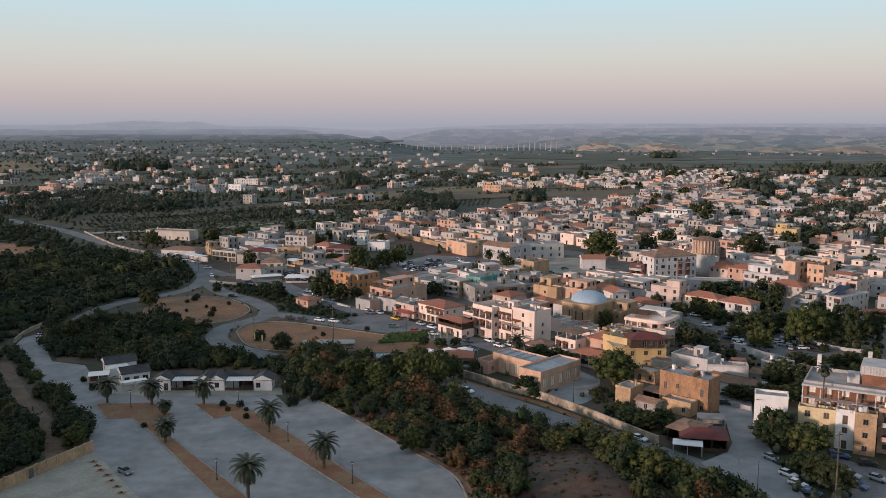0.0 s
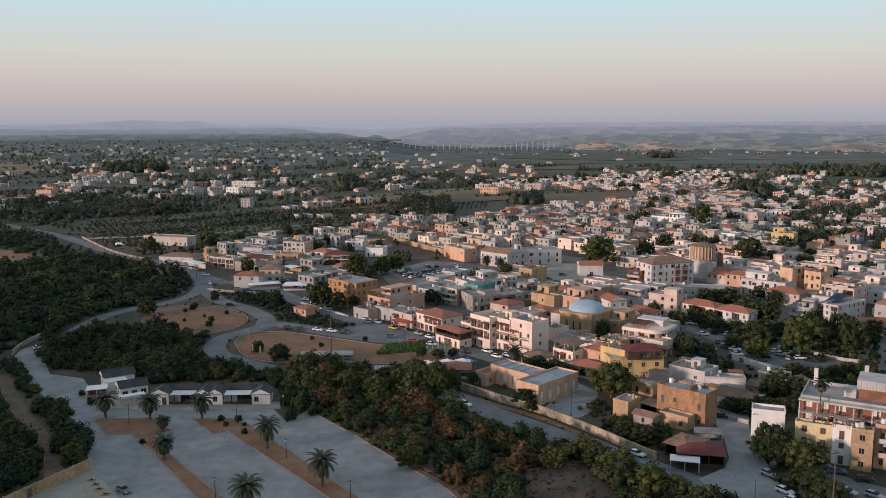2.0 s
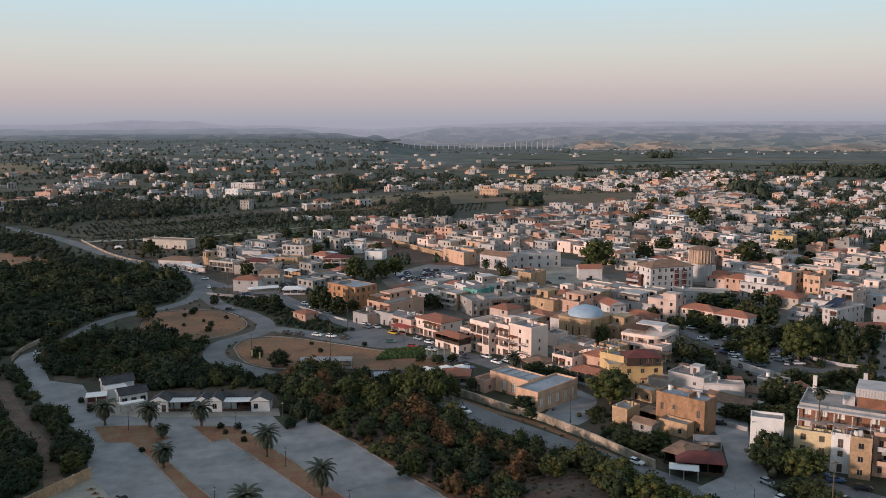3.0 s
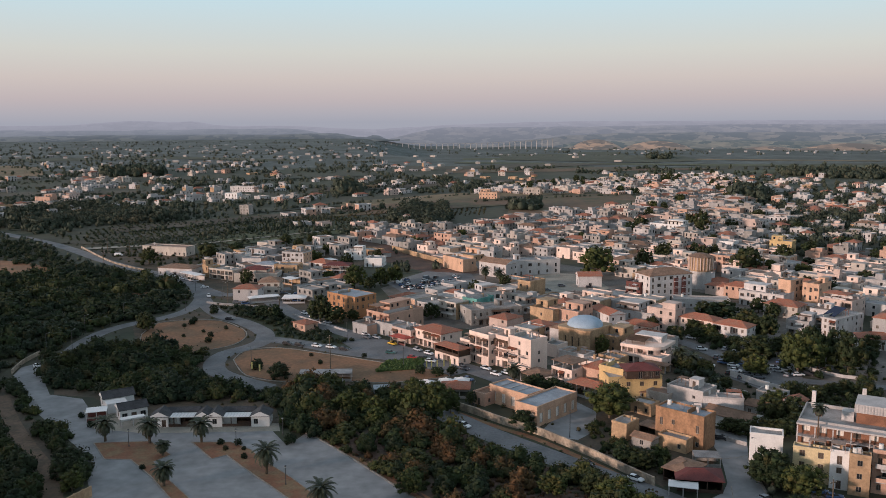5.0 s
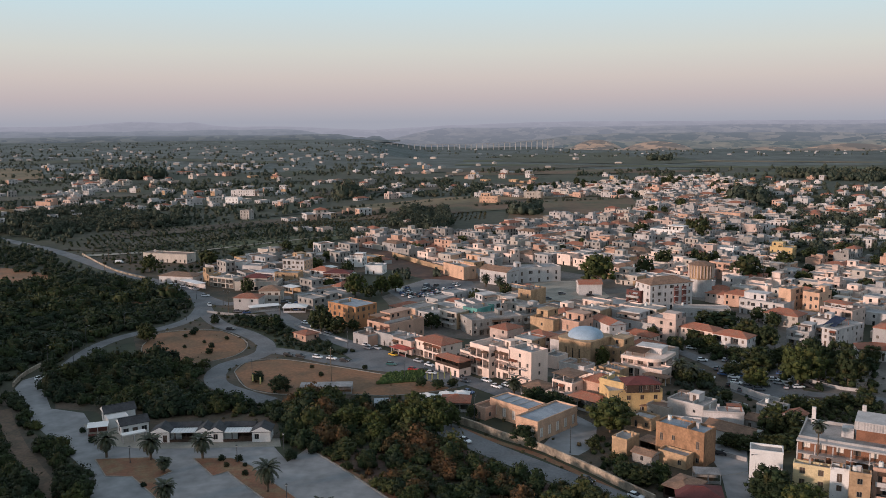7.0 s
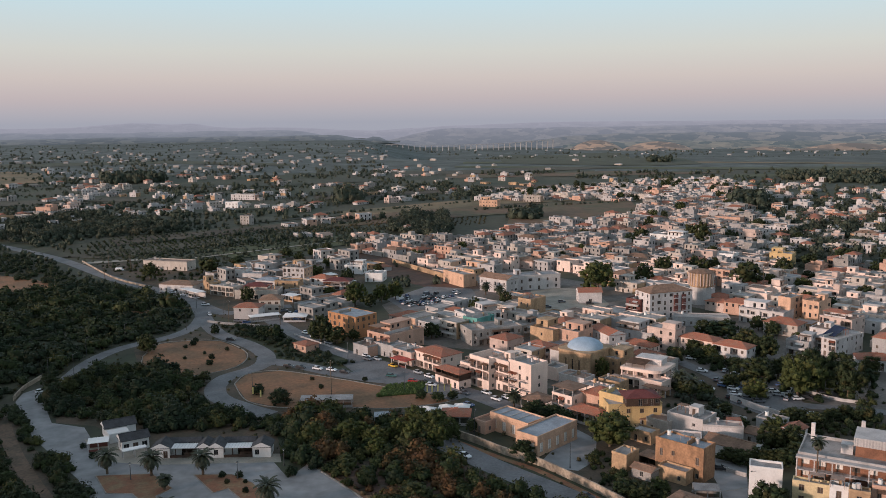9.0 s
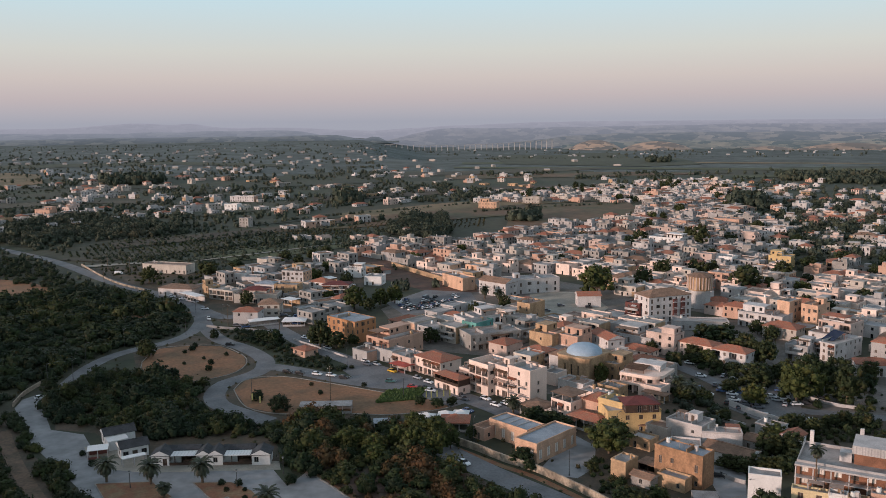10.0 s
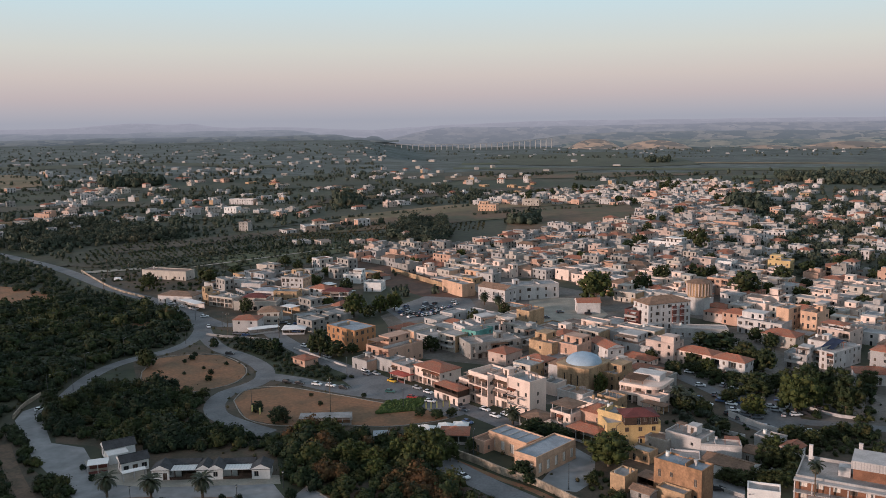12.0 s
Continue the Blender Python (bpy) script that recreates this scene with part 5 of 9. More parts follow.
house(85.2, 217.9, -20.1, 8.1, 5.0, 8.8, "bright", n=2, blank=1.0, label="narrow blank white house", roofmat=M_ROOF_W, sides="")
house(63.5, 259.9, -44.0, 7.2, 5.0, 3.4, "tan", n=1, label="low tan shed with a flat roof", blank=0.5, seed=55)
house(57.0, 231.9, -44.0, 6.2, 4.0, 2.8, "grey", "gable", n=1, roofmat=M_TILE_B, rise=0.8, label="low stone outhouse with a brown roof", blank=0.7, seed=56)
veranda(61.4, 241.2, -44.0, 6.2, 5.0, 2.8, M_TILE_B, "brown sheet-roofed yard shelter", rise=0.4, walls="wood")
house(110.1, 260.2, -44.0, 5.6, 6.0, 3.6, "white", "gable", n=1, roofmat=M_TILE, rise=1.2, label="low white cottage with a red tiled roof", seed=57)
house(106.7, 269.3, -44.0, 8.3, 6.0, 3.4, "pale", n=1, label="low pale garden house", seed=58, blank=0.4)
# flats
house(92.9, 207.9, -27.0, 8.6, 2.8, 8.4, "straw", n=3, gap=3.6, ww=1.3, wh=1.6, label="pale yellow terraced house with dark shutters", shut=1.0, blank=0.0, seed=31)
house(97.9, 203.6, -27.0, 4.2, 2.8, 9.4, "bright", n=3, gap=3.0, ww=1.2, wh=1.5, label="white terraced house with dark shutters", shut=1.0, blank=0.1, seed=32)
house(101.0, 199.7, -27.0, 4.7, 2.8, 9.8, "tan", n=3, gap=3.4, ww=1.2, wh=1.4, label="tan terraced house in the town", blank=0.1, seed=33)
house(109.3, 199.3, -27.0, 9.9, 2.8, 10.5, "salmon", n=3, gap=3, label="salmon terraced house with balconies", balconies=2, seed=34)


def flats(x, y, turn, w, d, h):
    """A brick block of flats with long white gallery slabs and columns."""
    ob = thing("apartment_block", x, y, turn, "brown brick flats with long white balcony slabs and pale pillars", "apartment block")
    FOOT.append((x, y, turn, w, d))
    bm = bmesh.new()
    n = 4
    fh = h / n
    wins = []
    hs = openings(w, h, n, random.Random(4), 3.6, 1.8, 2.1, False, 0.0)
    for s in "frbl":
        facade(bm, side_matrix(s, w, d), w if s in "fb" else d, h, hs if s == "f" else [])
    put("wall", bm, [mat("brown_brick", (0.24, 0.11, 0.065), var=0.3, scale=0.4, grain=4), M_ROOM_DARK], ob)
    for x0, x1, z0, z1 in hs:
        wi = new("window", window_mesh(x1 - x0, z1 - z0, "pale" if int(x0) % 3 else "shut"))
        wi.parent = ob
        wi.matrix_basis = side_matrix("f", w, d) @ Matrix.Translation((x0, 0, z0))
    for s in range(1, n + 1):
        b = box(bmesh.new(), -w / 2 - 0.3, -d / 2 - 2.0, s * fh - 0.14, w / 2, -d / 2 + 0.02, s * fh + (0.04 if s < n else 0.3))
        sl = put("balcony", b, WALLS["white"], ob)
        if s < n:
            put("railing", box(bmesh.new(), -w / 2 - 0.3, -d / 2 - 1.98, s * fh + 0.85, w / 2, -d / 2 - 1.92, s * fh + 0.92), M_METAL, sl)
    for i in range(int(w / 4.2) + 1):
        px = -w / 2 + i * 4.2
        put("pillar", box(bmesh.new(), px - 0.14, -d / 2 - 1.92, 0, px + 0.14, -d / 2 - 1.6, h - 0.36), WALLS["white"], ob)
    flat_roof(ob, w, d, h, "pale", random.Random(1), M_ROOF_W, 0.9)
    # roof storey, stair tower and chimneys
    put("roof_storey", box(bmesh.new(), -w / 2 + 13, -2, h + 0.06, w / 2, d / 2 - 1, h + 3.0), bpy.data.materials["brown_brick"], ob, "brown brick roof storey")
    put("roof_parapet", box(bmesh.new(), -w / 2 + 12.5, -2.6, h + 3.0, w / 2, d / 2 - 0.6, h + 5.2), WALLS["white"], ob, "slatted white roof parapet")
    put("lift_house", box(bmesh.new(), -w / 2 + 9.5, -1.5, h + 0.06, -w / 2 + 12.4, 1.5, h + 2.6), WALLS["white"], ob)
    for cx, cy, ch in ((-w / 2 + 2.0, d / 2 - 2.5, 5.0), (-w / 2 + 14, d / 2 - 0.4, 6.8)):
        bm = box(bmesh.new(), cx - 0.5, cy - 0.35, h + 0.06, cx + 0.5, cy + 0.35, h + ch)
        put("chimney", bm, WALLS["white"], ob)
    for k in range(18):
        put("roof_slat", box(bmesh.new(), -w / 2 + 12.6 + k * 0.7, -2.72, h + 3.1, -w / 2 + 12.85 + k * 0.7, -2.61, h + 5.1), WALLS["pale"], ob)


flats(108.5, 216.0, -30.0, 27.6, 15.0, 12.4)

# house row along the main street
house(19.2, 319.9, -50.0, 10.5, 12, 10.6, "rose", n=3, label="pink-white arcaded apartment house with dark balcony rails", seed=41, plan=("GG.", "LLL", "LLL"), awn=0.35, para=1.3, roofmat=M_ROOF_T)
house(26.2, 316.4, -50.0, 10.5, 12, 10.8, "rose", n=3, label="pink-white apartment house with brown awnings over balconies", seed=42, plan=("GDG", "LL", "LL"), awn=0.95, para=1.1, hut=True, roofmat=M_ROOF_W)
house(31.9, 307.6, -50.0, 11.4, 8.5, 12.0, "rose", n=4, gap=4.0, label="tall pink-lit white apartment house with small windows", seed=43, plan=("D.D", "WD.", "WDW", ".W."), blank=0.45, para=0.9, terraces=2, roofmat=M_ROOF)
house(12.9, 325.7, -50.0, 5.4, 9, 7.2, "rose", n=2, label="narrow white house with a balcony", seed=44, plan=("G", "L"))
house(-0.7, 343.1, -50.0, 16.4, 11, 6.8, "rose", "hip", n=2, label="white arcaded house with a red tiled roof", seed=45, rise=1.5, plan=("GGG", "WLL"), awn=0.8)
house(4.8, 320.2, -50.0, 13.8, 6, 3.2, "rose", n=1, label="low white street house under a veranda", seed=154, plan=("DGD",), para=0)
veranda(4.8, 320.2, -50.0, 13.8, 6.0, 2.5, M_TILE, "red-tiled veranda on a street house", rise=0.9, walls="wood", z=3.33)


house(-12.0, 352.0, -48.0, 12.0, 10.0, 5.2, "pink", n=2, label="pink house with a flat roof", seed=46, plan=("G.D", "LW."))
house(-19.6, 375.8, -44.0, 14.4, 20.7, 7.6, "salmon", n=2, label="salmon house with a stepped flat roof", seed=47, setback=0.45, loggia=0.3)
house(-20.9, 362.6, -44.0, 10.8, 8.0, 5.0, "pale", n=1, label="low house with a covered terrace", balconies=0, seed=48)
house(-31.2, 364.7, -44.0, 9.4, 8.0, 4.2, "pale", n=1, label="low grey house with an arched gate", seed=49, blank=0.6)
veranda(-15.4, 346.1, -44.0, 8.6, 5.0, 3.0, M_AWNR, "red canvas awning over a bar terrace", rise=0.5, walls="red")
house(-41.2, 400.5, -44.0, 20.0, 12.9, 10.0, "orange", n=3, gap=3.0, ww=1.0, wh=1.8, label="orange apartment house with a grey roof", roofmat=M_ROOF_B, seed=50, shut=0.6, para=0.25)
house(-58.7, 372.1, -44.0, 8.7, 7.0, 3.0, "salmon", "hip", n=1, label="small brick-red gatehouse in the town", rise=0.9, seed=51)
house(44.8, 327.5, -44.0, 6.1, 7.0, 4.5, "rose", n=1, label="small white street house", seed=52)

house(50.9, 315.2, -44.0, 11.3, 7.0, 4.6, "white", n=1, label="low white house with a shaded terrace", seed=53, blank=0.4)


house(63.6, 309.7, -44.0, 9.1, 6.0, 4.4, "tan", n=1, label="low tan house with a parapet roof", seed=151, blank=0.4)
house(55.8, 303.6, -44.0, 8.7, 6.0, 4.2, "rose", n=1, label="low rosy house with a flat roof", seed=152, blank=0.4)
house(79.1, 310.9, -44.0, 9.3, 7.0, 4.0, "rose", n=1, label="low rosy terrace house with a canopy", seed=153, balconies=0)
veranda(78.5, 305.4, -44.0, 9.0, 4.0, 2.8, M_TILE_B, "brown tiled terrace canopy beside the villa", rise=0.4, walls="tan")
veranda(55.5, 297.4, -44.0, 9.2, 4.0, 3.0, M_TILE, "red-tiled terrace canopy in the town", rise=0.6)
# mid town, named buildings
house(17.9, 396.5, -44.0, 8.8, 12.0, 8.4, "teal", n=3, label="house wrapped in teal scaffold netting", seed=61, roofmat=M_ROOF_W)
house(17.8, 404.0, 27.7, 18.9, 11.0, 9.2, "white", n=3, label="white house with a red-edged flat roof", seed=62, setback=0.4, hut=True, blank=0.3)
house(23.1, 385.2, 21.4, 24.8, 13.0, 6.6, "grey", n=2, label="broad grey-brown house with a deep loggia", seed=63, loggia=0.6, balconies=1, hut=True)
house(45.5, 423.6, -44.0, 7.9, 12.0, 11.0, "tan", n=3, label="narrow tan stone house in the town", seed=64)
house(48.7, 378.2, -44.0, 12.6, 12.0, 7.6, "tan", n=2, label="tan stone house in the town", seed=65, setback=0.5, blank=0.5)
house(57.7, 375.1, -44.0, 15.5, 11.0, 7.6, "salmon", n=2, label="salmon house with a flat roof", seed=66, setback=0.6, blank=0.4)
house(73.5, 372.8, -70.5, 16.0, 8.0, 7.0, "white", "gable", n=2, label="white house with a red tiled roof", seed=67)
house(89.5, 379.2, -44.0, 18.8, 14.0, 6.0, "pale", n=2, label="pale house with a broad flat roof", seed=68, setback=0.5, blank=0.4)

house(68.6, 336.6, -44.0, 12.1, 12.0, 6.2, "tan", n=2, label="tan house with a flat grey roof", seed=70, setback=0.5)


def slab(bm, w, d, r, z0, z1, slot=0):
    """A slab whose front right corner is rounded with radius r."""
    e = [(-w / 2, -d / 2)] + [(w / 2 - r + r * math.sin(a), -d / 2 + r - r * math.cos(a)) for a in np.linspace(0, math.pi / 2, 9)] + [(w / 2, d / 2), (-w / 2, d / 2)]
    lo, hi = [bm.verts.new((x, y, z0)) for x, y in e], [bm.verts.new((x, y, z1)) for x, y in e]
    for k in range(len(e)):
        q = (k + 1) % len(e)
        bm.faces.new((lo[k], lo[q], hi[q], hi[k])).material_index = slot
    bm.faces.new(hi).material_index = slot
    bm.faces.new(lo[::-1]).material_index = slot


def curved_house(x, y, turn, w, d, fh, n):
    """A cream apartment house with ribbon balconies round a curved corner, and a stepped roof terrace."""
    ob = thing("apartment_house", x, y, turn, "cream apartment house with ribbon balconies round a curved corner", "apartment house")
    FOOT.append((x, y, turn, w, d))
    c = WALLS["rose"]
    for s in range(n):
        bm = bmesh.new()
        slab(bm, w - 3.0, d - 3.0, 2.4, s * fh, (s + 1) * fh - 0.2)
        put("storey_wall", bm, WALLS["pink"], ob).matrix_basis = Matrix.Translation((-0.6, 0.6, 0))
        for k in range(int(w / 4)):
            wi = new("window", window_mesh(1.9, 2.1, "shut" if (k + s) % 3 else "glass"))
            wi.parent = ob
            wi.matrix_basis = Matrix.Translation((-w / 2 + 2.2 + 4 * k, -d / 2 + 1.98, s * fh + 0.2))
        for k in range(int(d / 4.5)):
            wi = new("window", window_mesh(2.4, 2.1, "glass"))
            wi.parent = ob
            wi.matrix_basis = Matrix.Translation((w / 2 - 1.98, -d / 2 + 5 + 4.2 * k, s * fh + 0.2)) @ Matrix.Rotation(math.pi / 2, 4, "Z")
        bm = bmesh.new()
        slab(bm, w, d, 5.0, (s + 1) * fh - 0.2, (s + 1) * fh)
        bal = put("balcony", bm, c, ob)
        bm = bmesh.new()
        slab(bm, w, d, 5.0, (s + 1) * fh + 0.004, (s + 1) * fh + 0.95)
        top = [f for f in bm.faces if abs(f.normal.z) > 0.9]
        bmesh.ops.delete(bm, geom=top, context="FACES_ONLY")
        bmesh.ops.solidify(bm, geom=bm.faces[:], thickness=0.16)
        put("parapet", bm, c, bal)
        for px, py in ((-w / 2 + 0.5, -d / 2 + 0.4), (-w / 6, -d / 2 + 0.4), (w / 6, -d / 2 + 0.4), (w / 2 - 0.4, d / 4), (w / 2 - 0.4, -d / 8)):
            put("pillar", box(bmesh.new(), px - 0.22, py - 0.22, s * fh, px + 0.22, py + 0.22, (s + 1) * fh - 0.2), c, ob)
    H = n * fh
    bm = bmesh.new()
    box(bm, -w / 2 + 3, 0.5, H, w / 2 - 3, d / 2 - 0.8, H + 2.9)
    box(bm, -w / 2 + 2.7, 0.2, H + 2.9, w / 2 - 2.7, d / 2 - 0.6, H + 3.3)
    put("roof_room", bm, WALLS["white"], ob)
    for k in range(3):
        wi = new("window", window_mesh(1.8, 2.1, "shut"))
        wi.parent = ob
        wi.matrix_basis = Matrix.Translation((-w / 2 + 4 + 3.6 * k, 0.42, H + 0.2))
    bm = bmesh.new()
    vs = [bm.verts.new(p) for p in ((-w / 2 + 1, -d / 2 + 1.4, H + 2.2), (1.0, -d / 2 + 1.4, H + 2.2), (1.0, 0.3, H + 2.9), (-w / 2 + 1, 0.3, H + 2.9))]
    bmesh.ops.solidify(bm, geom=[bm.faces.new(vs)], thickness=0.18)
    for px in (-w / 2 + 1.2, -w / 4, 0.8):
        box(bm, px - 0.1, -d / 2 + 1.5, H, px + 0.1, -d / 2 + 1.7, H + 2.15)
    put("pergola", bm, M_TILE_B, ob, "brown tiled pergola over the roof terrace")


curved_house(78.3, 318.7, -35.0, 15.8, 15, 3.2, 2)
PAL = house(112.5, 430.1, 20.0, 24.6, 13.0, 13.0, "white", "hip", n=4, gap=3.2, ww=1.1, wh=1.6, label="large white palazzo with a brown hipped roof", roofmat=M_TILE_B, rise=2.6, blank=0.0, seed=71)
for bx in (1.5, 6.0):
    put("red_bay", box(bmesh.new(), bx, -7.2, 1.0, bx + 2.2, -6.52, 11.4), WALLS["red"], PAL, "dark red balcony bay")
    for k in range(1, 4):
        bal = put("balcony", box(bmesh.new(), bx - 0.5, -8.3, 3.25 * k - 0.1, bx + 2.7, -7.21, 3.25 * k + 0.08), WALLS["white"], PAL)
        put("railing", box(bmesh.new(), bx - 0.5, -8.3, 3.25 * k + 0.75, bx + 2.7, -8.22, 3.25 * k + 0.95), WALLS["white"], bal)
house(99.7, 430.6, -44.0, 8.0, 9.0, 8.5, "red", n=3, label="dark red house with balconies", balconies=2, seed=72)
house(53.0, 499.9, 15.3, 31.9, 12.0, 8.0, "white", n=2, gap=4.5, ww=1.2, wh=1.8, label="long white hotel front with dark doors", blank=0.0, seed=73, hut=True)
house(11.7, 513.2, -58.0, 22.2, 9, 6.8, "peach", n=2, label="orange-lit rendered house with a blank wall", seed=174, plan=("....", "...W"), para=0.9)
house(33.6, 492.3, -44.0, 20.0, 10.0, 8.0, "white", "gable", n=2, label="white house with a brown roof", seed=74, roofmat=M_TILE_B)
house(80.5, 462.3, 0.0, 12.3, 9.0, 6.0, "white", "gable", n=1, label="small white chapel with a red tiled roof", seed=75, rise=1.6, name="chapel", category="chapel", gap=8, ww=1.6, wh=2.6)
house(110.9, 361.7, -44.0, 15.4, 8.5, 6.4, "rose", "hip", n=2, label="white terrace house with a red tiled roof", seed=76, plan=("DWDW", "WLLW"), rise=1.7)
house(121.3, 349.7, -44.0, 14.4, 8.5, 6.4, "white", "hip", n=2, label="white terrace house with a red tiled roof", seed=86, plan=("WDWD", "LWLW"), rise=1.7)
house(157.7, 412.4, -44.0, 21.8, 12.0, 6.8, "white", n=2, label="white villa with flat roof terraces", seed=77, setback=0.5, balconies=1)
house(169.9, 413.8, -50.0, 6.3, 12, 12.5, "peach", n=4, label="tall peach apartment house with a blank lit wall", seed=78, plan=("...", "...", "...", "..."), blank=0.0, gap=3.0, ww=1.4, wh=2.0, sides="rbl")
house(180.7, 409.5, -50.0, 8.1, 12, 11.5, "peach", n=3, label="peach apartment house with shuttered windows", seed=79, plan=("WW", "WDW", "WDW"), hut=True)
house(182.3, 386.0, -50.0, 14.6, 13, 9.0, "pink", n=3, label="pink apartment house with balconies and a roof terrace", seed=80, plan=("WDW", "LWL", "LWL"), awn=0.3)
veranda(180.3, 386.0, -50.0, 10.2, 7.0, 2.5, M_TILE, "red-tiled roof pavilion on a pink house", rise=0.8, name="roof_canopy", z=9.51)
SOLAR = house(169.0, 359.5, -55.0, 9.3, 21, 7.6, "white", n=3, label="white house with balconies and roof solar panels", seed=81, plan=("GDG", "LWL", "LWL"), awn=0.2, para=0.3)
sp = bmesh.new()
vs = [sp.verts.new(p) for p in ((-3.9, -6.5, 7.9), (1.5, -6.5, 7.9), (1.5, 2.5, 10.6), (-3.9, 2.5, 10.6))]
bmesh.ops.solidify(sp, geom=[sp.faces.new(vs)], thickness=0.15)
put("solar_panel", sp, mat("dark_blue_solar_glass", (0.03, 0.045, 0.11), rough=0.25, var=0.15, bump=0), SOLAR, "dark blue sloping solar panel")
house(158.6, 391.7, -44.0, 15.7, 10.0, 5.5, "cream", "hip", n=2, label="house with a broad red tiled roof", seed=82)
house(172.4, 335.0, -16.0, 14.4, 9.0, 4.5, "white", "hip", n=1, label="low white bungalow with a red tiled roof", seed=83)
house(152.3, 357.7, -44.0, 9.4, 9.0, 6.0, "pale", n=2, label="pale house with balconies", seed=84, setback=0.5, balconies=1)
house(125.5, 410.4, -9.4, 25.9, 9.0, 4.0, "pale", n=1, label="low pale row with a flat roof", seed=85)
# restaurant group
house(-97.0, 434.8, -7.1, 12.9, 10.0, 6.0, "white", "hip", n=2, label="white restaurant with a red tiled roof", seed=91, rise=1.6, gap=4.5, name="restaurant", category="restaurant")
house(-88.7, 450.5, 0.0, 11.1, 11.0, 6.4, "cream", "hip", n=2, label="cream restaurant wing with a brown roof", seed=92, roofmat=M_TILE_B, gap=3, ww=1.8)
veranda(-88.0, 428.1, 24.3, 14.7, 5.0, 2.6, M_AWN, "white parasol-like canopy on the terrace", rise=0.7)
veranda(-72.2, 427.3, 0.0, 11.2, 9.0, 2.6, M_AWN, "white canvas tents of a terrace", rise=0.8)
veranda(-140.3, 486.2, -44.0, 18.7, 6.0, 3.6, M_AWN, "white flat canopy over the station forecourt", rise=0)
house(-151.0, 503.3, -15.9, 22.3, 14.0, 4.5, "white", "hip", n=1, label="low filling station with a tan roof", seed=93, roofmat=M_TILE_B, rise=1.4)
house(-179.7, 572.4, -18.3, 33.6, 10.0, 5.5, "cream", n=1, label="long cream farm building", seed=94)


# single houses west, east and on the plain
house(-126.8, 545.5, -12.0, 11.8, 9, 4.2, "bright", "flat", label="low white house with a flat roof beside the restaurant", seed=300, n=1)
house(-114.2, 531.4, -14.0, 12.8, 9, 4.4, "white", "flat", label="low white house with roof parapets", seed=301, n=1)
house(-101.4, 508.6, -16.0, 12.8, 9, 5.0, "white", "hip", label="white house with a blue-grey hipped roof", seed=302, n=1, roofmat=M_ROOF_B, rise=1.3)
house(-87.5, 529.0, -20.0, 14.7, 11, 8.5, "pale", "flat", label="tall pale unfinished house block", seed=303, n=3, gap=2.6, hut=True)
house(-88.2, 501.5, -12.0, 14.2, 9, 5.6, "tan", "flat", label="tan house with a roof terrace", seed=304, n=2)
house(-69.5, 509.8, -30.0, 12.1, 9, 5.6, "white", "hip", label="white house with a bright red tiled roof", seed=305, n=2, rise=1.8)
house(-59.6, 503.7, -8.0, 15.8, 10, 5.2, "white", "hip", label="white house with a dark red roof and veranda", seed=306, n=2, roofmat=M_REDROOF, rise=1.4, plan=("GGG", "LLL"))
house(-54.0, 551.1, -15.0, 11.8, 9, 5.2, "bright", "flat", label="white house with stepped flat roofs", seed=307, n=2, setback=0.5)
house(-39.3, 526.1, -12.0, 11.0, 10, 5.0, "bright", "flat", label="plain white modern house", seed=308, n=1, blank=0.6)
house(-101.9, 482.3, -4.0, 24.2, 12, 4.6, "cream", "flat", label="broad beige restaurant hall with a flat roof", seed=309, n=1, gap=3.2, ww=2.0, wh=1.8)
house(-103.3, 487.4, -6.0, 13.6, 10, 6.0, "cream", "hip", label="restaurant hall with a dark red sheet roof", seed=310, n=1, roofmat=M_REDROOF, rise=1.6)
house(-121.6, 489.9, -30.0, 18.0, 9, 5.4, "cream", "flat", label="cream house with a columned terrace", seed=311, n=2, plan=("GGG", "LLL"), awn=0.2)
house(-175.4, 788.5, -25.0, 10.0, 7, 8.0, "grey", "flat", label="tall grey-tan tower house on the plain", seed=312, n=3)
house(-395.2, 874.0, -20.0, 18.7, 10, 9.0, "salmon", "flat", label="salmon country house with a roof tower", seed=313, n=2, setback=0.5)
house(-222.3, 937.8, -20.0, 15.5, 9, 6.5, "bright", "flat", label="white country house on the plain", seed=314, n=2)
house(-233.2, 1040.9, -15.0, 31.1, 11, 6.0, "white", "flat", label="long white country house on the plain", seed=315, n=2)
house(53.5, 925.8, -20.0, 19.9, 12, 7.0, "peach", "flat", label="peach farmhouse beside the fields", seed=316, n=2, setback=0.5)
house(104.7, 975.2, -20.0, 19.3, 11, 7.0, "cream", "flat", label="cream country house with a lit wall", seed=317, n=2)
house(-28.0, 730.6, -20.0, 5.1, 6, 5.0, "white", "gable", label="small white field shed", seed=318, n=1)
house(280.0, 737.0, -25.0, 17.1, 11, 7.0, "white", "flat", label="white villa among gardens", seed=319, n=2)
house(254.4, 549.9, -25.0, 11.5, 10, 6.5, "peach", "hip", label="peach villa with a red tiled roof and loggia", seed=320, n=2, rise=1.8, plan=("GGG", "LLL"), awn=0.0)
house(225.7, 566.1, -35.0, 14.2, 11, 7.5, "ochre", "flat", label="ochre apartment house with terraces", seed=321, n=2, setback=0.5)
house(189.5, 569.7, -40.0, 13.7, 10, 7.0, "bright", "flat", label="white house with a flat roof in the town", seed=322, n=2)
house(171.0, 643.5, -44.0, 25.6, 12, 8.5, "bright", "flat", label="tall white house with roof terraces in the town", seed=323, n=3, setback=0.5)
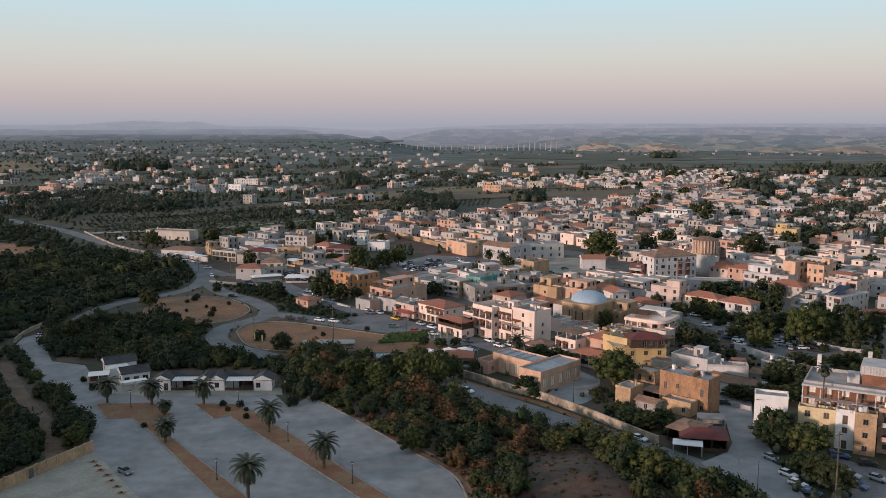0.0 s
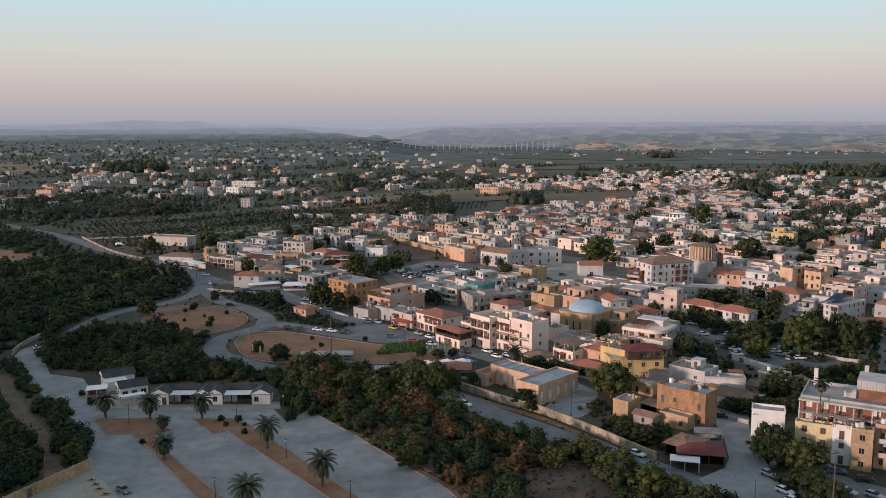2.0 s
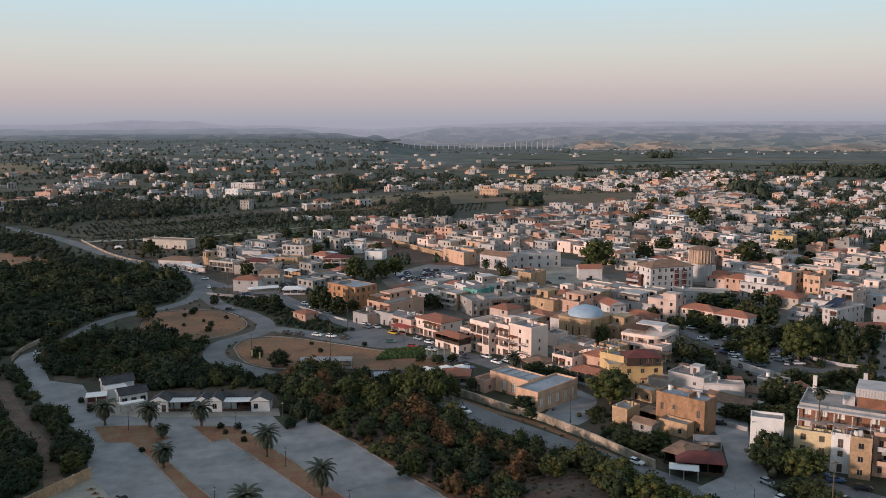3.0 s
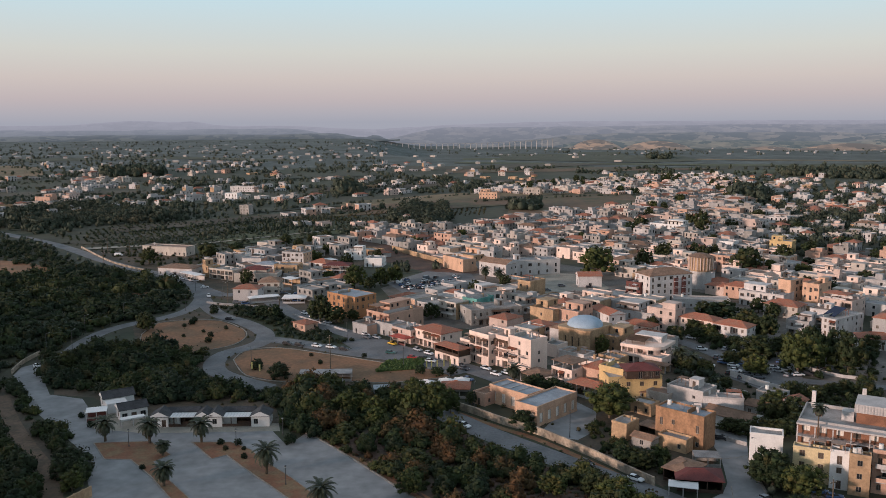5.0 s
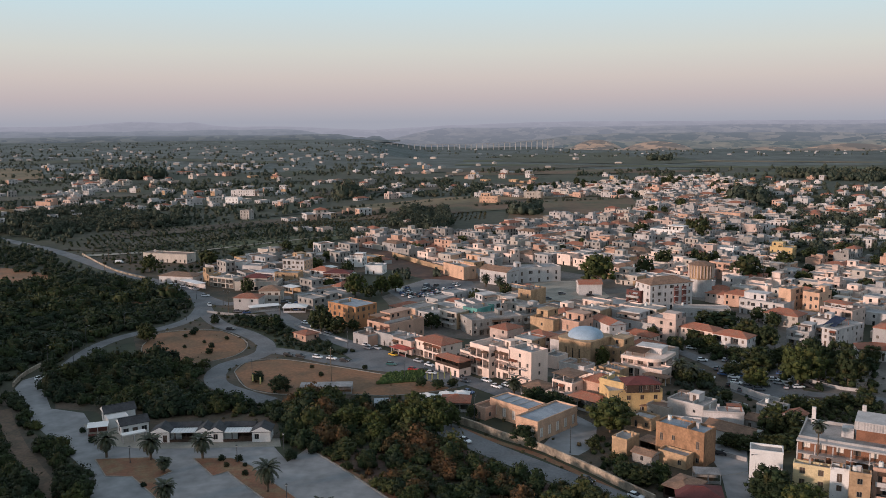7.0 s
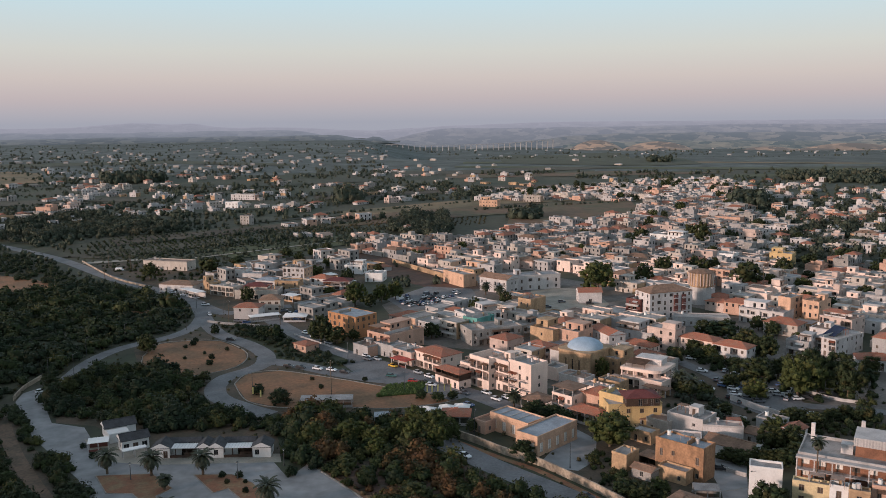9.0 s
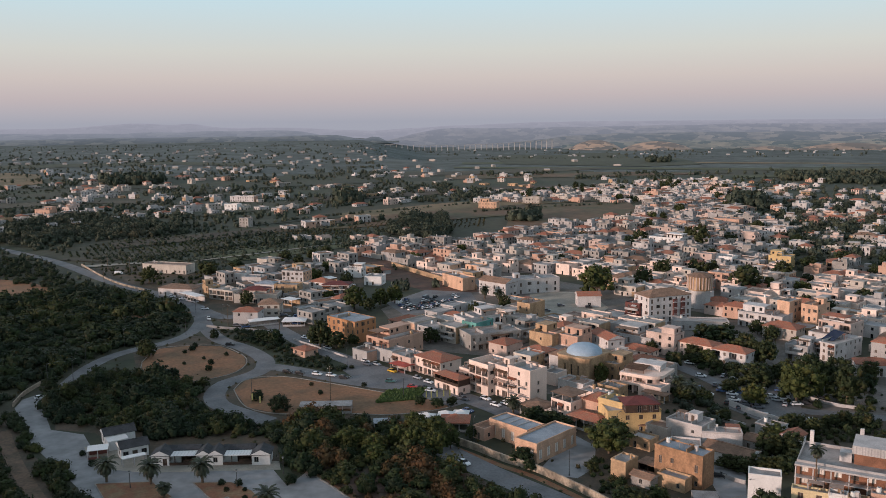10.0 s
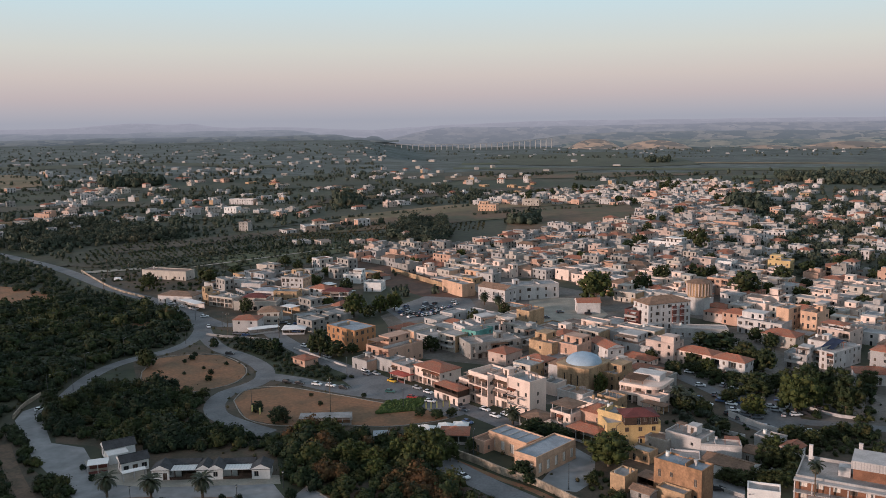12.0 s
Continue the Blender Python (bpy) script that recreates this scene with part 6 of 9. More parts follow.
house(253.4, 755.5, -40.0, 22.6, 12, 7.0, "salmon", "flat", label="salmon-lit house in the town", seed=324, n=2, blank=0.6)
house(165.9, 502.9, -40.0, 12.5, 11, 9.5, "salmon", "flat", label="salmon apartment house with balconies", seed=325, n=3, plan=("W.W", "LWL", "LWL"))


def church(x, y, turn, w, d, h):
    """A tan stone church block with a shallow blue dome."""
    ob = thing("church", x, y, turn, "tan stone church with a pale blue dome", "church")
    FOOT.append((x, y, turn, w, d))
    bm = bmesh.new()
    c = 1.3
    e = [(-w / 2 + c, -d / 2), (w / 2 - c, -d / 2), (w / 2, -d / 2 + c), (w / 2, d / 2 - c), (w / 2 - c, d / 2), (-w / 2 + c, d / 2), (-w / 2, d / 2 - c), (-w / 2, -d / 2 + c)]
    for i in range(8):
        a, b = Vector((*e[i], 0)), Vector((*e[(i + 1) % 8], 0))
        L = (b - a).length
        m = Matrix.Translation(a) @ Matrix.Rotation(math.atan2(b.y - a.y, b.x - a.x), 4, "Z")
        hs = [(L * k / 4 - 0.35, L * k / 4 + 0.35, 2.0, h - 2.5) for k in (1, 2, 3)] if L > 5 else []
        facade(bm, m, L, h, hs, recess=0.35)
    put("wall", bm, [WALLS["tan"], M_ROOM_DARK], ob)
    bm = bmesh.new()
    lo = [bm.verts.new((px * 1.03, py * 1.03, h + 0.004)) for px, py in e]
    hi = [bm.verts.new((px * 1.03, py * 1.03, h + 0.7)) for px, py in e]
    for i in range(8):
        bm.faces.new((lo[i], lo[(i + 1) % 8], hi[(i + 1) % 8], hi[i]))
    bm.faces.new(hi)
    bm.faces.new(lo[::-1])
    put("cornice", bm, WALLS["tan"], ob)
    bm = bmesh.new()
    R, H, n, k = min(w, d) * 0.47, 3.7, 32, 9
    rings = []
    for j in range(k):
        t = j / k * math.pi / 2
        rings.append([bm.verts.new((R * math.cos(t) * math.cos(2 * math.pi * i / n), R * math.cos(t) * math.sin(2 * math.pi * i / n), h + 0.7 + H * math.sin(t))) for i in range(n)])
    top = bm.verts.new((0, 0, h + 0.7 + H))
    for j in range(k - 1):
        for i in range(n):
            bm.faces.new((rings[j][i], rings[j][(i + 1) % n], rings[j + 1][(i + 1) % n], rings[j + 1][i]))
    for i in range(n):
        bm.faces.new((rings[-1][i], rings[-1][(i + 1) % n], top))
    put("dome", bm, M_DOME, ob, "pale blue shallow dome", smooth=True)


church(57.6, 336.8, -44.0, 15.0, 17.5, 9.0)


def water_tower(x, y):
    """An octagonal stone tower: shaft, ribbed drum, cap."""
    ob = thing("water_tower", x, y, 12, "octagonal tan stone tower with a ribbed drum", "tower")
    FOOT.append((x, y, 0, 12, 12))
    put("shaft", cyl(bmesh.new(), 0, 0, 0, 9.6, 5.9, 5.7, 8), WALLS["pale"], ob)
    put("cornice", cyl(bmesh.new(), 0, 0, 9.6, 10.2, 6.5, 6.8, 8), WALLS["tan"], ob)
    put("drum", cyl(bmesh.new(), 0, 0, 10.2, 17.0, 6.6, 6.6, 8), WALLS["tan"], ob)
    for i in range(24):
        a = 2 * math.pi * i / 24
        r = 6.45
        put("rib", cyl(bmesh.new(), r * math.cos(a), r * math.sin(a), 10.3, 16.9, 0.32, 0.32, 5), WALLS["pink"], ob)
    put("cap", cyl(bmesh.new(), 0, 0, 17.0, 18.6, 7.2, 2.4, 8), M_TILE_B, ob, "shallow brown tiled cap")


water_tower(138.7, 455.6)


# ---- plants ----
def cube_ball(k):
    """A ball of quads only: the six faces of a cube, k by k, drawn onto a sphere."""
    v, f, seen = [], [], {}
    def vert(p):
        key = tuple(round(c, 4) for c in p)
        if key not in seen:
            seen[key] = len(v)
            v.append(Vector(p).normalized())
        return seen[key]
    for ax in range(3):
        for s in (-1, 1):
            for i in range(k):
                for j in range(k):
                    q = []
                    for a, b in ((0, 0), (1, 0), (1, 1), (0, 1)):
                        p = [0, 0, 0]
                        p[ax], p[(ax + 1) % 3], p[(ax + 2) % 3] = s, 2 * (i + a) / k - 1, 2 * (j + b) / k - 1
                        q.append(vert(p))
                    f.append(q if s > 0 else q[::-1])
    return np.array([list(p) for p in v]), np.array(f)


def foliage(lobes, cards, leaf, k, seed):
    """Vertices and quads of a crown: lumpy cores with leaf cards standing off them."""
    rng = np.random.RandomState(seed)
    bv, bf = cube_ball(k)
    V, F, n = [], [], 0
    for cx, cy, cz, rx, rz in lobes:
        d = np.array([1 + 0.30 * noise.noise(Vector(p) * 1.7 + Vector((seed, cx, cz))) + 0.16 * noise.noise(Vector(p) * 4.1 + Vector((cz, seed, 0))) for p in bv])
        V.append(bv * d[:, None] * (0.74 if k == 1 else 0.7) * np.array([rx, rx, rz]) + np.array([cx, cy, cz]))
        F.append(bf + n)
        n += len(bv)
        m = max(4, int(cards * rx * rx / sum(q[3] ** 2 for q in lobes)))
        dirs = rng.normal(size=(m, 3))
        dirs /= np.linalg.norm(dirs, axis=1)[:, None]
        dirs[:, 2] = np.where(dirs[:, 2] < -0.5, -dirs[:, 2], dirs[:, 2])
        rad = rng.uniform(0.62, 1.1, m) * np.array([1 + 0.30 * noise.noise(Vector(p) * 1.7 + Vector((seed, cx, cz))) for p in dirs])
        c = dirs * rad[:, None] * np.array([rx, rx, rz]) + np.array([cx, cy, cz])
        nrm = dirs + rng.normal(size=(m, 3)) * 0.42
        a = np.cross(nrm, rng.normal(size=(m, 3)))
        a /= np.linalg.norm(a, axis=1)[:, None] + 1e-6
        b = np.cross(nrm, a)
        b /= np.linalg.norm(b, axis=1)[:, None] + 1e-6
        s = leaf * rng.uniform(0.5, 1.25, m)[:, None]
        V.append(np.stack([c - a * s, c - b * s * 0.8, c + a * s, c + b * s * 0.8], axis=1).reshape(-1, 3))
        F.append(np.arange(4 * m).reshape(m, 4) + n)
        n += 4 * m
    return np.concatenate(V), np.concatenate(F)


def quads(name, V, F, material, parent=None):
    me = bpy.data.meshes.new(name)
    me.vertices.add(len(V))
    me.vertices.foreach_set("co", V.astype(np.float32).ravel())
    me.loops.add(F.size)
    me.loops.foreach_set("vertex_index", F.astype(np.int32).ravel())
    me.polygons.add(len(F))
    me.polygons.foreach_set("loop_start", np.arange(0, F.size, 4, dtype=np.int32))
    me.materials.append(material)
    me.update(calc_edges=True)
    me.validate()
    ob = new(name, me)
    ob.parent = parent
    return ob


def scattered(name, spots, shapes, material, label, seed=1):
    """Many plants in one mesh; spots: x, y, size, height factor."""
    rng = random.Random(seed)
    V, F, n = [], [], 0
    for x, y, s, hz in spots:
        v, f = shapes[rng.randrange(len(shapes))]
        a = rng.uniform(0, 6.283)
        ca, sa = math.cos(a) * s, math.sin(a) * s
        V.append(np.stack([v[:, 0] * ca - v[:, 1] * sa + x, v[:, 0] * sa + v[:, 1] * ca + y, v[:, 2] * s * hz + ground_z(x, y) - 0.1], axis=1))
        F.append(f + n)
        n += len(v)
    if V:
        tagged(quads(name, np.concatenate(V), np.concatenate(F), material), label, "shrubs", kind="stuff")


def mixed(name, spots, shapes, tints, label, seed=1):
    """Plants of several tints, bunched; tints: material, word for it, share."""
    rng = random.Random(seed)
    sets = [[] for _ in tints]
    for q in spots:
        u = noise.noise((q[0] * 0.09, q[1] * 0.09, seed * 1.7)) * 0.75 + 0.5 + rng.uniform(-0.3, 0.3)
        u, acc, i = min(max(u, 0), 0.999), 0, 0
        for i, tn in enumerate(tints):
            acc += tn[2]
            if u < acc:
                break
        sets[i].append(q)
    for i, tn in enumerate(tints):
        scattered(name, sets[i], shapes, tn[0], tn[1] + " " + label, seed + i)


def on_road(x, y, pad=1.0):
    return any((x - a) ** 2 + (y - b) ** 2 < (r + pad) ** 2 for a, b, r in ROADS)


def on_house(x, y, pad=1.0):
    for hx, hy, t, w, d in FOOT:
        if abs(x - hx) + abs(y - hy) < 60:
            c, s = math.cos(radians(t)), math.sin(radians(t))
            u, v = (x - hx) * c + (y - hy) * s, -(x - hx) * s + (y - hy) * c
            if abs(u) < w / 2 + pad and abs(v) < d / 2 + pad:
                return True
    return False


def spread(poly, gap, seed, keep=1.0, avoid=(), size=(1.0, 2.0), pad=1.5, tall=(0.8, 1.2)):
    """Jittered spots inside a polygon, off roads and houses."""
    rng = random.Random(seed)
    xs, ys = [p[0] for p in poly], [p[1] for p in poly]
    out = []
    y = min(ys)
    while y < max(ys):
        x = min(xs)
        while x < max(xs):
            px, py = x + rng.uniform(-0.5, 0.5) * gap, y + rng.uniform(-0.5, 0.5) * gap
            x += gap
            if rng.random() > keep or not inside(px, py, poly) or any(inside(px, py, a) for a in avoid):
                continue
            s = (size[0] + (size[1] - size[0]) * rng.random() ** 1.7) * (0.75 + 0.6 * max(0, noise.noise((px * 0.06, py * 0.06, 2)) + 0.4))
            if on_road(px, py, s * 0.8 + pad - 1.0) or on_house(px, py, s * 0.6):
                continue
            out.append((px, py, s, rng.uniform(*tall)))
        y += gap
    return out


B_NEAR = [foliage([(0, 0, 0.60, 0.92, 0.74), (0.55, 0.25, 0.48, 0.58, 0.56), (-0.5, 0.32, 0.52, 0.56, 0.62), (0.05, -0.58, 0.42, 0.52, 0.5), (0.3, 0.6, 0.5, 0.42, 0.45), (-0.6, -0.35, 0.4, 0.42, 0.42), (0.1, 0.1, 1.05, 0.45, 0.42)], 225, 0.115, 1, s) for s in range(7)]
B_MID = [foliage([(0, 0, 0.6, 0.95, 0.78), (0.55, 0.2, 0.5, 0.58, 0.58), (-0.5, -0.3, 0.45, 0.55, 0.5), (0.1, 0.45, 0.75, 0.45, 0.45)], 105, 0.155, 1, s + 20) for s in range(6)]
B_FAR = [foliage([(0, 0, 0.6, 1.05, 0.9)], 14, 0.36, 2, s + 40) for s in range(5)]

MOUND = [(20.2, 197.4), (27.5, 201.7), (35.5, 202.8), (37.2, 181.5), (39.2, 170.5), (39.2, 160.2), (13.4, 160.9), (16.2, 176.5)]
V_ONE = [(-53.5, 281.8), (-49.3, 290.5), (-27.9, 290.5), (-15.7, 279.1), (1.1, 263.5), (2.7, 250.5), (13.8, 237.8), (25.1, 224.4), (37.6, 208.5), (48.5, 194.9), (57.9, 186.4), (66.9, 174.3), (67.9, 154.8), (9.2, 154.6), (6.4, 174.3), (2.8, 189.0), (-8.9, 204.9), (-20.0, 221.3), (-34.6, 240.3), (-41.4, 242.4), (-47.0, 250.5)]
V_LEFT = [(-287.6, 500.7), (-256.1, 496.8), (-221.1, 506.7), (-175.7, 500.7), (-134.2, 458.9), (-121.0, 424.5), (-122.7, 408.9), (-141.0, 391.8), (-154.1, 366.7), (-152.5, 335.4), (-159.2, 335.4), (-159.2, 312.8), (-164.7, 281.8)]
V_MID = [(-143.5, 319.7), (-143.0, 342.3), (-124.2, 350.5), (-106.4, 330.7), (-90.1, 328.8), (-83.3, 307.8), (-60.0, 286.1), (-53.5, 281.8), (-47.8, 250.5), (-54.6, 271.7), (-95.6, 273.7), (-116.9, 284.7), (-131.7, 286.8), (-141.0, 302.9)]
V_CORNER = [(-164.7, 281.8), (-155.2, 296.6), (-149.5, 295.0), (-129.7, 263.5), (-115.1, 246.7), (-101.5, 230.9), (-89.2, 208.3), (-96.2, 195.4), (-99.0, 185.1), (-103.1, 172.2)]
V_UP = [(-372.4, 651.8), (-306.5, 629.8), (-263.9, 584.6), (-221.3, 531.8), (-197.5, 514.8), (-179.0, 500.7), (-221.1, 506.7), (-282.8, 550.0), (-305.1, 531.8)]
mixed("scrub", spread(V_ONE, 2.9, 1, keep=0.82, avoid=(MOUND,), size=(0.9, 4.0), tall=(0.7, 1.3)), B_NEAR, ((M_RUST, "rust-brown", 0.34), (M_BUSH, "deep green", 0.28), (M_OLIVE, "olive-yellow", 0.24), (M_BUSH_D, "dark green", 0.14)), "dense scrub bushes on a slope", 1)
patch("bare_mound", MOUND, M_MOUND, 0.06, "bare reddish-brown earth mound", step=3)
mixed("scrub", spread(MOUND, 1.9, 9, keep=0.75, size=(0.25, 1.0), tall=(0.5, 0.9)), B_MID, ((M_DEAD, "dry rust-brown", 0.6), (M_WEED, "dusty olive", 0.4)), "low bushes on a bare mound", 9)
mixed("thicket", spread(V_LEFT, 4.1, 2, keep=0.86, size=(1.5, 5.0), tall=(0.6, 1.2)), B_MID, ((M_BUSH_D, "dark green", 0.55), (M_BUSH, "deep green", 0.35), (M_OLIVE, "olive-green", 0.10)), "evergreen thicket bushes", 2)
scattered("thicket", spread(V_UP, 5.0, 3, keep=0.8, size=(1.8, 3.2)), B_MID, M_BUSH_D, "dark evergreen bushes by the country road", 3)
mixed("thicket", spread(V_MID, 3.2, 4, keep=0.88, size=(1.1, 4.4)), B_NEAR, ((M_BUSH_D, "dark green", 0.42), (M_BUSH, "deep green", 0.40), (M_OLIVE, "olive-green", 0.18)), "bushes inside the road's bend", 4)
mixed("thicket", spread(V_CORNER, 3.1, 5, keep=0.9, size=(1.2, 3.6), pad=1.0), B_NEAR, ((M_BUSH_D, "dark green", 0.45), (M_BUSH, "deep green", 0.40), (M_OLIVE, "olive-green", 0.15)), "bushes beside the earth track", 5)


def limb(bm, a, b, r0, r1, n=6):
    a, b = Vector(a), Vector(b)
    q = (b - a).to_track_quat("Z", "Y").to_matrix().to_4x4()
    lo = [bm.verts.new(a + q @ Vector((r0 * math.cos(6.283 * i / n), r0 * math.sin(6.283 * i / n), 0))) for i in range(n)]
    hi = [bm.verts.new(b + q @ Vector((r1 * math.cos(6.283 * i / n), r1 * math.sin(6.283 * i / n), 0))) for i in range(n)]
    for i in range(n):
        bm.faces.new((lo[i], lo[(i + 1) % n], hi[(i + 1) % n], hi[i]))


def again(ob, m):
    """A copy at m, whose own scale replaces that of the first one."""
    return copy_thing(ob, m @ Matrix.Diagonal([1 / c for c in ob.scale] + [1]))


TREES = {}


def tree(x, y, h, w, kind="dark"):
    """A broad tree: tapered trunk with limbs, and a many-lobed crown. w: the crown's width."""
    if on_house(x, y, 0.4):
        return None
    style = {"dark": (M_TREE, "dark green broad-crowned tree"), "warm": (M_TREE_W, "broad yellowing olive-green tree"), 
             "round": (M_BUSH_D, "rounded dark evergreen shrub tree")}[kind]
    m = pose(x, y, ground_z(x, y), 0, 0, (x * 37 + y * 11) % 360) @ Matrix.Diagonal((w / 10, w / 10, h / 10, 1))
    near = x * x + y * y < 370 ** 2
    key = (kind, int(abs(x * 3 + y)) % 3, near)
    if key in TREES:
        return again(TREES[key], m)
    rng = random.Random(len(TREES) + 3)
    ob = thing("tree", x, y, 0, style[1], "tree", "trees")
    bm = bmesh.new()
    base = 1.0 if kind == "round" else 1.9
    limb(bm, (0, 0, -0.2), (0.1, 0, base + 1.8), 0.30, 0.2, 8)
    low = 1.6 if kind == "round" else 0.45
    lobes = [(0, 0, 4.8 - low, 3.7, 3.5)]
    for i in range(38):
        u = 1 - 1.72 * (i + 0.5) / 38
        a, r = i * 2.4 + rng.uniform(-0.3, 0.3), math.sqrt(1 - u * u)
        k = rng.uniform(0.72, 1.18)
        lobes.append((3.5 * k * r * math.cos(a), 3.5 * k * r * math.sin(a), 4.6 - low + 3.8 * k * u, rng.uniform(0.8, 1.6), rng.uniform(0.75, 1.4)))
        if i % 6 == 0:
            limb(bm, (0.1, 0, base), lobes[-1][:3], 0.2, 0.07)
    put("trunk", bm, M_BARK, ob)
    v, f = foliage(lobes, 2000 if near else 520, 0.222 if near else 0.42, 1, len(TREES) + 60)
    quads("crown", v, f, style[0], ob)
    ob.matrix_basis = m
    TREES[key] = ob
    return ob


tree(51.7, 255.1, 13, 16, "warm")
tree(89.7, 487.3, 21, 23, "warm")
tree(119.1, 500.7, 16, 12, "dark")
tree(174.4, 487.3, 19, 21, "dark")
tree(168.5, 506.7, 8, 8, "dark")
tree(193.0, 635.9, 22, 16, "dark")
tree(192.0, 661.8, 17, 12, "dark")
tree(151.7, 651.8, 15, 14, "dark")
tree(127.5, 300.5, 17, 17, "warm")
tree(135.6, 302.9, 13, 12, "warm")
tree(144.4, 298.1, 17, 15, "dark")
tree(120.5, 319.7, 11, 15, "dark")
tree(129.3, 323.3, 9, 10, "dark")
tree(126.7, 381.9, 10, 22, "dark")
tree(121.7, 390.6, 8, 12, "dark")
tree(111.9, 298.9, 9, 11, "warm")
tree(99.0, 250.5, 9, 10, "dark")
tree(105.1, 250.5, 9, 9, "dark")
tree(-53.9, 384.3, 14, 13, "dark")
tree(-46.5, 381.9, 9, 11, "dark")
tree(-39.4, 386.8, 6, 7, "dark")
tree(-45.6, 458.9, 15, 14, "warm")
tree(-31.9, 465.7, 12, 11, "warm")
tree(-24.6, 472.7, 12, 11, "warm")
tree(-37.2, 455.6, 8, 8, "dark")
tree(-147.5, 550.0, 13, 16, "dark")
tree(-180.9, 536.3, 12, 14, "dark")
tree(-128.8, 372.4, 9, 9, "dark")
tree(-106.6, 338.4, 6, 7, "round")
tree(-67.2, 311.1, 5, 6, "round")
tree(-56.8, 298.9, 8, 9, "round")
tree(-76.0, 390.6, 8, 9, "dark")
tree(-82.4, 397.0, 6, 8, "dark")
tree(-106.3, 402.2, 6, 5, "round")
tree(-111.1, 386.8, 3, 3, "round")
tree(-95.4, 350.5, 3, 3.5, "round")
tree(-111.0, 381.9, 3, 4, "round")
tree(82.6, 206.4, 10, 12, "dark")
tree(86.9, 197.9, 9.5, 12, "warm")
tree(84.6, 200.8, 7, 8, "dark")
tree(-96.4, 213.2, 8, 9, "round")
tree(-90.7, 204.5, 6, 7, "warm")
tree(24.3, 247.8, 6, 8, "dark")
tree(26.3, 242.4, 4, 5, "dark")
tree(52.1, 216.5, 6, 10, "dark")
tree(48.5, 219.9, 6, 8, "dark")
tree(58.3, 220.8, 5, 7, "warm")
tree(32.5, 284.7, 6, 8, "dark")
tree(37.7, 280.5, 6, 8, "dark")
tree(40.9, 276.3, 5, 7, "dark")
tree(44.1, 241.9, 4, 5, "dark")
tree(-42.3, 235.8, 4, 4.5, "round")
tree(92.1, 244.0, 7, 9, "dark")
tree(89.1, 302.9, 7, 8, "dark")
tree(94.4, 300.5, 6, 8, "dark")
tree(107.5, 312.8, 6, 8, "dark")
tree(95.4, 345.3, 8, 9, "dark")
tree(91.4, 366.7, 7, 7, "dark")
tree(106.1, 350.5, 6, 9, "dark")
tree(111.0, 340.3, 6, 9, "dark")
tree(117.3, 335.4, 6, 9, "dark")
tree(83.6, 183.9, 7, 9, "dark")
tree(84.9, 178.5, 7, 9, "dark")
tree(81.3, 187.7, 6, 8, "dark")
tree(-8.1, 275.0, 8, 10, "warm")
tree(-1.6, 271.7, 8, 10, "warm")
tree(-45.0, 281.8, 8, 9, "warm")
tree(-38.5, 281.8, 7, 9, "warm")
tree(-28.8, 262.2, 8, 10, "warm")
tree(-19.2, 250.5, 6, 8, "warm")
tree(-7.4, 200.7, 7, 8, "warm")
tree(26.9, 197.3, 6, 8, "warm")
tree(40.6, 188.9, 8, 11, "warm")
tree(44.9, 179.8, 8, 11, "warm")
tree(37.1, 197.9, 7, 9, "dark")
tree(50.8, 178.7, 7, 10, "warm")
tree(55.5, 174.1, 7, 10, "warm")
tree(-116.0, 245.1, 5, 7, "round")
tree(129.3, 350.5, 8, 9, "dark")
tree(148.8, 326.1, 8, 10, "dark")
tree(158.6, 312.8, 8, 9, "dark")
tree(95.3, 265.3, 6, 7, "dark")


PALMS = {}


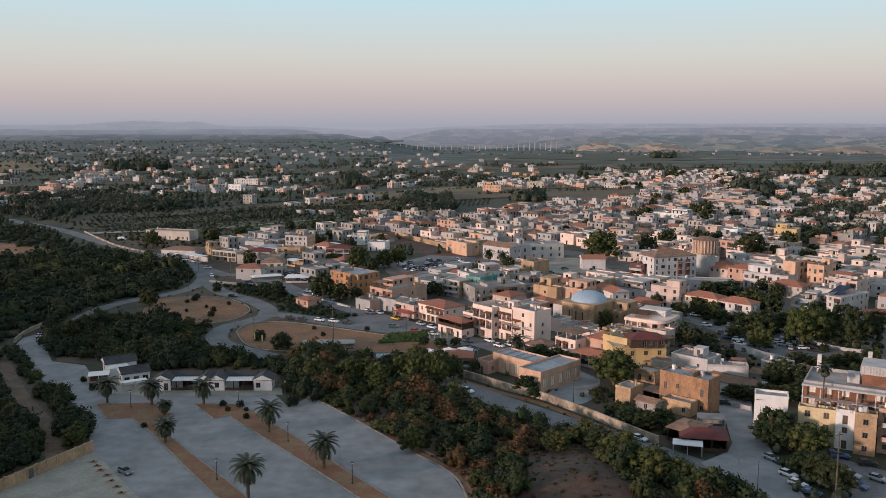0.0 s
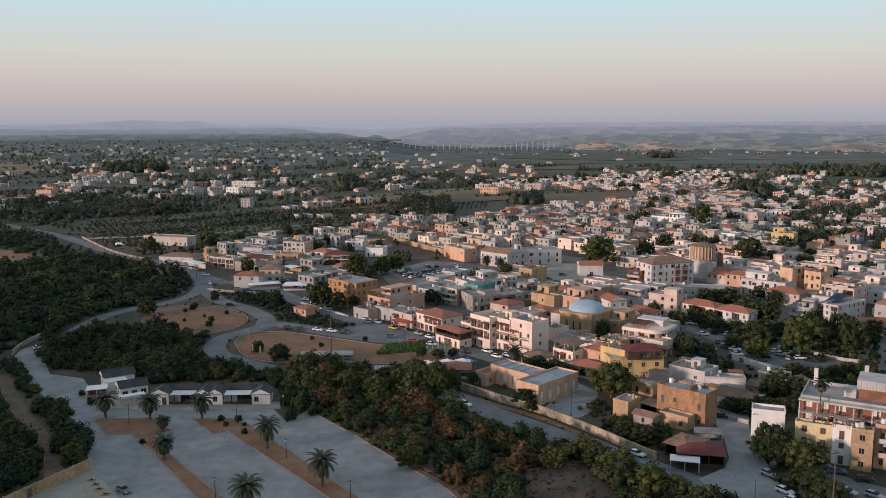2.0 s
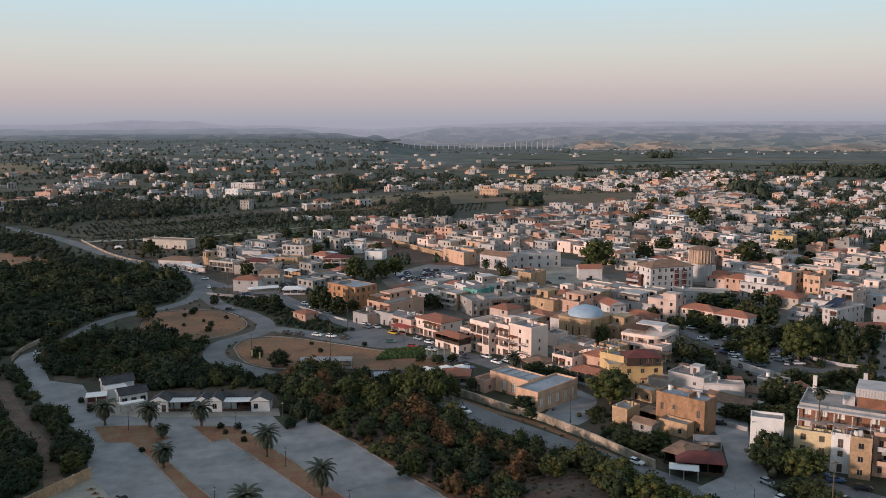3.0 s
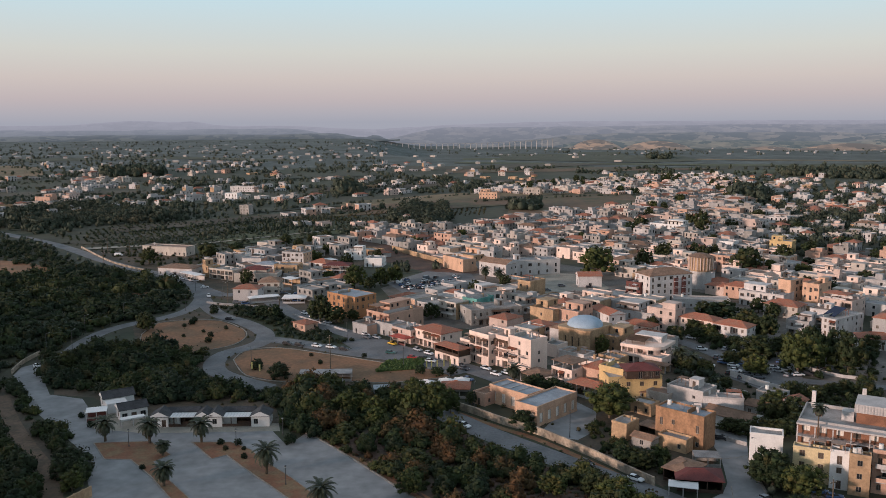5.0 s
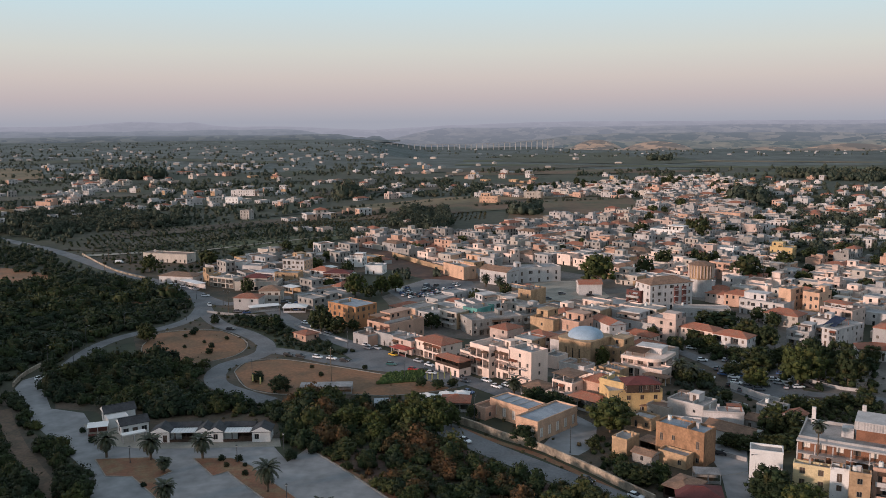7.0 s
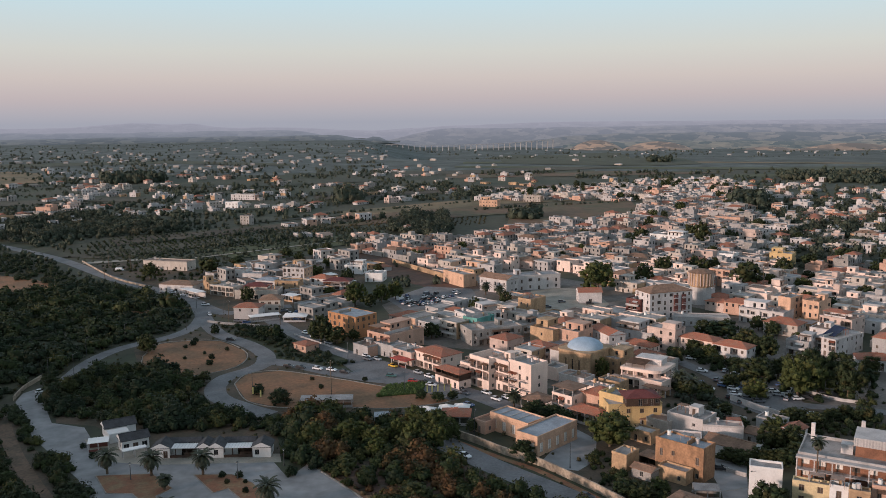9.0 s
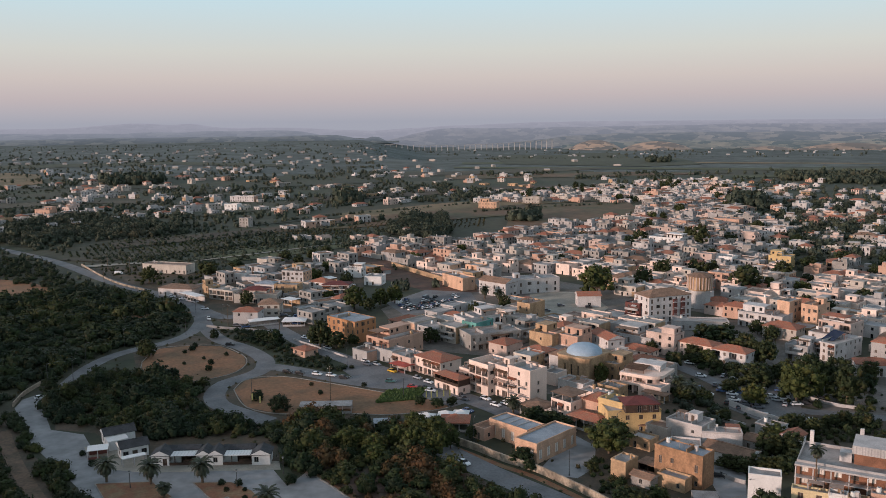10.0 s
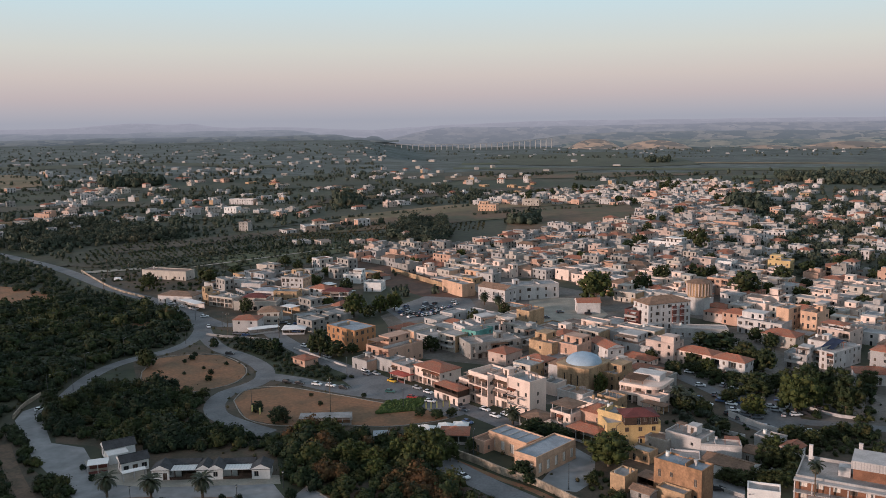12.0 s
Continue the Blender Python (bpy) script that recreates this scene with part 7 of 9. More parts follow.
def palm(x, y, h, crown=4.1, slim=False):
    """A date palm: ringed trunk, arching fronds with leaflets, a skirt of dead ones."""
    crown = min(crown, h * 0.5)
    key = (round(h), slim)
    m = pose(x, y, ground_z(x, y), 0, 0, (x * 53) % 360)
    if key in PALMS:
        return copy_thing(PALMS[key], m)
    ob = thing("palm_tree", x, y, 0, "tall slender palm with a small crown" if slim else "stocky date palm with a full crown of fronds", "palm tree", "palms")
    bm = bmesh.new()
    top = h - crown * 0.55
    r = 0.16 if slim else 0.34
    z = -0.15
    while z < top:
        cyl(bm, 0, 0, z, min(z + 0.42, top), r, r * 1.18, 8)
        z += 0.42
    put("trunk", bm, M_BARK, ob)
    rng = random.Random(int(h * 10))
    V, F = [], []
    for k in range(26 if slim else 54):
        a = k * 2.39996
        up = 1.25 - 2.1 * (k / (26 if slim else 54)) + rng.uniform(-0.12, 0.12)
        L = crown * rng.uniform(0.9, 1.12)
        pts, p, e = [], Vector((0, 0, top)), up
        for s in range(8):
            pts.append(p.copy())
            p = p + Vector((math.cos(a) * math.cos(e), math.sin(a) * math.cos(e), math.sin(e))) * (L / 7)
            e -= 0.21
        side = Vector((-math.sin(a), math.cos(a), 0))
        for s in range(7):
            for q in range(3):
                for sg in (-1, 1):
                    c = pts[s].lerp(pts[s + 1], q / 3)
                    d = (pts[s + 1] - pts[s]).normalized()
                    wl = (0.36 if slim else 0.46) * math.sin(math.pi * (s + 0.6 + q / 3) / 8.2) + 0.12
                    tip = c + side * sg * wl + d * 0.35 + Vector((0, 0, -0.16))
                    n0 = len(V)
                    V += [c - d * 0.10, c + d * 0.12, tip + d * 0.08, tip - d * 0.03]
                    F.append((n0, n0 + 1, n0 + 2, n0 + 3))
    quads("crown", np.array([list(q) for q in V]), np.array(F), M_PALM, ob)
    bm = bmesh.new()
    for k in range(14):
        a = k * 0.449
        limb(bm, (0.2 * math.cos(a), 0.2 * math.sin(a), top), (1.0 * math.cos(a), 1.0 * math.sin(a), top - 1.5 - 0.3 * (k % 3)), 0.14, 0.05, 4)
    put("dead_fronds", bm, M_TILE_B, ob, "hanging brown dead fronds")
    PALMS[key] = ob
    return ob


for x, y, h in ((-95.3, 238.3, 7.6), (-82.0, 236.3, 7.6), (-67.5, 236.8, 8.2), (-75.4, 227.1, 4.4), (-68.8, 206.8, 6.4), (-44.6, 214.0, 8.6), (-27.3, 190.3, 9.4), (-40.6, 172.2, 10.2),
                (90.5, 302.9, 8.0), (88.8, 312.8, 7.0), (25.6, 292.8, 6.0), (25.7, 481.7, 8.0), (33.0, 472.7, 8.0), (-152.3, 510.7, 7.0)):
    palm(x, y, h)
palm(95.7, 211.5, 19.0, 2.2, True)
for x, y, s in ((-61.7, 235.3, 1.0), (-56.8, 234.8, 1.1), (-59.3, 230.9, 0.8), (-52.8, 224.8, 0.9), (-54.2, 230.9, 0.7), (-77.9, 217.8, 0.8), (-29.1, 326.1, 1.0), (-44.8, 317.1, 1.0), (-49.7, 327.9, 0.8),
                (-101.8, 366.7, 0.8), (-112.9, 377.1, 0.9), (-93.5, 372.4, 1.0), (-110.4, 258.6, 1.0), (-104.0, 250.5, 1.2), (-108.1, 359.0, 0.8), (-96.7, 359.0, 1.3)):
    tree(x, y, s * 2.3, s * 2.5, "round")


# ---- street furniture ----
def street_lamp(x, y, h, arm=True):
    key = ("lamp", round(h), arm)
    m = pose(x, y, ground_z(x, y), 0, 0, (x * 7) % 360)
    if key in PALMS:
        return copy_thing(PALMS[key], m)
    ob = thing("street_lamp", x, y, 0, "dark steel street lamp" if arm else "dark car park lamp with a white globe", "street lamp", "street lamps")
    put("base", cyl(bmesh.new(), 0, 0, 0, 0.6, 0.2, 0.16), M_DKMETAL, ob)
    put("pole", cyl(bmesh.new(), 0, 0, 0.6, h, 0.12, 0.08), M_DKMETAL, ob)
    bm = bmesh.new()
    if arm:
        limb(bm, (0, 0, h - 0.1), (1.4, 0, h + 0.3), 0.06, 0.05)
        put("arm", bm, M_METAL, ob)
        put("lamp_head", box(bmesh.new(), 1.2, -0.14, h + 0.22, 1.9, 0.14, h + 0.36), M_METAL, ob)
    else:
        cyl(bm, 0, 0, h, h + 0.35, 0.14, 0.34)
        put("globe", bm, M_LAMPGLASS, ob, "white globe")
        put("hood", cyl(bmesh.new(), 0, 0, h + 0.36, h + 0.6, 0.38, 0.1), M_DKMETAL, ob)
    PALMS[key] = ob
    return ob


for x, y in [(-87.0, 233.8), (-50.1, 183.6), (-38.5, 207.2), (-19.9, 181.7), (-57.0, 233.8), (-45.6, 242.9)]:
    street_lamp(x, y, 4.6, False)
for x, y in [(-154.8, 334.5), (-146.8, 339.3), (-152.2, 365.6), (-144.0, 389.3), (-121.6, 408.9), (-129.7, 455.6), (-38.2, 350.5), (-13.3, 311.1), (-111.3, 439.5), (67.7, 238.8), (82.0, 216.5), (66.5, 174.9), (37.1, 238.8), (56.8, 268.5), (10.8, 265.3), (-69.6, 312.8)]:
    street_lamp(x, y, 8.0)


def pole(x, y, h, label="brown wooden utility pole"):
    ob = thing("utility_pole", x, y, 20, label, "pole")
    put("post", cyl(bmesh.new(), 0, 0, 0, h, 0.18, 0.12), M_BARK, ob)
    put("crossarm", box(bmesh.new(), -0.9, -0.07, h - 0.8, 0.9, 0.07, h - 0.62), M_BARK, ob)
    for k in (-0.8, 0, 0.8):
        put("insulator", cyl(bmesh.new(), k, 0, h - 0.62 if k else h, h - 0.4 if k else h + 0.2, 0.06, n=6), M_LAMPGLASS, ob)


for x, y, h in ((-39.9, 308.6, 13.0), (82.5, 173.6, 15.0), (-224.8, 584.6, 12.0), (-203.6, 566.8, 11.0), (-105.1, 424.5, 11.0), (-78.3, 417.3, 10.0), (178.3, 472.7, 16.0), (-207.4, 531.8, 9.0), (281.2, 883.8, 20.0), (-68.0, 1006.4, 18.0)):
    pole(x, y, h)
for x, y in [(-68.7, 307.8), (-65.2, 304.5), (-5.1, 307.8), (-3.3, 307.8), (-1.2, 308.6), (1.2, 309.4), (3.5, 309.4)]:
    fl = thing("banner_flag", x, y, 30, "pale yellow feather flag on a thin pole", "flag", "feather flags")
    put("pole", cyl(bmesh.new(), 0, 0, 0, 3.6, 0.04, 0.03, 6), M_METAL, fl)
    put("cloth", box(bmesh.new(), 0.04, -0.02, 1.0, 0.6, 0.02, 3.5), mat("flag_cloth", (0.75, 0.62, 0.25), bump=0) if "flag_cloth" not in bpy.data.materials else bpy.data.materials["flag_cloth"], fl)
for x, y in [(-81.8, 194.4), (-80.0, 192.0), (-78.1, 189.3), (-75.5, 186.4), (-73.4, 183.3), (-71.0, 180.2), (-68.9, 177.0)]:
    tree(x, y, 0.5, 0.9, "round")
crop = []
rng = random.Random(5)
for i in range(9):
    for k in range(34):
        a, b = Vector((-22.9, 306.1)), Vector((-8.0, 309.4))
        c = Vector((-19.9, 318.0))
        p = a.lerp(b, k / 33) + (c - a) * (i / 8)
        crop.append((p.x, p.y, rng.uniform(0.45, 0.7), 1.6))
scattered("vegetable_plot", crop, B_FAR, M_CROP, "rows of bright green vegetables", 4)

CARS = {}


def car(x, y, turn, colour, van=False):
    """A parked car: bodywork, glasshouse, wheels with tyre and rim, lamps."""
    m = pose(x, y, ground_z(x, y) + 0.12, 0, 0, turn)
    if (colour, van) in CARS:
        return copy_thing(CARS[(colour, van)], m)
    ob = thing("van" if van else "car", x, y, turn, f"parked {colour} {'van' if van else 'hatchback car'} on the asphalt", "van" if van else "car", "parked cars")
    L, W, H = (2.6, 0.95, 2.1) if van else (2.1, 0.86, 1.46)
    prof = [(-L, 0.35), (-L, 0.85), (-L * 0.96, 1.0), (L * 0.42, 0.98), (L * 0.93, 0.78), (L, 0.62), (L, 0.32)] if not van else [(-L, 0.35), (-L, H - 0.1), (-L * 0.97, H), (L * 0.5, H), (L * 0.8, 1.1), (L, 0.95), (L, 0.32)]
    def hull(pts, w0, w1, z0, z1):
        bm = bmesh.new()
        a = [bm.verts.new((px, -(w0 + (w1 - w0) * (pz - z0) / (z1 - z0)), pz)) for px, pz in pts]
        b = [bm.verts.new((px, w0 + (w1 - w0) * (pz - z0) / (z1 - z0), pz)) for px, pz in pts]
        bm.faces.new(a)
        bm.faces.new(b[::-1])
        for i in range(len(pts)):
            j = (i + 1) % len(pts)
            bm.faces.new((a[i], b[i], b[j], a[j]))
        bmesh.ops.recalc_face_normals(bm, faces=bm.faces)
        bmesh.ops.bevel(bm, geom=bm.edges[:], offset=0.06, segments=1, affect="EDGES")
        return bm
    put("body", hull(prof, W, W * 0.96, 0.3, H), M_PAINT[colour], ob)
    if van:
        cab = [(L * 0.5, 1.15), (L * 0.46, H - 0.15), (L * 0.52, H - 0.12), (L * 0.80, 1.15)]
        put("windscreen", hull(cab, W * 0.97, W * 0.94, 1.1, H), M_GLASS, ob)
    else:
        cab = [(-L * 0.93, 0.98), (-L * 0.78, H - 0.06), (L * 0.02, H - 0.04), (L * 0.45, 0.97)]
        put("glazing", hull(cab, W * 0.94, W * 0.74, 0.97, H), M_GLASS, ob)
        put("roof", hull([(-L * 0.74, H - 0.1), (-L * 0.70, H), (-L * 0.06, H + 0.01), (L * 0.02, H - 0.1)], W * 0.78, W * 0.70, H - 0.1, H), M_PAINT[colour], ob)
    for sx in (-0.6, 0.62):
        for sy in (-1, 1):
            wb = bmesh.new()
            limb(wb, (L * sx, sy * (W - 0.2), 0.31), (L * sx, sy * (W + 0.02), 0.31), 0.31, 0.31, 12)
            bmesh.ops.holes_fill(wb, edges=wb.edges[:], sides=0)
            wh = put("wheel", wb, M_TYRE, ob)
            rb = bmesh.new()
            limb(rb, (L * sx, sy * W, 0.31), (L * sx, sy * (W + 0.035), 0.31), 0.19, 0.17, 8)
            bmesh.ops.holes_fill(rb, edges=rb.edges[:], sides=0)
            put("rim", rb, M_METAL, wh)
    for sy in (-1, 1):
        put("headlight", box(bmesh.new(), L - 0.1, sy * W * 0.7 - 0.16, 0.6, L + 0.01, sy * W * 0.7 + 0.16, 0.74), M_LAMPGLASS, ob)
        put("tail_light", box(bmesh.new(), -L - 0.01, sy * W * 0.75 - 0.12, 0.7, -L + 0.08, sy * W * 0.75 + 0.12, 0.92), M_AWNR, ob)
    CARS[(colour, van)] = ob
    return ob


car(-71.9, 187.7, -40, "grey")
car(-149.1, 315.4, 25, "white")
car(-95.8, 389.3, -10, "black")
car(-61.9, 345.3, -22, "black")
car(-56.6, 343.3, -22, "black")
car(-49.4, 341.3, -24, "white")
car(-43.5, 339.3, -24, "white")
car(-38.0, 336.4, -24, "black")
car(-19.1, 330.7, -16, "green")
car(-10.3, 323.3, -20, "red")
car(-6.2, 321.5, -22, "black")
car(-3.4, 318.0, -22, "white")
car(-30.4, 354.7, -44, "grey")
car(-26.4, 354.7, -44, "silver")
car(-8.7, 334.5, -44, "silver")
car(-4.2, 328.8, -44, "white")
car(16.8, 307.8, -44, "white")
car(20.0, 300.5, -44, "white")
car(10.0, 295.0, -44, "blue")
car(-19.2, 344.3, -44, "yellow")
car(-58.1, 391.8, -44, "white")
car(-63.1, 399.6, -44, "white")
car(38.6, 218.6, -44, "black")
car(49.1, 208.1, -44, "white")
car(7.3, 247.8, -50, "white")
car(79.6, 236.3, -20, "black")
car(77.3, 195.4, -62, "silver")
car(77.4, 185.8, -55, "white")
car(77.4, 180.5, -50, "white")
car(78.5, 176.1, -45, "blue")
car(91.7, 199.7, -10, "blue")
car(94.0, 196.8, -10, "blue")
car(98.2, 192.3, -10, "black")
car(91.3, 185.4, -50, "silver")
car(96.3, 183.3, -50, "silver")
car(90.0, 179.6, -50, "blue")
car(110.3, 319.7, -30, "grey")
car(110.7, 311.1, -30, "blue")
car(121.2, 306.1, -10, "white")
car(124.4, 303.7, -10, "white")
car(126.4, 297.3, 5, "white")
car(106.3, 302.9, -30, "white")
car(113.6, 309.4, -30, "black")
car(111.9, 295.0, -10, "grey")
car(103.0, 332.6, -20, "white")
car(-118.6, 439.5, -70, "white")
car(-145.5, 487.3, -15, "white")
car(-137.0, 479.9, -15, "silver")
car(-126.7, 462.3, 10, "white")
car(-154.2, 494.9, -15, "white")
car(65.5, 460.6, 5, "grey")
car(56.5, 449.1, -5, "grey")
car(79.8, 455.6, 0, "black")
car(98.2, 249.4, -10, "white")
car(124.9, 280.5, 0, "white")
car(133.1, 281.8, 0, "grey")
car(-211.0, 566.8, 0, "white", True)
rng = random.Random(12)
lot = [(-26.3, 476.3), (-7.9, 498.7), (16.5, 492.9), (18.3, 479.9), (-1.2, 460.6), (-18.5, 452.3)]
for i in range(5):
    for k in range(8):
        a, b = Vector(lot[0]).lerp(Vector(lot[5]), i / 4.2), Vector(lot[2]).lerp(Vector(lot[4]), i / 4.2)
        p = a.lerp(b, (k + 0.5) / 8)
        if rng.random() < 0.72:
            car(p.x, p.y, 60 + rng.uniform(-6, 6), rng.choice(("white", "silver", "black", "blue", "grey", "white")), rng.random() < 0.15)
for p in [(-81.1, 445.8), (-76.5, 439.5), (-73.6, 442.7), (-70.7, 449.1), (-76.4, 430.4), (-71.6, 427.4), (-67.0, 430.4), (-100.6, 424.5), (-95.7, 421.6)]:
    car(p[0], p[1], rng.uniform(-20, 20), rng.choice(("white", "silver", "blue", "grey")))

# ---- the rest of the town ----
T_U, T_V = Vector((math.cos(radians(-44)), math.sin(radians(-44)))), Vector((math.sin(radians(44)), math.cos(radians(44))))
T_MAIN = [(-59.5, 629.7), (-37.4, 680.3), (-11.1, 671.5), (39.9, 675.3), (59.4, 719.7), (88.0, 742.9), (131.6, 771.2), (181.3, 802.1), (211.6, 893.3), (259.0, 955.0), (296.8, 965.7), (309.3, 859.2), (265.4, 715.6), (231.1, 638.9), (214.9, 524.9), (189.8, 473.9), (152.9, 423.9), (124.6, 454.9), (104.3, 472.1), (99.1, 500.1), (78.5, 553.9), (42.2, 555.2), (26.5, 531.8), (5.5, 532.6), (-33.2, 600.8)]
T_EAST = [(214.9, 524.9), (254.7, 559.8), (295.1, 551.9), (240.2, 425.1), (189.7, 350.1), (159.7, 367.2), (165.8, 412.2), (189.8, 473.9)]
T_BAND = [(140.1, 972.2), (45.6, 985.2), (90.1, 1095.9), (167.4, 1163.6), (277.4, 1215.0), (290.8, 1272.5), (410.5, 1311.9), (412.2, 1148.7), (348.4, 969.3), (305.9, 995.6), (220.9, 964.1)]
T_GARDEN = [(351.5, 969.0), (397.6, 950.7), (468.9, 910.3), (305.3, 557.8), (257.5, 566.2), (219.7, 532.4), (237.2, 644.2), (268.6, 715.5)]
CLEAR = [[(-145.9, 725.2), (-160.2, 825.2), (-109.5, 945.6), (14.2, 994.7), (132.8, 985.7), (224.3, 978.7), (213.0, 929.0), (165.2, 932.5), (121.3, 838.5), (44.0, 823.0), (-42.1, 828.1), (-138.5, 824.0)],
         [(44.3, 952.3), (137.2, 951.4), (207.3, 932.1), (209.3, 893.5), (182.7, 820.4), (135.1, 791.9), (90.2, 761.8), (59.0, 744.6), (25.8, 769.6)]]
T_LOW = [(-11.1, 431.9), (20.0, 458.9), (47.2, 458.9), (46.5, 424.5), (91.6, 439.5), (113.8, 424.5), (90.4, 330.7), (65.5, 321.5), (45.0, 312.8), (33.4, 321.5), (28.2, 366.7), (11.5, 378.3), (-11.2, 384.3), (-25.9, 417.3)]
T_WEST = [(-146.2, 506.7), (-148.8, 554.7), (-137.4, 592.6), (-105.8, 612.1), (-74.7, 620.8), (-47.1, 579.4), (-34.2, 554.7), (-45.9, 521.1), (-48.6, 464.0), (-60.0, 424.5), (-72.7, 417.3), (-96.4, 424.5), (-110.5, 436.5), (-132.5, 465.7)]
COLS = ["white"] * 4 + ["rose"] * 4 + ["cream"] * 4 + ["pale"] * 3 + ["pink"] * 4 + ["tan"] * 2 + ["peach"] * 2 + ["salmon", "grey", "grey"]
POOL = {}


def stock(x, y, turn, near, rng):
    """A town house out of a stock of types; the first of a type is built, the others are copies."""
    k = rng.randrange(30 if near else 26)
    key = (near, k)
    m = pose(x, y, ground_z(x, y) - 0.2, 0, 0, turn) @ Matrix.Diagonal((rng.uniform(0.9, 1.12), rng.uniform(0.9, 1.08), rng.uniform(0.82, 1.08), 1))
    if key in POOL:
        return again(POOL[key], m)
    r2 = random.Random(k * 7 + near)
    w, d, n = r2.uniform(9, 14.5), r2.uniform(8, 11), r2.choice((1, 2, 2, 2, 3)) if near else r2.choice((1, 1, 2, 2, 2))
    tile = r2.random() < 0.24
    col = r2.choice(COLS)
    ob = house(x, y, turn, w, d, n * 3.0, col, "hip" if tile and r2.random() < 0.6 else ("gable" if tile else "flat"), n=n, seed=k + 200,
               label=f"{col} rendered {('one', 'two', 'three', 'four')[n - 1]}-storey town house with a {'tiled' if tile else 'flat terrace'} roof",
               hut=r2.random() < 0.35, setback=r2.choice((0, 0, 0, 0.45)), loggia=r2.choice((0, 0, 0.4)), parts=near, balconies=(r2.choice((0, 0, 1, 2)) if near else 0), group="town houses", track=False,
               roofmat=r2.choice((M_TILE, M_TILE_B)) if tile else None, blank=0.25, ww=1.1, wh=1.5, name="town_house")
    ob.matrix_basis = m
    POOL[key] = ob
    return ob


FARV = {}


def villa(x, y, turn, rng, low=False):
    k = rng.randrange(16) + (50 if low else 0)
    m = pose(x, y, ground_z(x, y) - 0.3, 0, 0, turn) @ Matrix.Diagonal((rng.uniform(0.8, 1.2), rng.uniform(0.8, 1.2), rng.uniform(0.85, 1.15), 1))
    if k in FARV:
        return again(FARV[k], m)
    r2 = random.Random(k + 900)
    n = r2.choice((1, 1, 1, 2))
    tile = r2.random() < (0.13 if low else 0.22)
    col = r2.choice(["white", "white", "cream", "pale", "pale", "grey", "tan"] if low else ["white"] * 2 + ["cream", "cream", "pale", "pale", "pale", "pink", "salmon", "tan", "grey"])
    ob = house(x, y, turn, r2.uniform(8, 17 if low else 14), r2.uniform(7, 10), n * 2.9 + 0.2 * low, col, "hip" if tile else "flat", n=n, seed=k + 400, parts=False, track=False,
               label=f"{col} low yard house with a {'tiled' if tile else 'flat'} roof" if low else f"{col} country villa with a {'tiled' if tile else 'flat'} roof among trees", group="country villas", hut=r2.random() < (0.15 if low else 0.4), name="villa", category="villa", ww=1.3, wh=1.6, blank=0.2, roofmat=None if tile else r2.choice((M_ROOF_W, M_ROOF_W, M_ROOF, M_TILE_B)), setback=r2.choice((0, 0, 0.5)) if low else 0)
    ob.matrix_basis = m
    FARV[k] = ob
    return ob


def fill_town(poly, seed, near_limit, row=9.6, alley=4.0, skip=0.12, limit=400):
    rng = random.Random(seed)
    us = [Vector(p).dot(T_U) for p in poly]
    vs = [Vector(p).dot(T_V) for p in poly]
    v, j = min(vs), 0
    spots = []
    while v < max(vs):
        u = min(us) + rng.uniform(0, 6)
        while u < max(us):
            w = rng.uniform(8.5, 15)
            p = T_U * (u + w / 2) + T_V * (v + rng.uniform(-1.5, 1.5))
            u += w + (rng.uniform(3, 8) if rng.random() < 0.16 else 0.2)
            if not inside(p.x, p.y, poly) or on_road(p.x, p.y, 6) or on_house(p.x, p.y, 3.4):
                continue
            if rng.random() < skip:
                if rng.random() < 0.5:
                    tree(p.x, p.y, rng.uniform(6, 12), rng.uniform(7, 12), rng.choice(("dark", "dark", "warm")))
                continue
            spots.append((p.x, p.y, -44 + rng.choice((0, 180, 0, 90)) + rng.uniform(-2, 2)))
        j += 1
        v += row + (alley if j % 2 == 0 else 0)
    return [(x, y, t, y < near_limit) for x, y, t in spots]


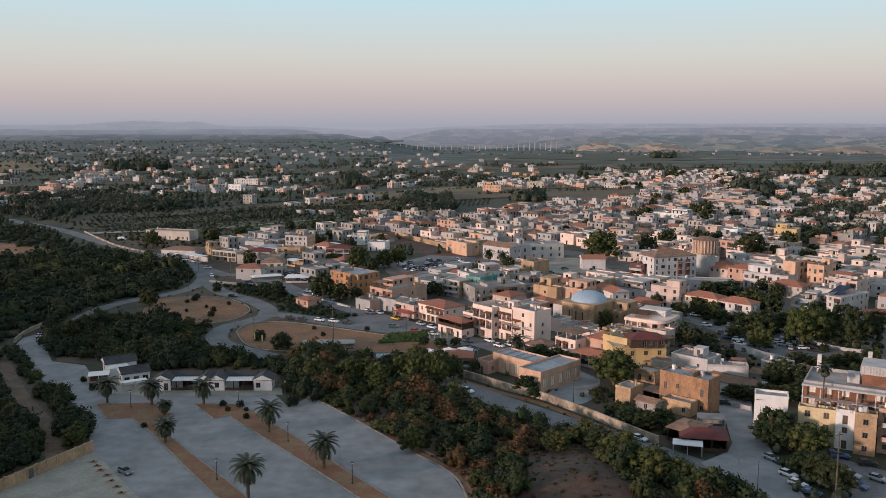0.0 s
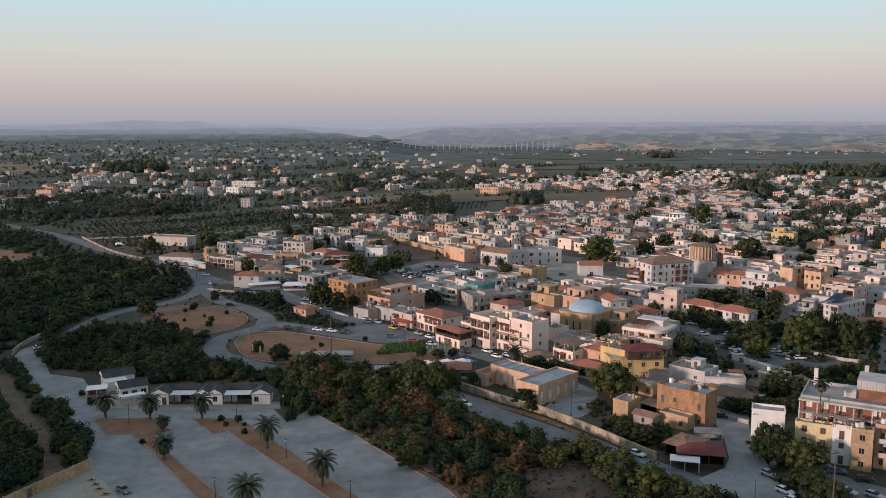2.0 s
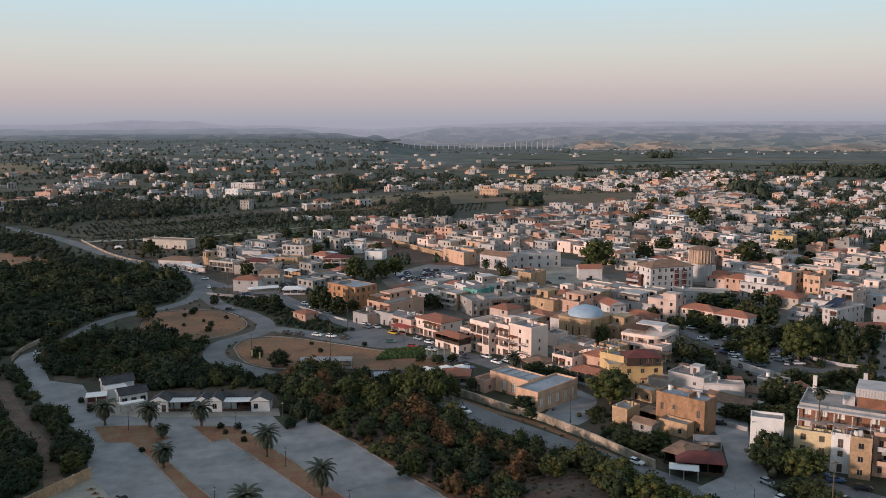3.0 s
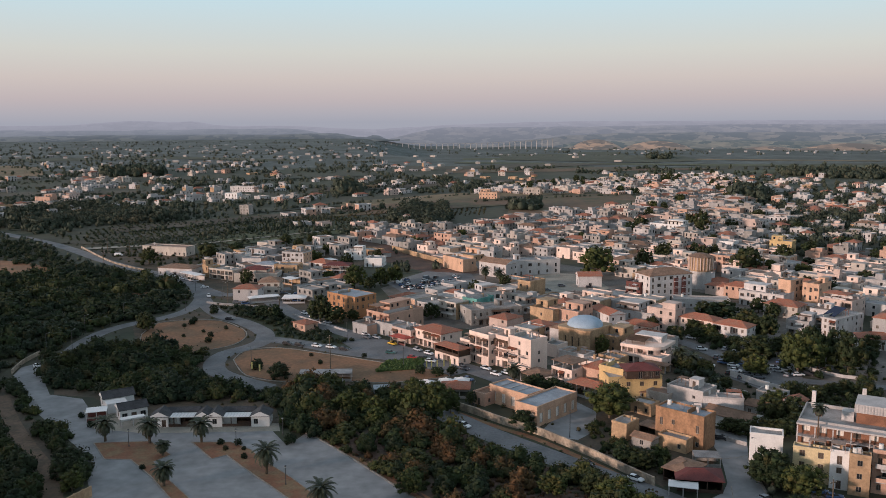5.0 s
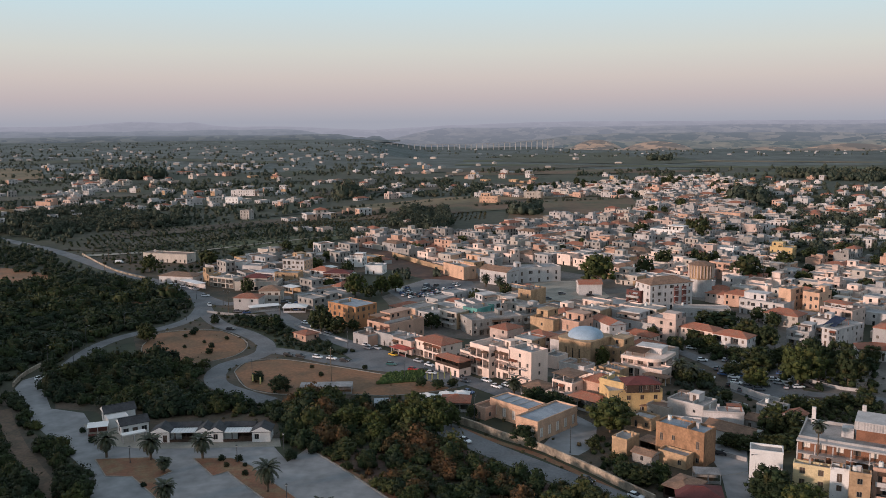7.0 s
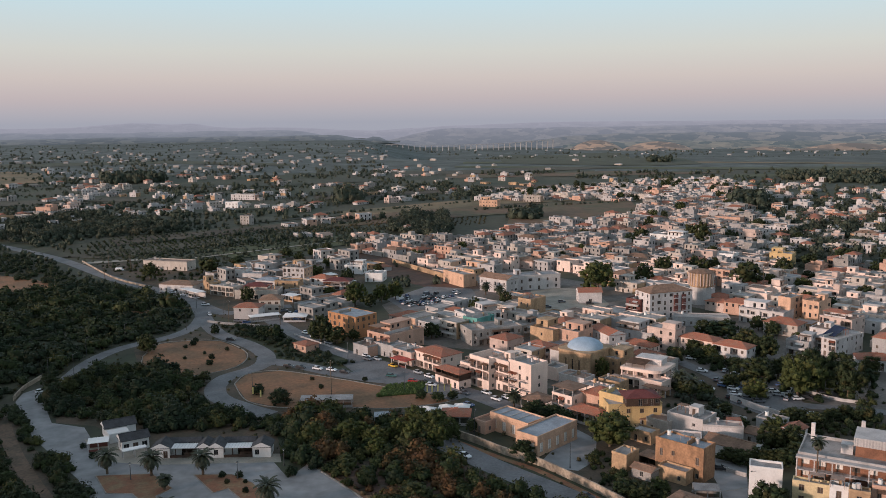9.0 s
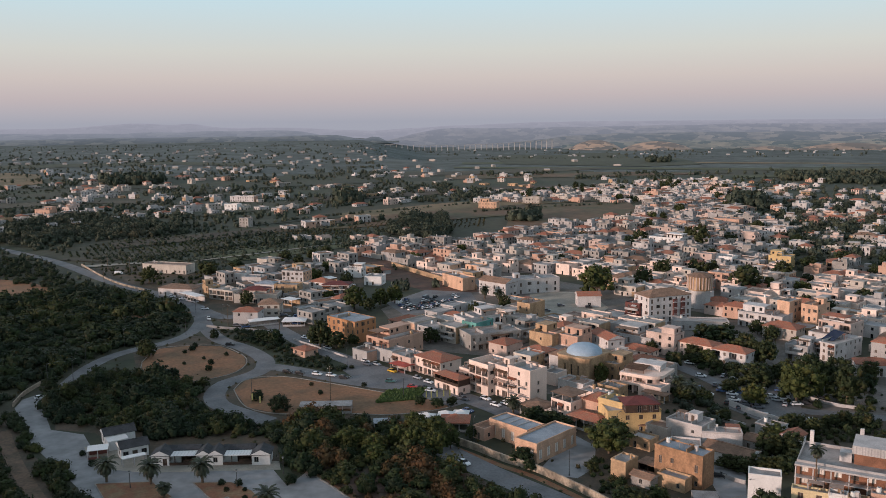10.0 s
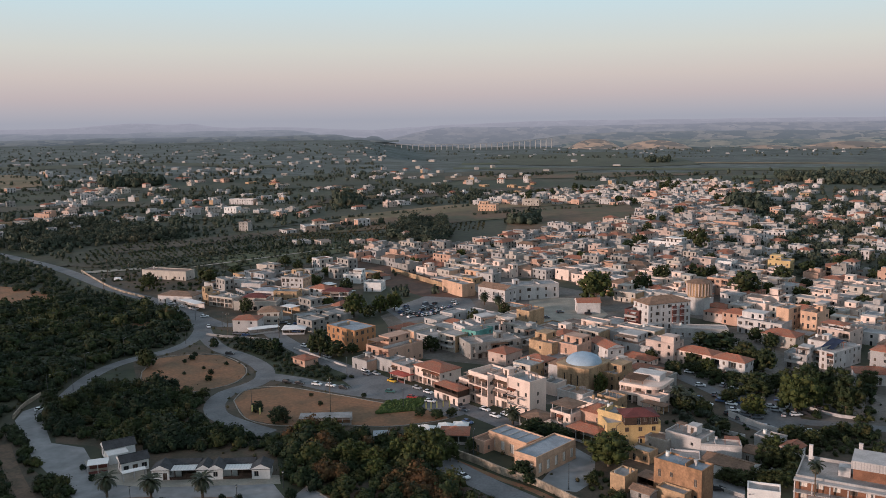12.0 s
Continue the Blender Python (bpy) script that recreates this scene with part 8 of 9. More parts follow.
def joined_town(spots, seed, low=False):
    """The farther houses of the town as one mesh: walls, window openings, terraces, parapets, stair huts, tiled roofs."""
    rng = random.Random(seed)
    V, F, S = [], [], []
    cols = ["white", "cream", "pale", "pink", "salmon", "grey"]
    mats = [WALLS[c] for c in cols] + [M_ROOF_W, M_ROOF, M_TILE, M_TILE_B, M_GLASS]
    def cuboid(m, x0, y0, z0, x1, y1, z1, side, top):
        n0 = len(V)
        V.extend(tuple(m @ Vector(p)) for p in ((x0, y0, z0), (x1, y0, z0), (x1, y1, z0), (x0, y1, z0), (x0, y0, z1), (x1, y0, z1), (x1, y1, z1), (x0, y1, z1)))
        for q in ((0, 1, 5, 4), (1, 2, 6, 5), (2, 3, 7, 6), (3, 0, 4, 7), (4, 5, 6, 7)):
            F.append(tuple(n0 + i for i in q))
        S.extend([side] * 4 + [top])
    for x, y, t, _ in spots:
        m = pose(x, y, ground_z(x, y) - 0.2, 0, 0, t)
        w, d, n = rng.uniform(9, 17) / 2, rng.uniform(7.5, 11) / 2, rng.choice((1, 1, 1, 1, 2) if low else (1, 1, 1, 2, 2, 2, 2, 3))
        h = n * 2.8 + rng.uniform(0, 0.6)
        c = rng.choices(range(6), (2, 5, 8, 4, 2, 5))[0]
        if rng.random() < 0.2:
            k = rng.choice((8, 8, 9))
            cuboid(m, -w, -d, 0, w, d, h, c, c)
            n0, o, r = len(V), 0.4, min(w, d)
            V.extend(tuple(m @ Vector(p)) for p in ((-w - o, -d - o, h), (w + o, -d - o, h), (w + o, d + o, h), (-w - o, d + o, h), (-w + r, 0, h + 1.8), (w - r + 0.1, 0, h + 1.8)))
            F.extend(tuple(n0 + i for i in q) for q in ((0, 1, 5, 4), (1, 2, 5), (2, 3, 4, 5), (3, 0, 4)))
            S.extend([k] * 4)
        else:
            cuboid(m, -w, -d, 0, w, d, h, c, rng.choice((6, 6, 7, 9)))
            for q in ((-w - 0.05, -d - 0.05, w + 0.05, -d + 0.25), (-w - 0.05, d - 0.25, w + 0.05, d + 0.05), (-w - 0.05, -d + 0.25, -w + 0.25, d - 0.25), (w - 0.25, -d + 0.25, w + 0.05, d - 0.25)):
                cuboid(m, q[0], q[1], h - 0.1, q[2], q[3], h + 0.6, c, c)
            if rng.random() < 0.22:
                sw, sx = w * rng.uniform(0.4, 0.65), rng.choice((-1, 1)) * w * 0.3
                cuboid(m, sx - sw, -d * 0.2, h, sx + sw, d * 0.9, h + 2.9, c, 6)
                if rng.random() < 0.5:
                    cuboid(m, sx - sw, -d * 0.85, h + 2.4, sx + sw, -d * 0.2, h + 2.55, 9, rng.choice((9, 8, 0)))
            elif rng.random() < 0.4:
                hx, hy = rng.uniform(-w / 2, w / 2), rng.uniform(-d / 2, d / 2)
                cuboid(m, hx - 1.8, hy - 2, h, hx + 1.8, hy + 2, h + 2.7, c, 6)
            for _ in range(rng.randrange(1, 5)):
                hx, hy, hs, hk = rng.uniform(-w * 0.85, w * 0.85), rng.uniform(-d * 0.85, d * 0.85), rng.uniform(0.3, 0.9), rng.choice((0, 0, 5, 2))
                cuboid(m, hx - hs, hy - hs, h - 0.05, hx + hs, hy + hs, h + rng.uniform(0.8, 1.7), hk, hk)
            if rng.random() < 0.5:
                hx = rng.uniform(-w * 0.5, w * 0.5)
                cuboid(m, hx - 0.12, -d + 0.3, h - 0.05, hx + 0.12, d - 0.3, h + rng.uniform(0.7, 1.6), c, c)
        for s in range(n):
            for side in range(4):
                L = w if side % 2 == 0 else d
                for k in range(int(L * 2 / 3.2)):
                    if rng.random() < 0.3:
                        continue
                    u = -L + 2 * L * (k + 0.5) / int(L * 2 / 3.2)
                    mm = m @ Matrix.Rotation(side * math.pi / 2, 4, "Z")
                    e = d if side % 2 == 0 else w
                    n0 = len(V)
                    z0, z1 = s * 3.1 + (0.9 if rng.random() < 0.7 else 0.2), s * 3.1 + 2.4
                    V.extend(tuple(mm @ Vector(p)) for p in ((u - 0.55, -e - 0.02, z0), (u + 0.55, -e - 0.02, z0), (u + 0.55, -e - 0.02, z1), (u - 0.55, -e - 0.02, z1)))
                    F.append((n0, n0 + 1, n0 + 2, n0 + 3))
                    S.append(10)
    tagged(raw("far_town", V, F, mats, slots=S), "crowded pale flat-roofed houses of the farther town", "houses", kind="stuff")


rng = random.Random(14)
for x, y, t, near in fill_town(T_WEST, 4, 330, skip=0.3, row=12.0):
    villa(x, y, t + rng.uniform(-12, 12), rng, True)
spots = fill_town(T_LOW, 3, 400, skip=0.05) + fill_town(T_MAIN, 5, 385, skip=0.08, row=8.8, alley=2.2) + fill_town(T_EAST, 6, 385, skip=0.25)
spots.sort(key=lambda q: q[0] ** 2 + q[1] ** 2)
rng = random.Random(8)
for x, y, t, near in spots[:198]:
    stock(x, y, t, near, rng)
joined_town(spots[198:], 9)
joined_town(fill_town(T_BAND, 7, 0, row=13.0, alley=6.0, skip=0.3), 10, True)
for p in [(-113.5, 487.3), (-104.5, 506.7), (-82.1, 472.7), (-71.8, 487.3), (-67.7, 531.8), (-55.0, 510.7), (-86.2, 550.0), (-70.5, 584.6), (-114.2, 554.7)]:
    veranda(p[0], p[1], -44 + rng.uniform(-10, 10), rng.uniform(7, 11), rng.uniform(5, 7), 3.2, rng.choice((M_TILE_B, M_ROOF, M_AWN)), "covered yard with a sheet roof in the town", rise=rng.choice((0, 0.6)), walls="tan")

# rooftop tanks and dishes
tank = thing("water_tank", 0, -30, 0, "pale plastic water tank on a roof", "water tank", "roof tanks", z=0)
put("shell", cyl(bmesh.new(), 0, 0, 0.1, 1.4, 0.6, 0.56, 10), M_LAMPGLASS, tank)
put("lid", cyl(bmesh.new(), 0, 0, 1.4, 1.5, 0.25, 0.2, 8), M_METAL, tank)
put("base", box(bmesh.new(), -0.6, -0.6, 0, 0.6, 0.6, 0.1), WALLS["grey"], tank)
rng = random.Random(77)
first = True
for ob in [o for o in scene.collection.objects if o.parent is None and o.name.startswith(("house", "town_house"))]:
    roofs = [c for c in ob.children if c.name.startswith("roof") and len(c.data.polygons) == 6]
    if roofs and ob.location.y < 520 and rng.random() < 0.32:
        bb = [Vector(c) for c in roofs[0].bound_box]
        q = ob.matrix_basis @ Vector((bb[0].x * rng.uniform(0.5, 0.8), bb[6].y * rng.uniform(0.3, 0.8), bb[6].z))
        if first:
            tank.matrix_basis = Matrix.Translation(q)
            first = False
        else:
            copy_thing(tank, Matrix.Translation(q))


# ---- far plain ----
def belt(n, seed, y0, y1, a0, a1, cl=0.1, out=None):
    """Spots spread over a stretch of the plain, bunched into hamlets."""
    rng = random.Random(seed)
    res = []
    while len(res) < n:
        y = math.exp(rng.uniform(math.log(y0), math.log(y1)))
        x = y * rng.uniform(a0, a1)
        if noise.noise((x * 0.006, y * 0.006, seed)) < cl or on_road(x, y, 8) or any(abs(x - q[0]) < 9 and abs(y - q[1]) < 9 for q in res):
            continue
        if any(inside(x, y, p) for p in (T_MAIN, T_LOW, T_WEST, T_EAST, T_BAND, *CLEAR)):
            continue
        res.append((x, y))
    return res


rng = random.Random(31)
for x, y in belt(100, 2, 760, 1707, -0.53, -0.01, 0.1) + belt(26, 3, 1040, 1500, -0.04, 0.20, 0.0) + belt(80, 4, 601, 1250, 0.22, 0.55, -0.2):
    villa(x, y, rng.choice((-44, 46)) + rng.uniform(-25, 25), rng)


joined_town([(x, y, rng.choice((-44, 46)) + rng.uniform(-20, 20), False) for x, y in belt(95, 14, 600, 1080, 0.24, 0.56, -0.25)], 15, True)


joined_town([(x, y, rng.choice((-44, 46)) + rng.uniform(-20, 20), False) for x, y in belt(120, 17, 700, 1500, -0.52, -0.04, 0.12)], 18, True)


def far_hamlets(spots, name, material, top, label, seed):
    """Far houses as one mesh: walls and roofs."""
    rng = random.Random(seed)
    V, F, S = [], [], []
    for x, y in spots:
        a, w, d, h = rng.uniform(0, 3.14), rng.uniform(3.5, 7), rng.uniform(3.5, 5), rng.uniform(2.8, 5)
        c, s = math.cos(a), math.sin(a)
        n0 = len(V)
        z = ground_z(x, y)
        for hz in (-1, h):
            for px, py in ((-w, -d), (w, -d), (w, d), (-w, d)):
                V.append((x + px * c - py * s, y + px * s + py * c, z + hz))
        V += [(x - w * 0.6 * c, y - w * 0.6 * s, z + h * 1.25), (x + w * 0.6 * c, y + w * 0.6 * s, z + h * 1.25)]
        F += [(n0, n0 + 1, n0 + 5, n0 + 4), (n0 + 1, n0 + 2, n0 + 6, n0 + 5), (n0 + 2, n0 + 3, n0 + 7, n0 + 6), (n0 + 3, n0, n0 + 4, n0 + 7)]
        F += [(n0 + 4, n0 + 5, n0 + 9, n0 + 8), (n0 + 6, n0 + 7, n0 + 8, n0 + 9), (n0 + 5, n0 + 6, n0 + 9), (n0 + 7, n0 + 4, n0 + 8)]
        S += [0] * 4 + [1] * 4
    ob = raw(name, V, F, [material, top], slots=S)
    tagged(ob, label, "houses", kind="stuff")


far_hamlets(belt(110, 5, 1570, 3141, -0.55, -0.06, 0.05), "far_houses", WALLS["grey"], WALLS["pale"], "scattered pale houses across the far plain", 1)
far_hamlets(belt(45, 6, 1570, 3005, -0.55, -0.07, -0.1), "far_houses", WALLS["pale"], M_TILE_B, "scattered tiled houses across the far plain", 2)
far_hamlets(belt(16, 7, 1400, 2000, -0.04, 0.24, -0.1), "far_houses", WALLS["cream"], WALLS["pale"], "scattered pale farmhouses by the valley's edge", 3)
far_hamlets(belt(40, 8, 3141, 3900, 0.04, 0.51, -0.2), "far_houses", WALLS["pale"], WALLS["pale"], "tiny pale farms in the far valley", 4)


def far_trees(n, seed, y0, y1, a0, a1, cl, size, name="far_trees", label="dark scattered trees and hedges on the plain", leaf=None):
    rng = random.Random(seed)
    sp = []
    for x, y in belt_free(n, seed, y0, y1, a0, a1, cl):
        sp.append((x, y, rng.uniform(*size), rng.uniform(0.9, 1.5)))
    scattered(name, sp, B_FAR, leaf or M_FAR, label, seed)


def belt_free(n, seed, y0, y1, a0, a1, cl):
    rng = random.Random(seed)
    res = []
    tries = 0
    while len(res) < n and tries < n * 30:
        tries += 1
        y = math.exp(rng.uniform(math.log(y0), math.log(y1)))
        x = y * rng.uniform(a0, a1)
        if noise.noise((x * 0.009, y * 0.009, seed * 3.3)) < cl or on_road(x, y, 5):
            continue
        if any(inside(x, y, p) for p in (T_MAIN, T_LOW, T_WEST, T_EAST, T_BAND, *CLEAR)):
            continue
        res.append((x, y))
    return res


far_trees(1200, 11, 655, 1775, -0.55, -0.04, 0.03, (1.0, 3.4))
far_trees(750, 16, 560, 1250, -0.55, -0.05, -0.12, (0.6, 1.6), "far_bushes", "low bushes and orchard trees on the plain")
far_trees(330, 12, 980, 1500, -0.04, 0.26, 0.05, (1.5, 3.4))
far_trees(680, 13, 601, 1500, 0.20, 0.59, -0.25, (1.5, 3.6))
far_trees(1100, 14, 1400, 3700, -0.59, -0.06, 0.0, (1.4, 4.0), "far_trees", "trees on the far plain, haze put into their grey-green leaves", M_HAZE_LEAVES)
far_trees(420, 15, 2500, 3900, -0.04, 0.59, 0.1, (2, 5), "far_trees", "trees in the valley, haze put into their grey-green leaves", M_HAZE_LEAVES)


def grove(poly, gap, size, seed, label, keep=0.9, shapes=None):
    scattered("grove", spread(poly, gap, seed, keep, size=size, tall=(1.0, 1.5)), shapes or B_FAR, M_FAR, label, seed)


grove([(-45.2, 737.6), (-34.9, 838.2), (3.3, 850.5), (10.1, 737.6), (2.7, 690.0), (-29.5, 705.0)], 6, (3.5, 5.5), 21, "dark pine grove between fields", 0.9, B_MID)
grove([(-129.7, 1085.2), (-101.5, 1085.2), (-89.3, 988.3), (-118.2, 988.3)], 7, (5, 8), 22, "dark tall trees beside farmland")
grove([(-396.4, 737.6), (-395.1, 838.2), (-364.6, 883.8), (-231.9, 783.7), (-223.2, 737.6), (-290.3, 712.9), (-319.5, 675.6), (-346.0, 642.2)], 8, (3.5, 5.5), 23, "dark belt of trees on the plain", 0.8, B_MID)
grove([(530.5, 1373.5), (673.9, 1326.1), (711.4, 1281.7), (646.5, 1163.9), (557.8, 1200.9), (503.6, 1281.7)], 9, (4, 6.5), 24, "long dark row of trees at the plateau's edge")
grove([(325.6, 970.8), (366.8, 988.3), (338.2, 905.9), (304.1, 905.9)], 7, (5, 8), 25, "dark clump of large trees in the town")
grove([(-251.2, 635.9), (-164.0, 690.0), (-46.8, 764.4), (-38.7, 705.0), (-94.1, 642.2), (-153.8, 612.1), (-206.1, 600.8)], 6, (0.8, 1.4), 26, "rows of small olive trees", 0.8)
grove([(68.8, 838.2), (97.4, 850.5), (94.8, 804.3), (65.2, 793.9)], 7, (4, 6), 27, "dark clump of trees beside the town")
grove([(-554.9, 1442.1), (-506.7, 1479.0), (-430.8, 1373.5), (-445.3, 1311.0), (-504.8, 1311.0)], 12, (6, 9), 28, "dark clump of tall trees on the plain")
grove([(-213.6, 720.9), (-151.5, 764.4), (-78.6, 838.2), (-63.3, 783.7), (-132.1, 712.9), (-195.9, 675.6)], 7, (0.9, 1.5), 29, "olive orchard on the plain", 0.75)
grove([(442.7, 1870.5), (497.2, 1870.5), (473.0, 1779.2), (421.2, 1779.2)], 12, (5, 8), 30, "small dark wood beyond the town")
grove([(-38.6, 472.7), (-22.3, 531.8), (5.4, 514.8), (-21.1, 500.7)], 7, (2, 3.4), 32, "scattered bushes on the red field", 0.5)
grove([(319.8, 838.2), (381.6, 746.3), (273.7, 531.8), (260.4, 554.7), (264.5, 635.9)], 11, (1.8, 3.2), 33, "garden trees between villas", 0.3)
grove([(80.5, 350.5), (91.5, 330.7), (97.3, 281.8), (87.6, 275.0), (81.4, 300.5)], 7, (1.6, 2.6), 34, "garden bushes between houses", 0.5, B_MID)
scattered("scrub", spread([(-73.4, 377.1), (-69.7, 391.8), (-55.6, 374.8), (-33.7, 352.6), (-39.3, 344.3), (-59.6, 353.6), (-68.8, 359.0)], 3.0, 35, 0.85, size=(0.8, 1.7)), B_MID, M_BUSH_D, "low bushes on the bank by the street", 35)
scattered("scrub", spread([(-109.1, 421.6), (-94.5, 415.9), (-73.3, 404.9), (-71.0, 384.3), (-78.7, 378.3), (-89.2, 391.8), (-103.4, 407.6)], 3.2, 36, 0.85, size=(1.0, 2.0)), B_MID, M_BUSH_D, "hedge bushes below the restaurant", 36)
NEAR = [(-262.6, 472.7), (-138.2, 472.7), (-85.2, 424.5), (-17.5, 312.8), (21.9, 281.8), (60.9, 216.5), (70.3, 200.7), (57.3, 161.6), (12.8, 160.9), (-36.9, 245.1), (-48.9, 256.3), (-95.0, 281.8), (-142.6, 312.8), (-175.9, 312.8)]
scattered("weeds", spread(NEAR, 4.8, 51, 0.55, size=(0.35, 0.9), pad=0.6, avoid=(ASPHALT, DRY_A, DRY_B, MOUND)), B_FAR, M_WEED, "dry weeds and low tufts on open ground", 51)
scattered("weeds", spread(DRY_B, 5.0, 52, 0.14, size=(0.2, 0.45), pad=0.6), B_FAR, M_DEAD, "dry tufts on the brown field", 52)
scattered("weeds", spread(DRY_A, 5.0, 53, 0.16, size=(0.2, 0.5), pad=0.6), B_FAR, M_DEAD, "dry tufts inside the road's bend", 53)
for i, pts in enumerate(([(-339.1, 661.8), (-295.5, 623.8), (-262.3, 589.9), (-219.6, 536.3), (-184.4, 506.7)], [(-261.2, 661.8), (-218.1, 690.0), (-171.2, 720.9), (-111.6, 764.4), (-55.2, 815.2)], [(-181.2, 623.8), (-138.7, 655.1), (-82.9, 690.0), (-44.7, 729.1)], [(-232.9, 737.6), (-185.9, 783.7), (-124.0, 850.5), (-49.5, 905.9), (48.8, 988.3)],
                         [(-493.8, 921.4), (-434.2, 1006.4), (-324.9, 953.8), (-238.0, 1006.4)], [(-209.3, 883.8), (-136.5, 937.3), (-43.4, 1044.5), (55.7, 1128.9)], [(32.2, 883.8), (105.5, 921.4), (195.9, 953.8)], [(-618.5, 1128.9), (-544.2, 1226.7), (-354.7, 1128.9), (-226.0, 1226.7), (-65.4, 1200.9)])):
    hedge = []
    hr = random.Random(i)
    for q in spline(pts, 5.0):
        if hr.random() < 0.75 and not on_road(q.x, q.y, 1):
            hedge.append((q.x + hr.uniform(-2, 2), q.y + hr.uniform(-2, 2), hr.uniform(1.2, 2.6), hr.uniform(0.8, 1.3)))
    scattered("hedge", hedge, B_FAR, M_FAR, "dark hedge line between fields", 60 + i)
scattered("scrub", spread([(46.5, 250.5), (55.3, 237.3), (63.3, 225.3), (56.4, 210.3), (49.7, 218.6), (41.3, 229.9)], 3.4, 71, 0.7, size=(1.0, 1.9)), B_NEAR, M_BUSH, "green bushes behind the stone wall", 71)
mixed("scrub", spread([(52.0, 281.8), (72.9, 275.0), (72.8, 261.0), (53.1, 258.6), (46.0, 268.5)], 3.6, 75, 0.5, size=(0.9, 1.8)), B_MID, ((M_BUSH, "deep green", 0.6), (M_OLIVE, "olive-green", 0.4)), "bushes in a dusty yard", 75)
scattered("scrub", spread([(82.0, 240.9), (89.8, 237.8), (104.8, 245.1), (117.1, 275.0), (105.4, 268.5), (91.2, 246.2)], 4.2, 72, 0.75, size=(1.4, 2.6)), B_NEAR, M_TREE, "leafy gardens between the white houses", 72)
scattered("scrub", spread([(88.3, 335.4), (98.9, 326.1), (100.9, 292.8), (94.6, 285.4), (84.5, 304.5)], 4.2, 73, 0.7, size=(1.4, 2.4)), B_NEAR, M_TREE, "leafy gardens behind the villa", 73)
scattered("scrub", spread([(100.2, 372.4), (118.3, 345.3), (127.6, 321.5), (115.9, 312.8), (103.9, 335.4), (94.4, 350.5)], 4.4, 74, 0.75, size=(1.4, 2.6)), B_NEAR, M_TREE, "hedges below the villa terrace", 74)
grove([(77.1, 204.5), (85.4, 204.5), (84.5, 175.0), (82.8, 154.8), (73.2, 154.8)], 5, (1.4, 2.4), 37, "roadside bushes by the parking yard", 0.7)


def viaduct():
    """A motorway viaduct over the valley: tall piers, deck, parapet."""
    ob = thing("viaduct", 0, 3900, 0, "long pale concrete viaduct on tall piers across the valley", "viaduct", z=0)
    ob.matrix_basis = Matrix()
    def rise(t):
        return -1 - 9 * math.sin(math.pi * t) + 11 * t * t
    deck = bmesh.new()
    for i in range(31):
        t = i / 30
        x, y = -240 + 760 * t, 3900 + 120 * t * t
        z = rise(t)
        g = ground_z(x, y) - 8
        if z - 3 - g > 2:
            pb = bmesh.new()
            box(pb, x - 1.5, y - 3, g, x + 1.5, y + 3, z - 3)
            box(pb, x - 1.9, y - 5, z - 4.2, x + 1.9, y + 5, z - 3)
            put("pier", pb, WALLS["pale"], ob)
        if i < 30:
            t2 = (i + 1) / 30
            x2, y2, z2 = -240 + 760 * t2, 3900 + 120 * t2 * t2, rise(t2)
            v = [deck.verts.new(p) for p in ((x, y - 6, z - 1.3), (x, y - 6, z), (x2, y2 - 6, z2), (x2, y2 - 6, z2 - 1.3), (x, y + 6, z - 1.3), (x, y + 6, z), (x2, y2 + 6, z2), (x2, y2 + 6, z2 - 1.3))]
            for q in ((0, 3, 2, 1), (1, 2, 6, 5), (4, 5, 6, 7), (0, 4, 7, 3)):
                deck.faces.new([v[k] for k in q])
    put("deck", deck, WALLS["pale"], ob)


viaduct()

for x, y, h, w in ((103.8, 363.4, 7, 8), (107.1, 357.9, 8, 9), (111.2, 350.5, 7, 9), (130.0, 359.0, 12, 14), (134.5, 350.5, 12, 13), (120.0, 350.5, 8, 9), (133.6, 326.1, 10, 11), (140.7, 319.7, 15, 14), (148.2, 312.8, 15, 13),
                   (166.2, 326.1, 9, 10), (151.3, 386.8, 8, 9), (156.0, 370.1, 7, 8), (95.4, 281.8, 5, 6), (113.9, 271.7, 7, 9), (105.3, 263.5, 7, 9), (97.4, 256.3, 7, 9), (65.0, 234.8, 5, 7), (54.9, 281.8, 6, 8)):
    tree(x, y, h, w, "warm" if int(x) % 3 == 0 else "dark")
for i, p in enumerate([(114.4, 327.0), (119.0, 330.7), (120.1, 321.5), (121.1, 314.5), (126.7, 312.8), (127.4, 307.8), (130.5, 298.1), (105.2, 295.0), (111.8, 285.4), (116.5, 280.5), (103.8, 350.5), (112.3, 344.3), (138.6, 302.9), (111.9, 332.6)]):
    car(p[0], p[1], (-30, 60, -28, 62)[i % 4], ("white", "black", "grey", "silver", "blue")[i % 5])

for x, y, h, w in ((138.2, 531.8, 15, 14), (139.7, 635.9, 13, 12), (175.5, 725.0, 13, 13), (114.7, 686.3, 9, 10), (162.7, 531.8, 12, 12), (209.1, 521.1, 14, 15), (238.6, 554.7, 11, 13), (266.0, 566.8, 12, 14), (219.9, 651.8, 12, 13), (235.9, 850.5, 13, 14),
                   (271.0, 651.8, 10, 12), (267.7, 725.0, 11, 13), (75.0, 651.8, 8, 9), (40.9, 651.8, 8, 10), (13.7, 579.4, 8, 9), (148.6, 397.0, 8, 10), (198.3, 431.9, 9, 10), (226.9, 455.6, 10, 12), (82.0, 579.4, 9, 10)):
    tree(x, y, h, w, "dark")

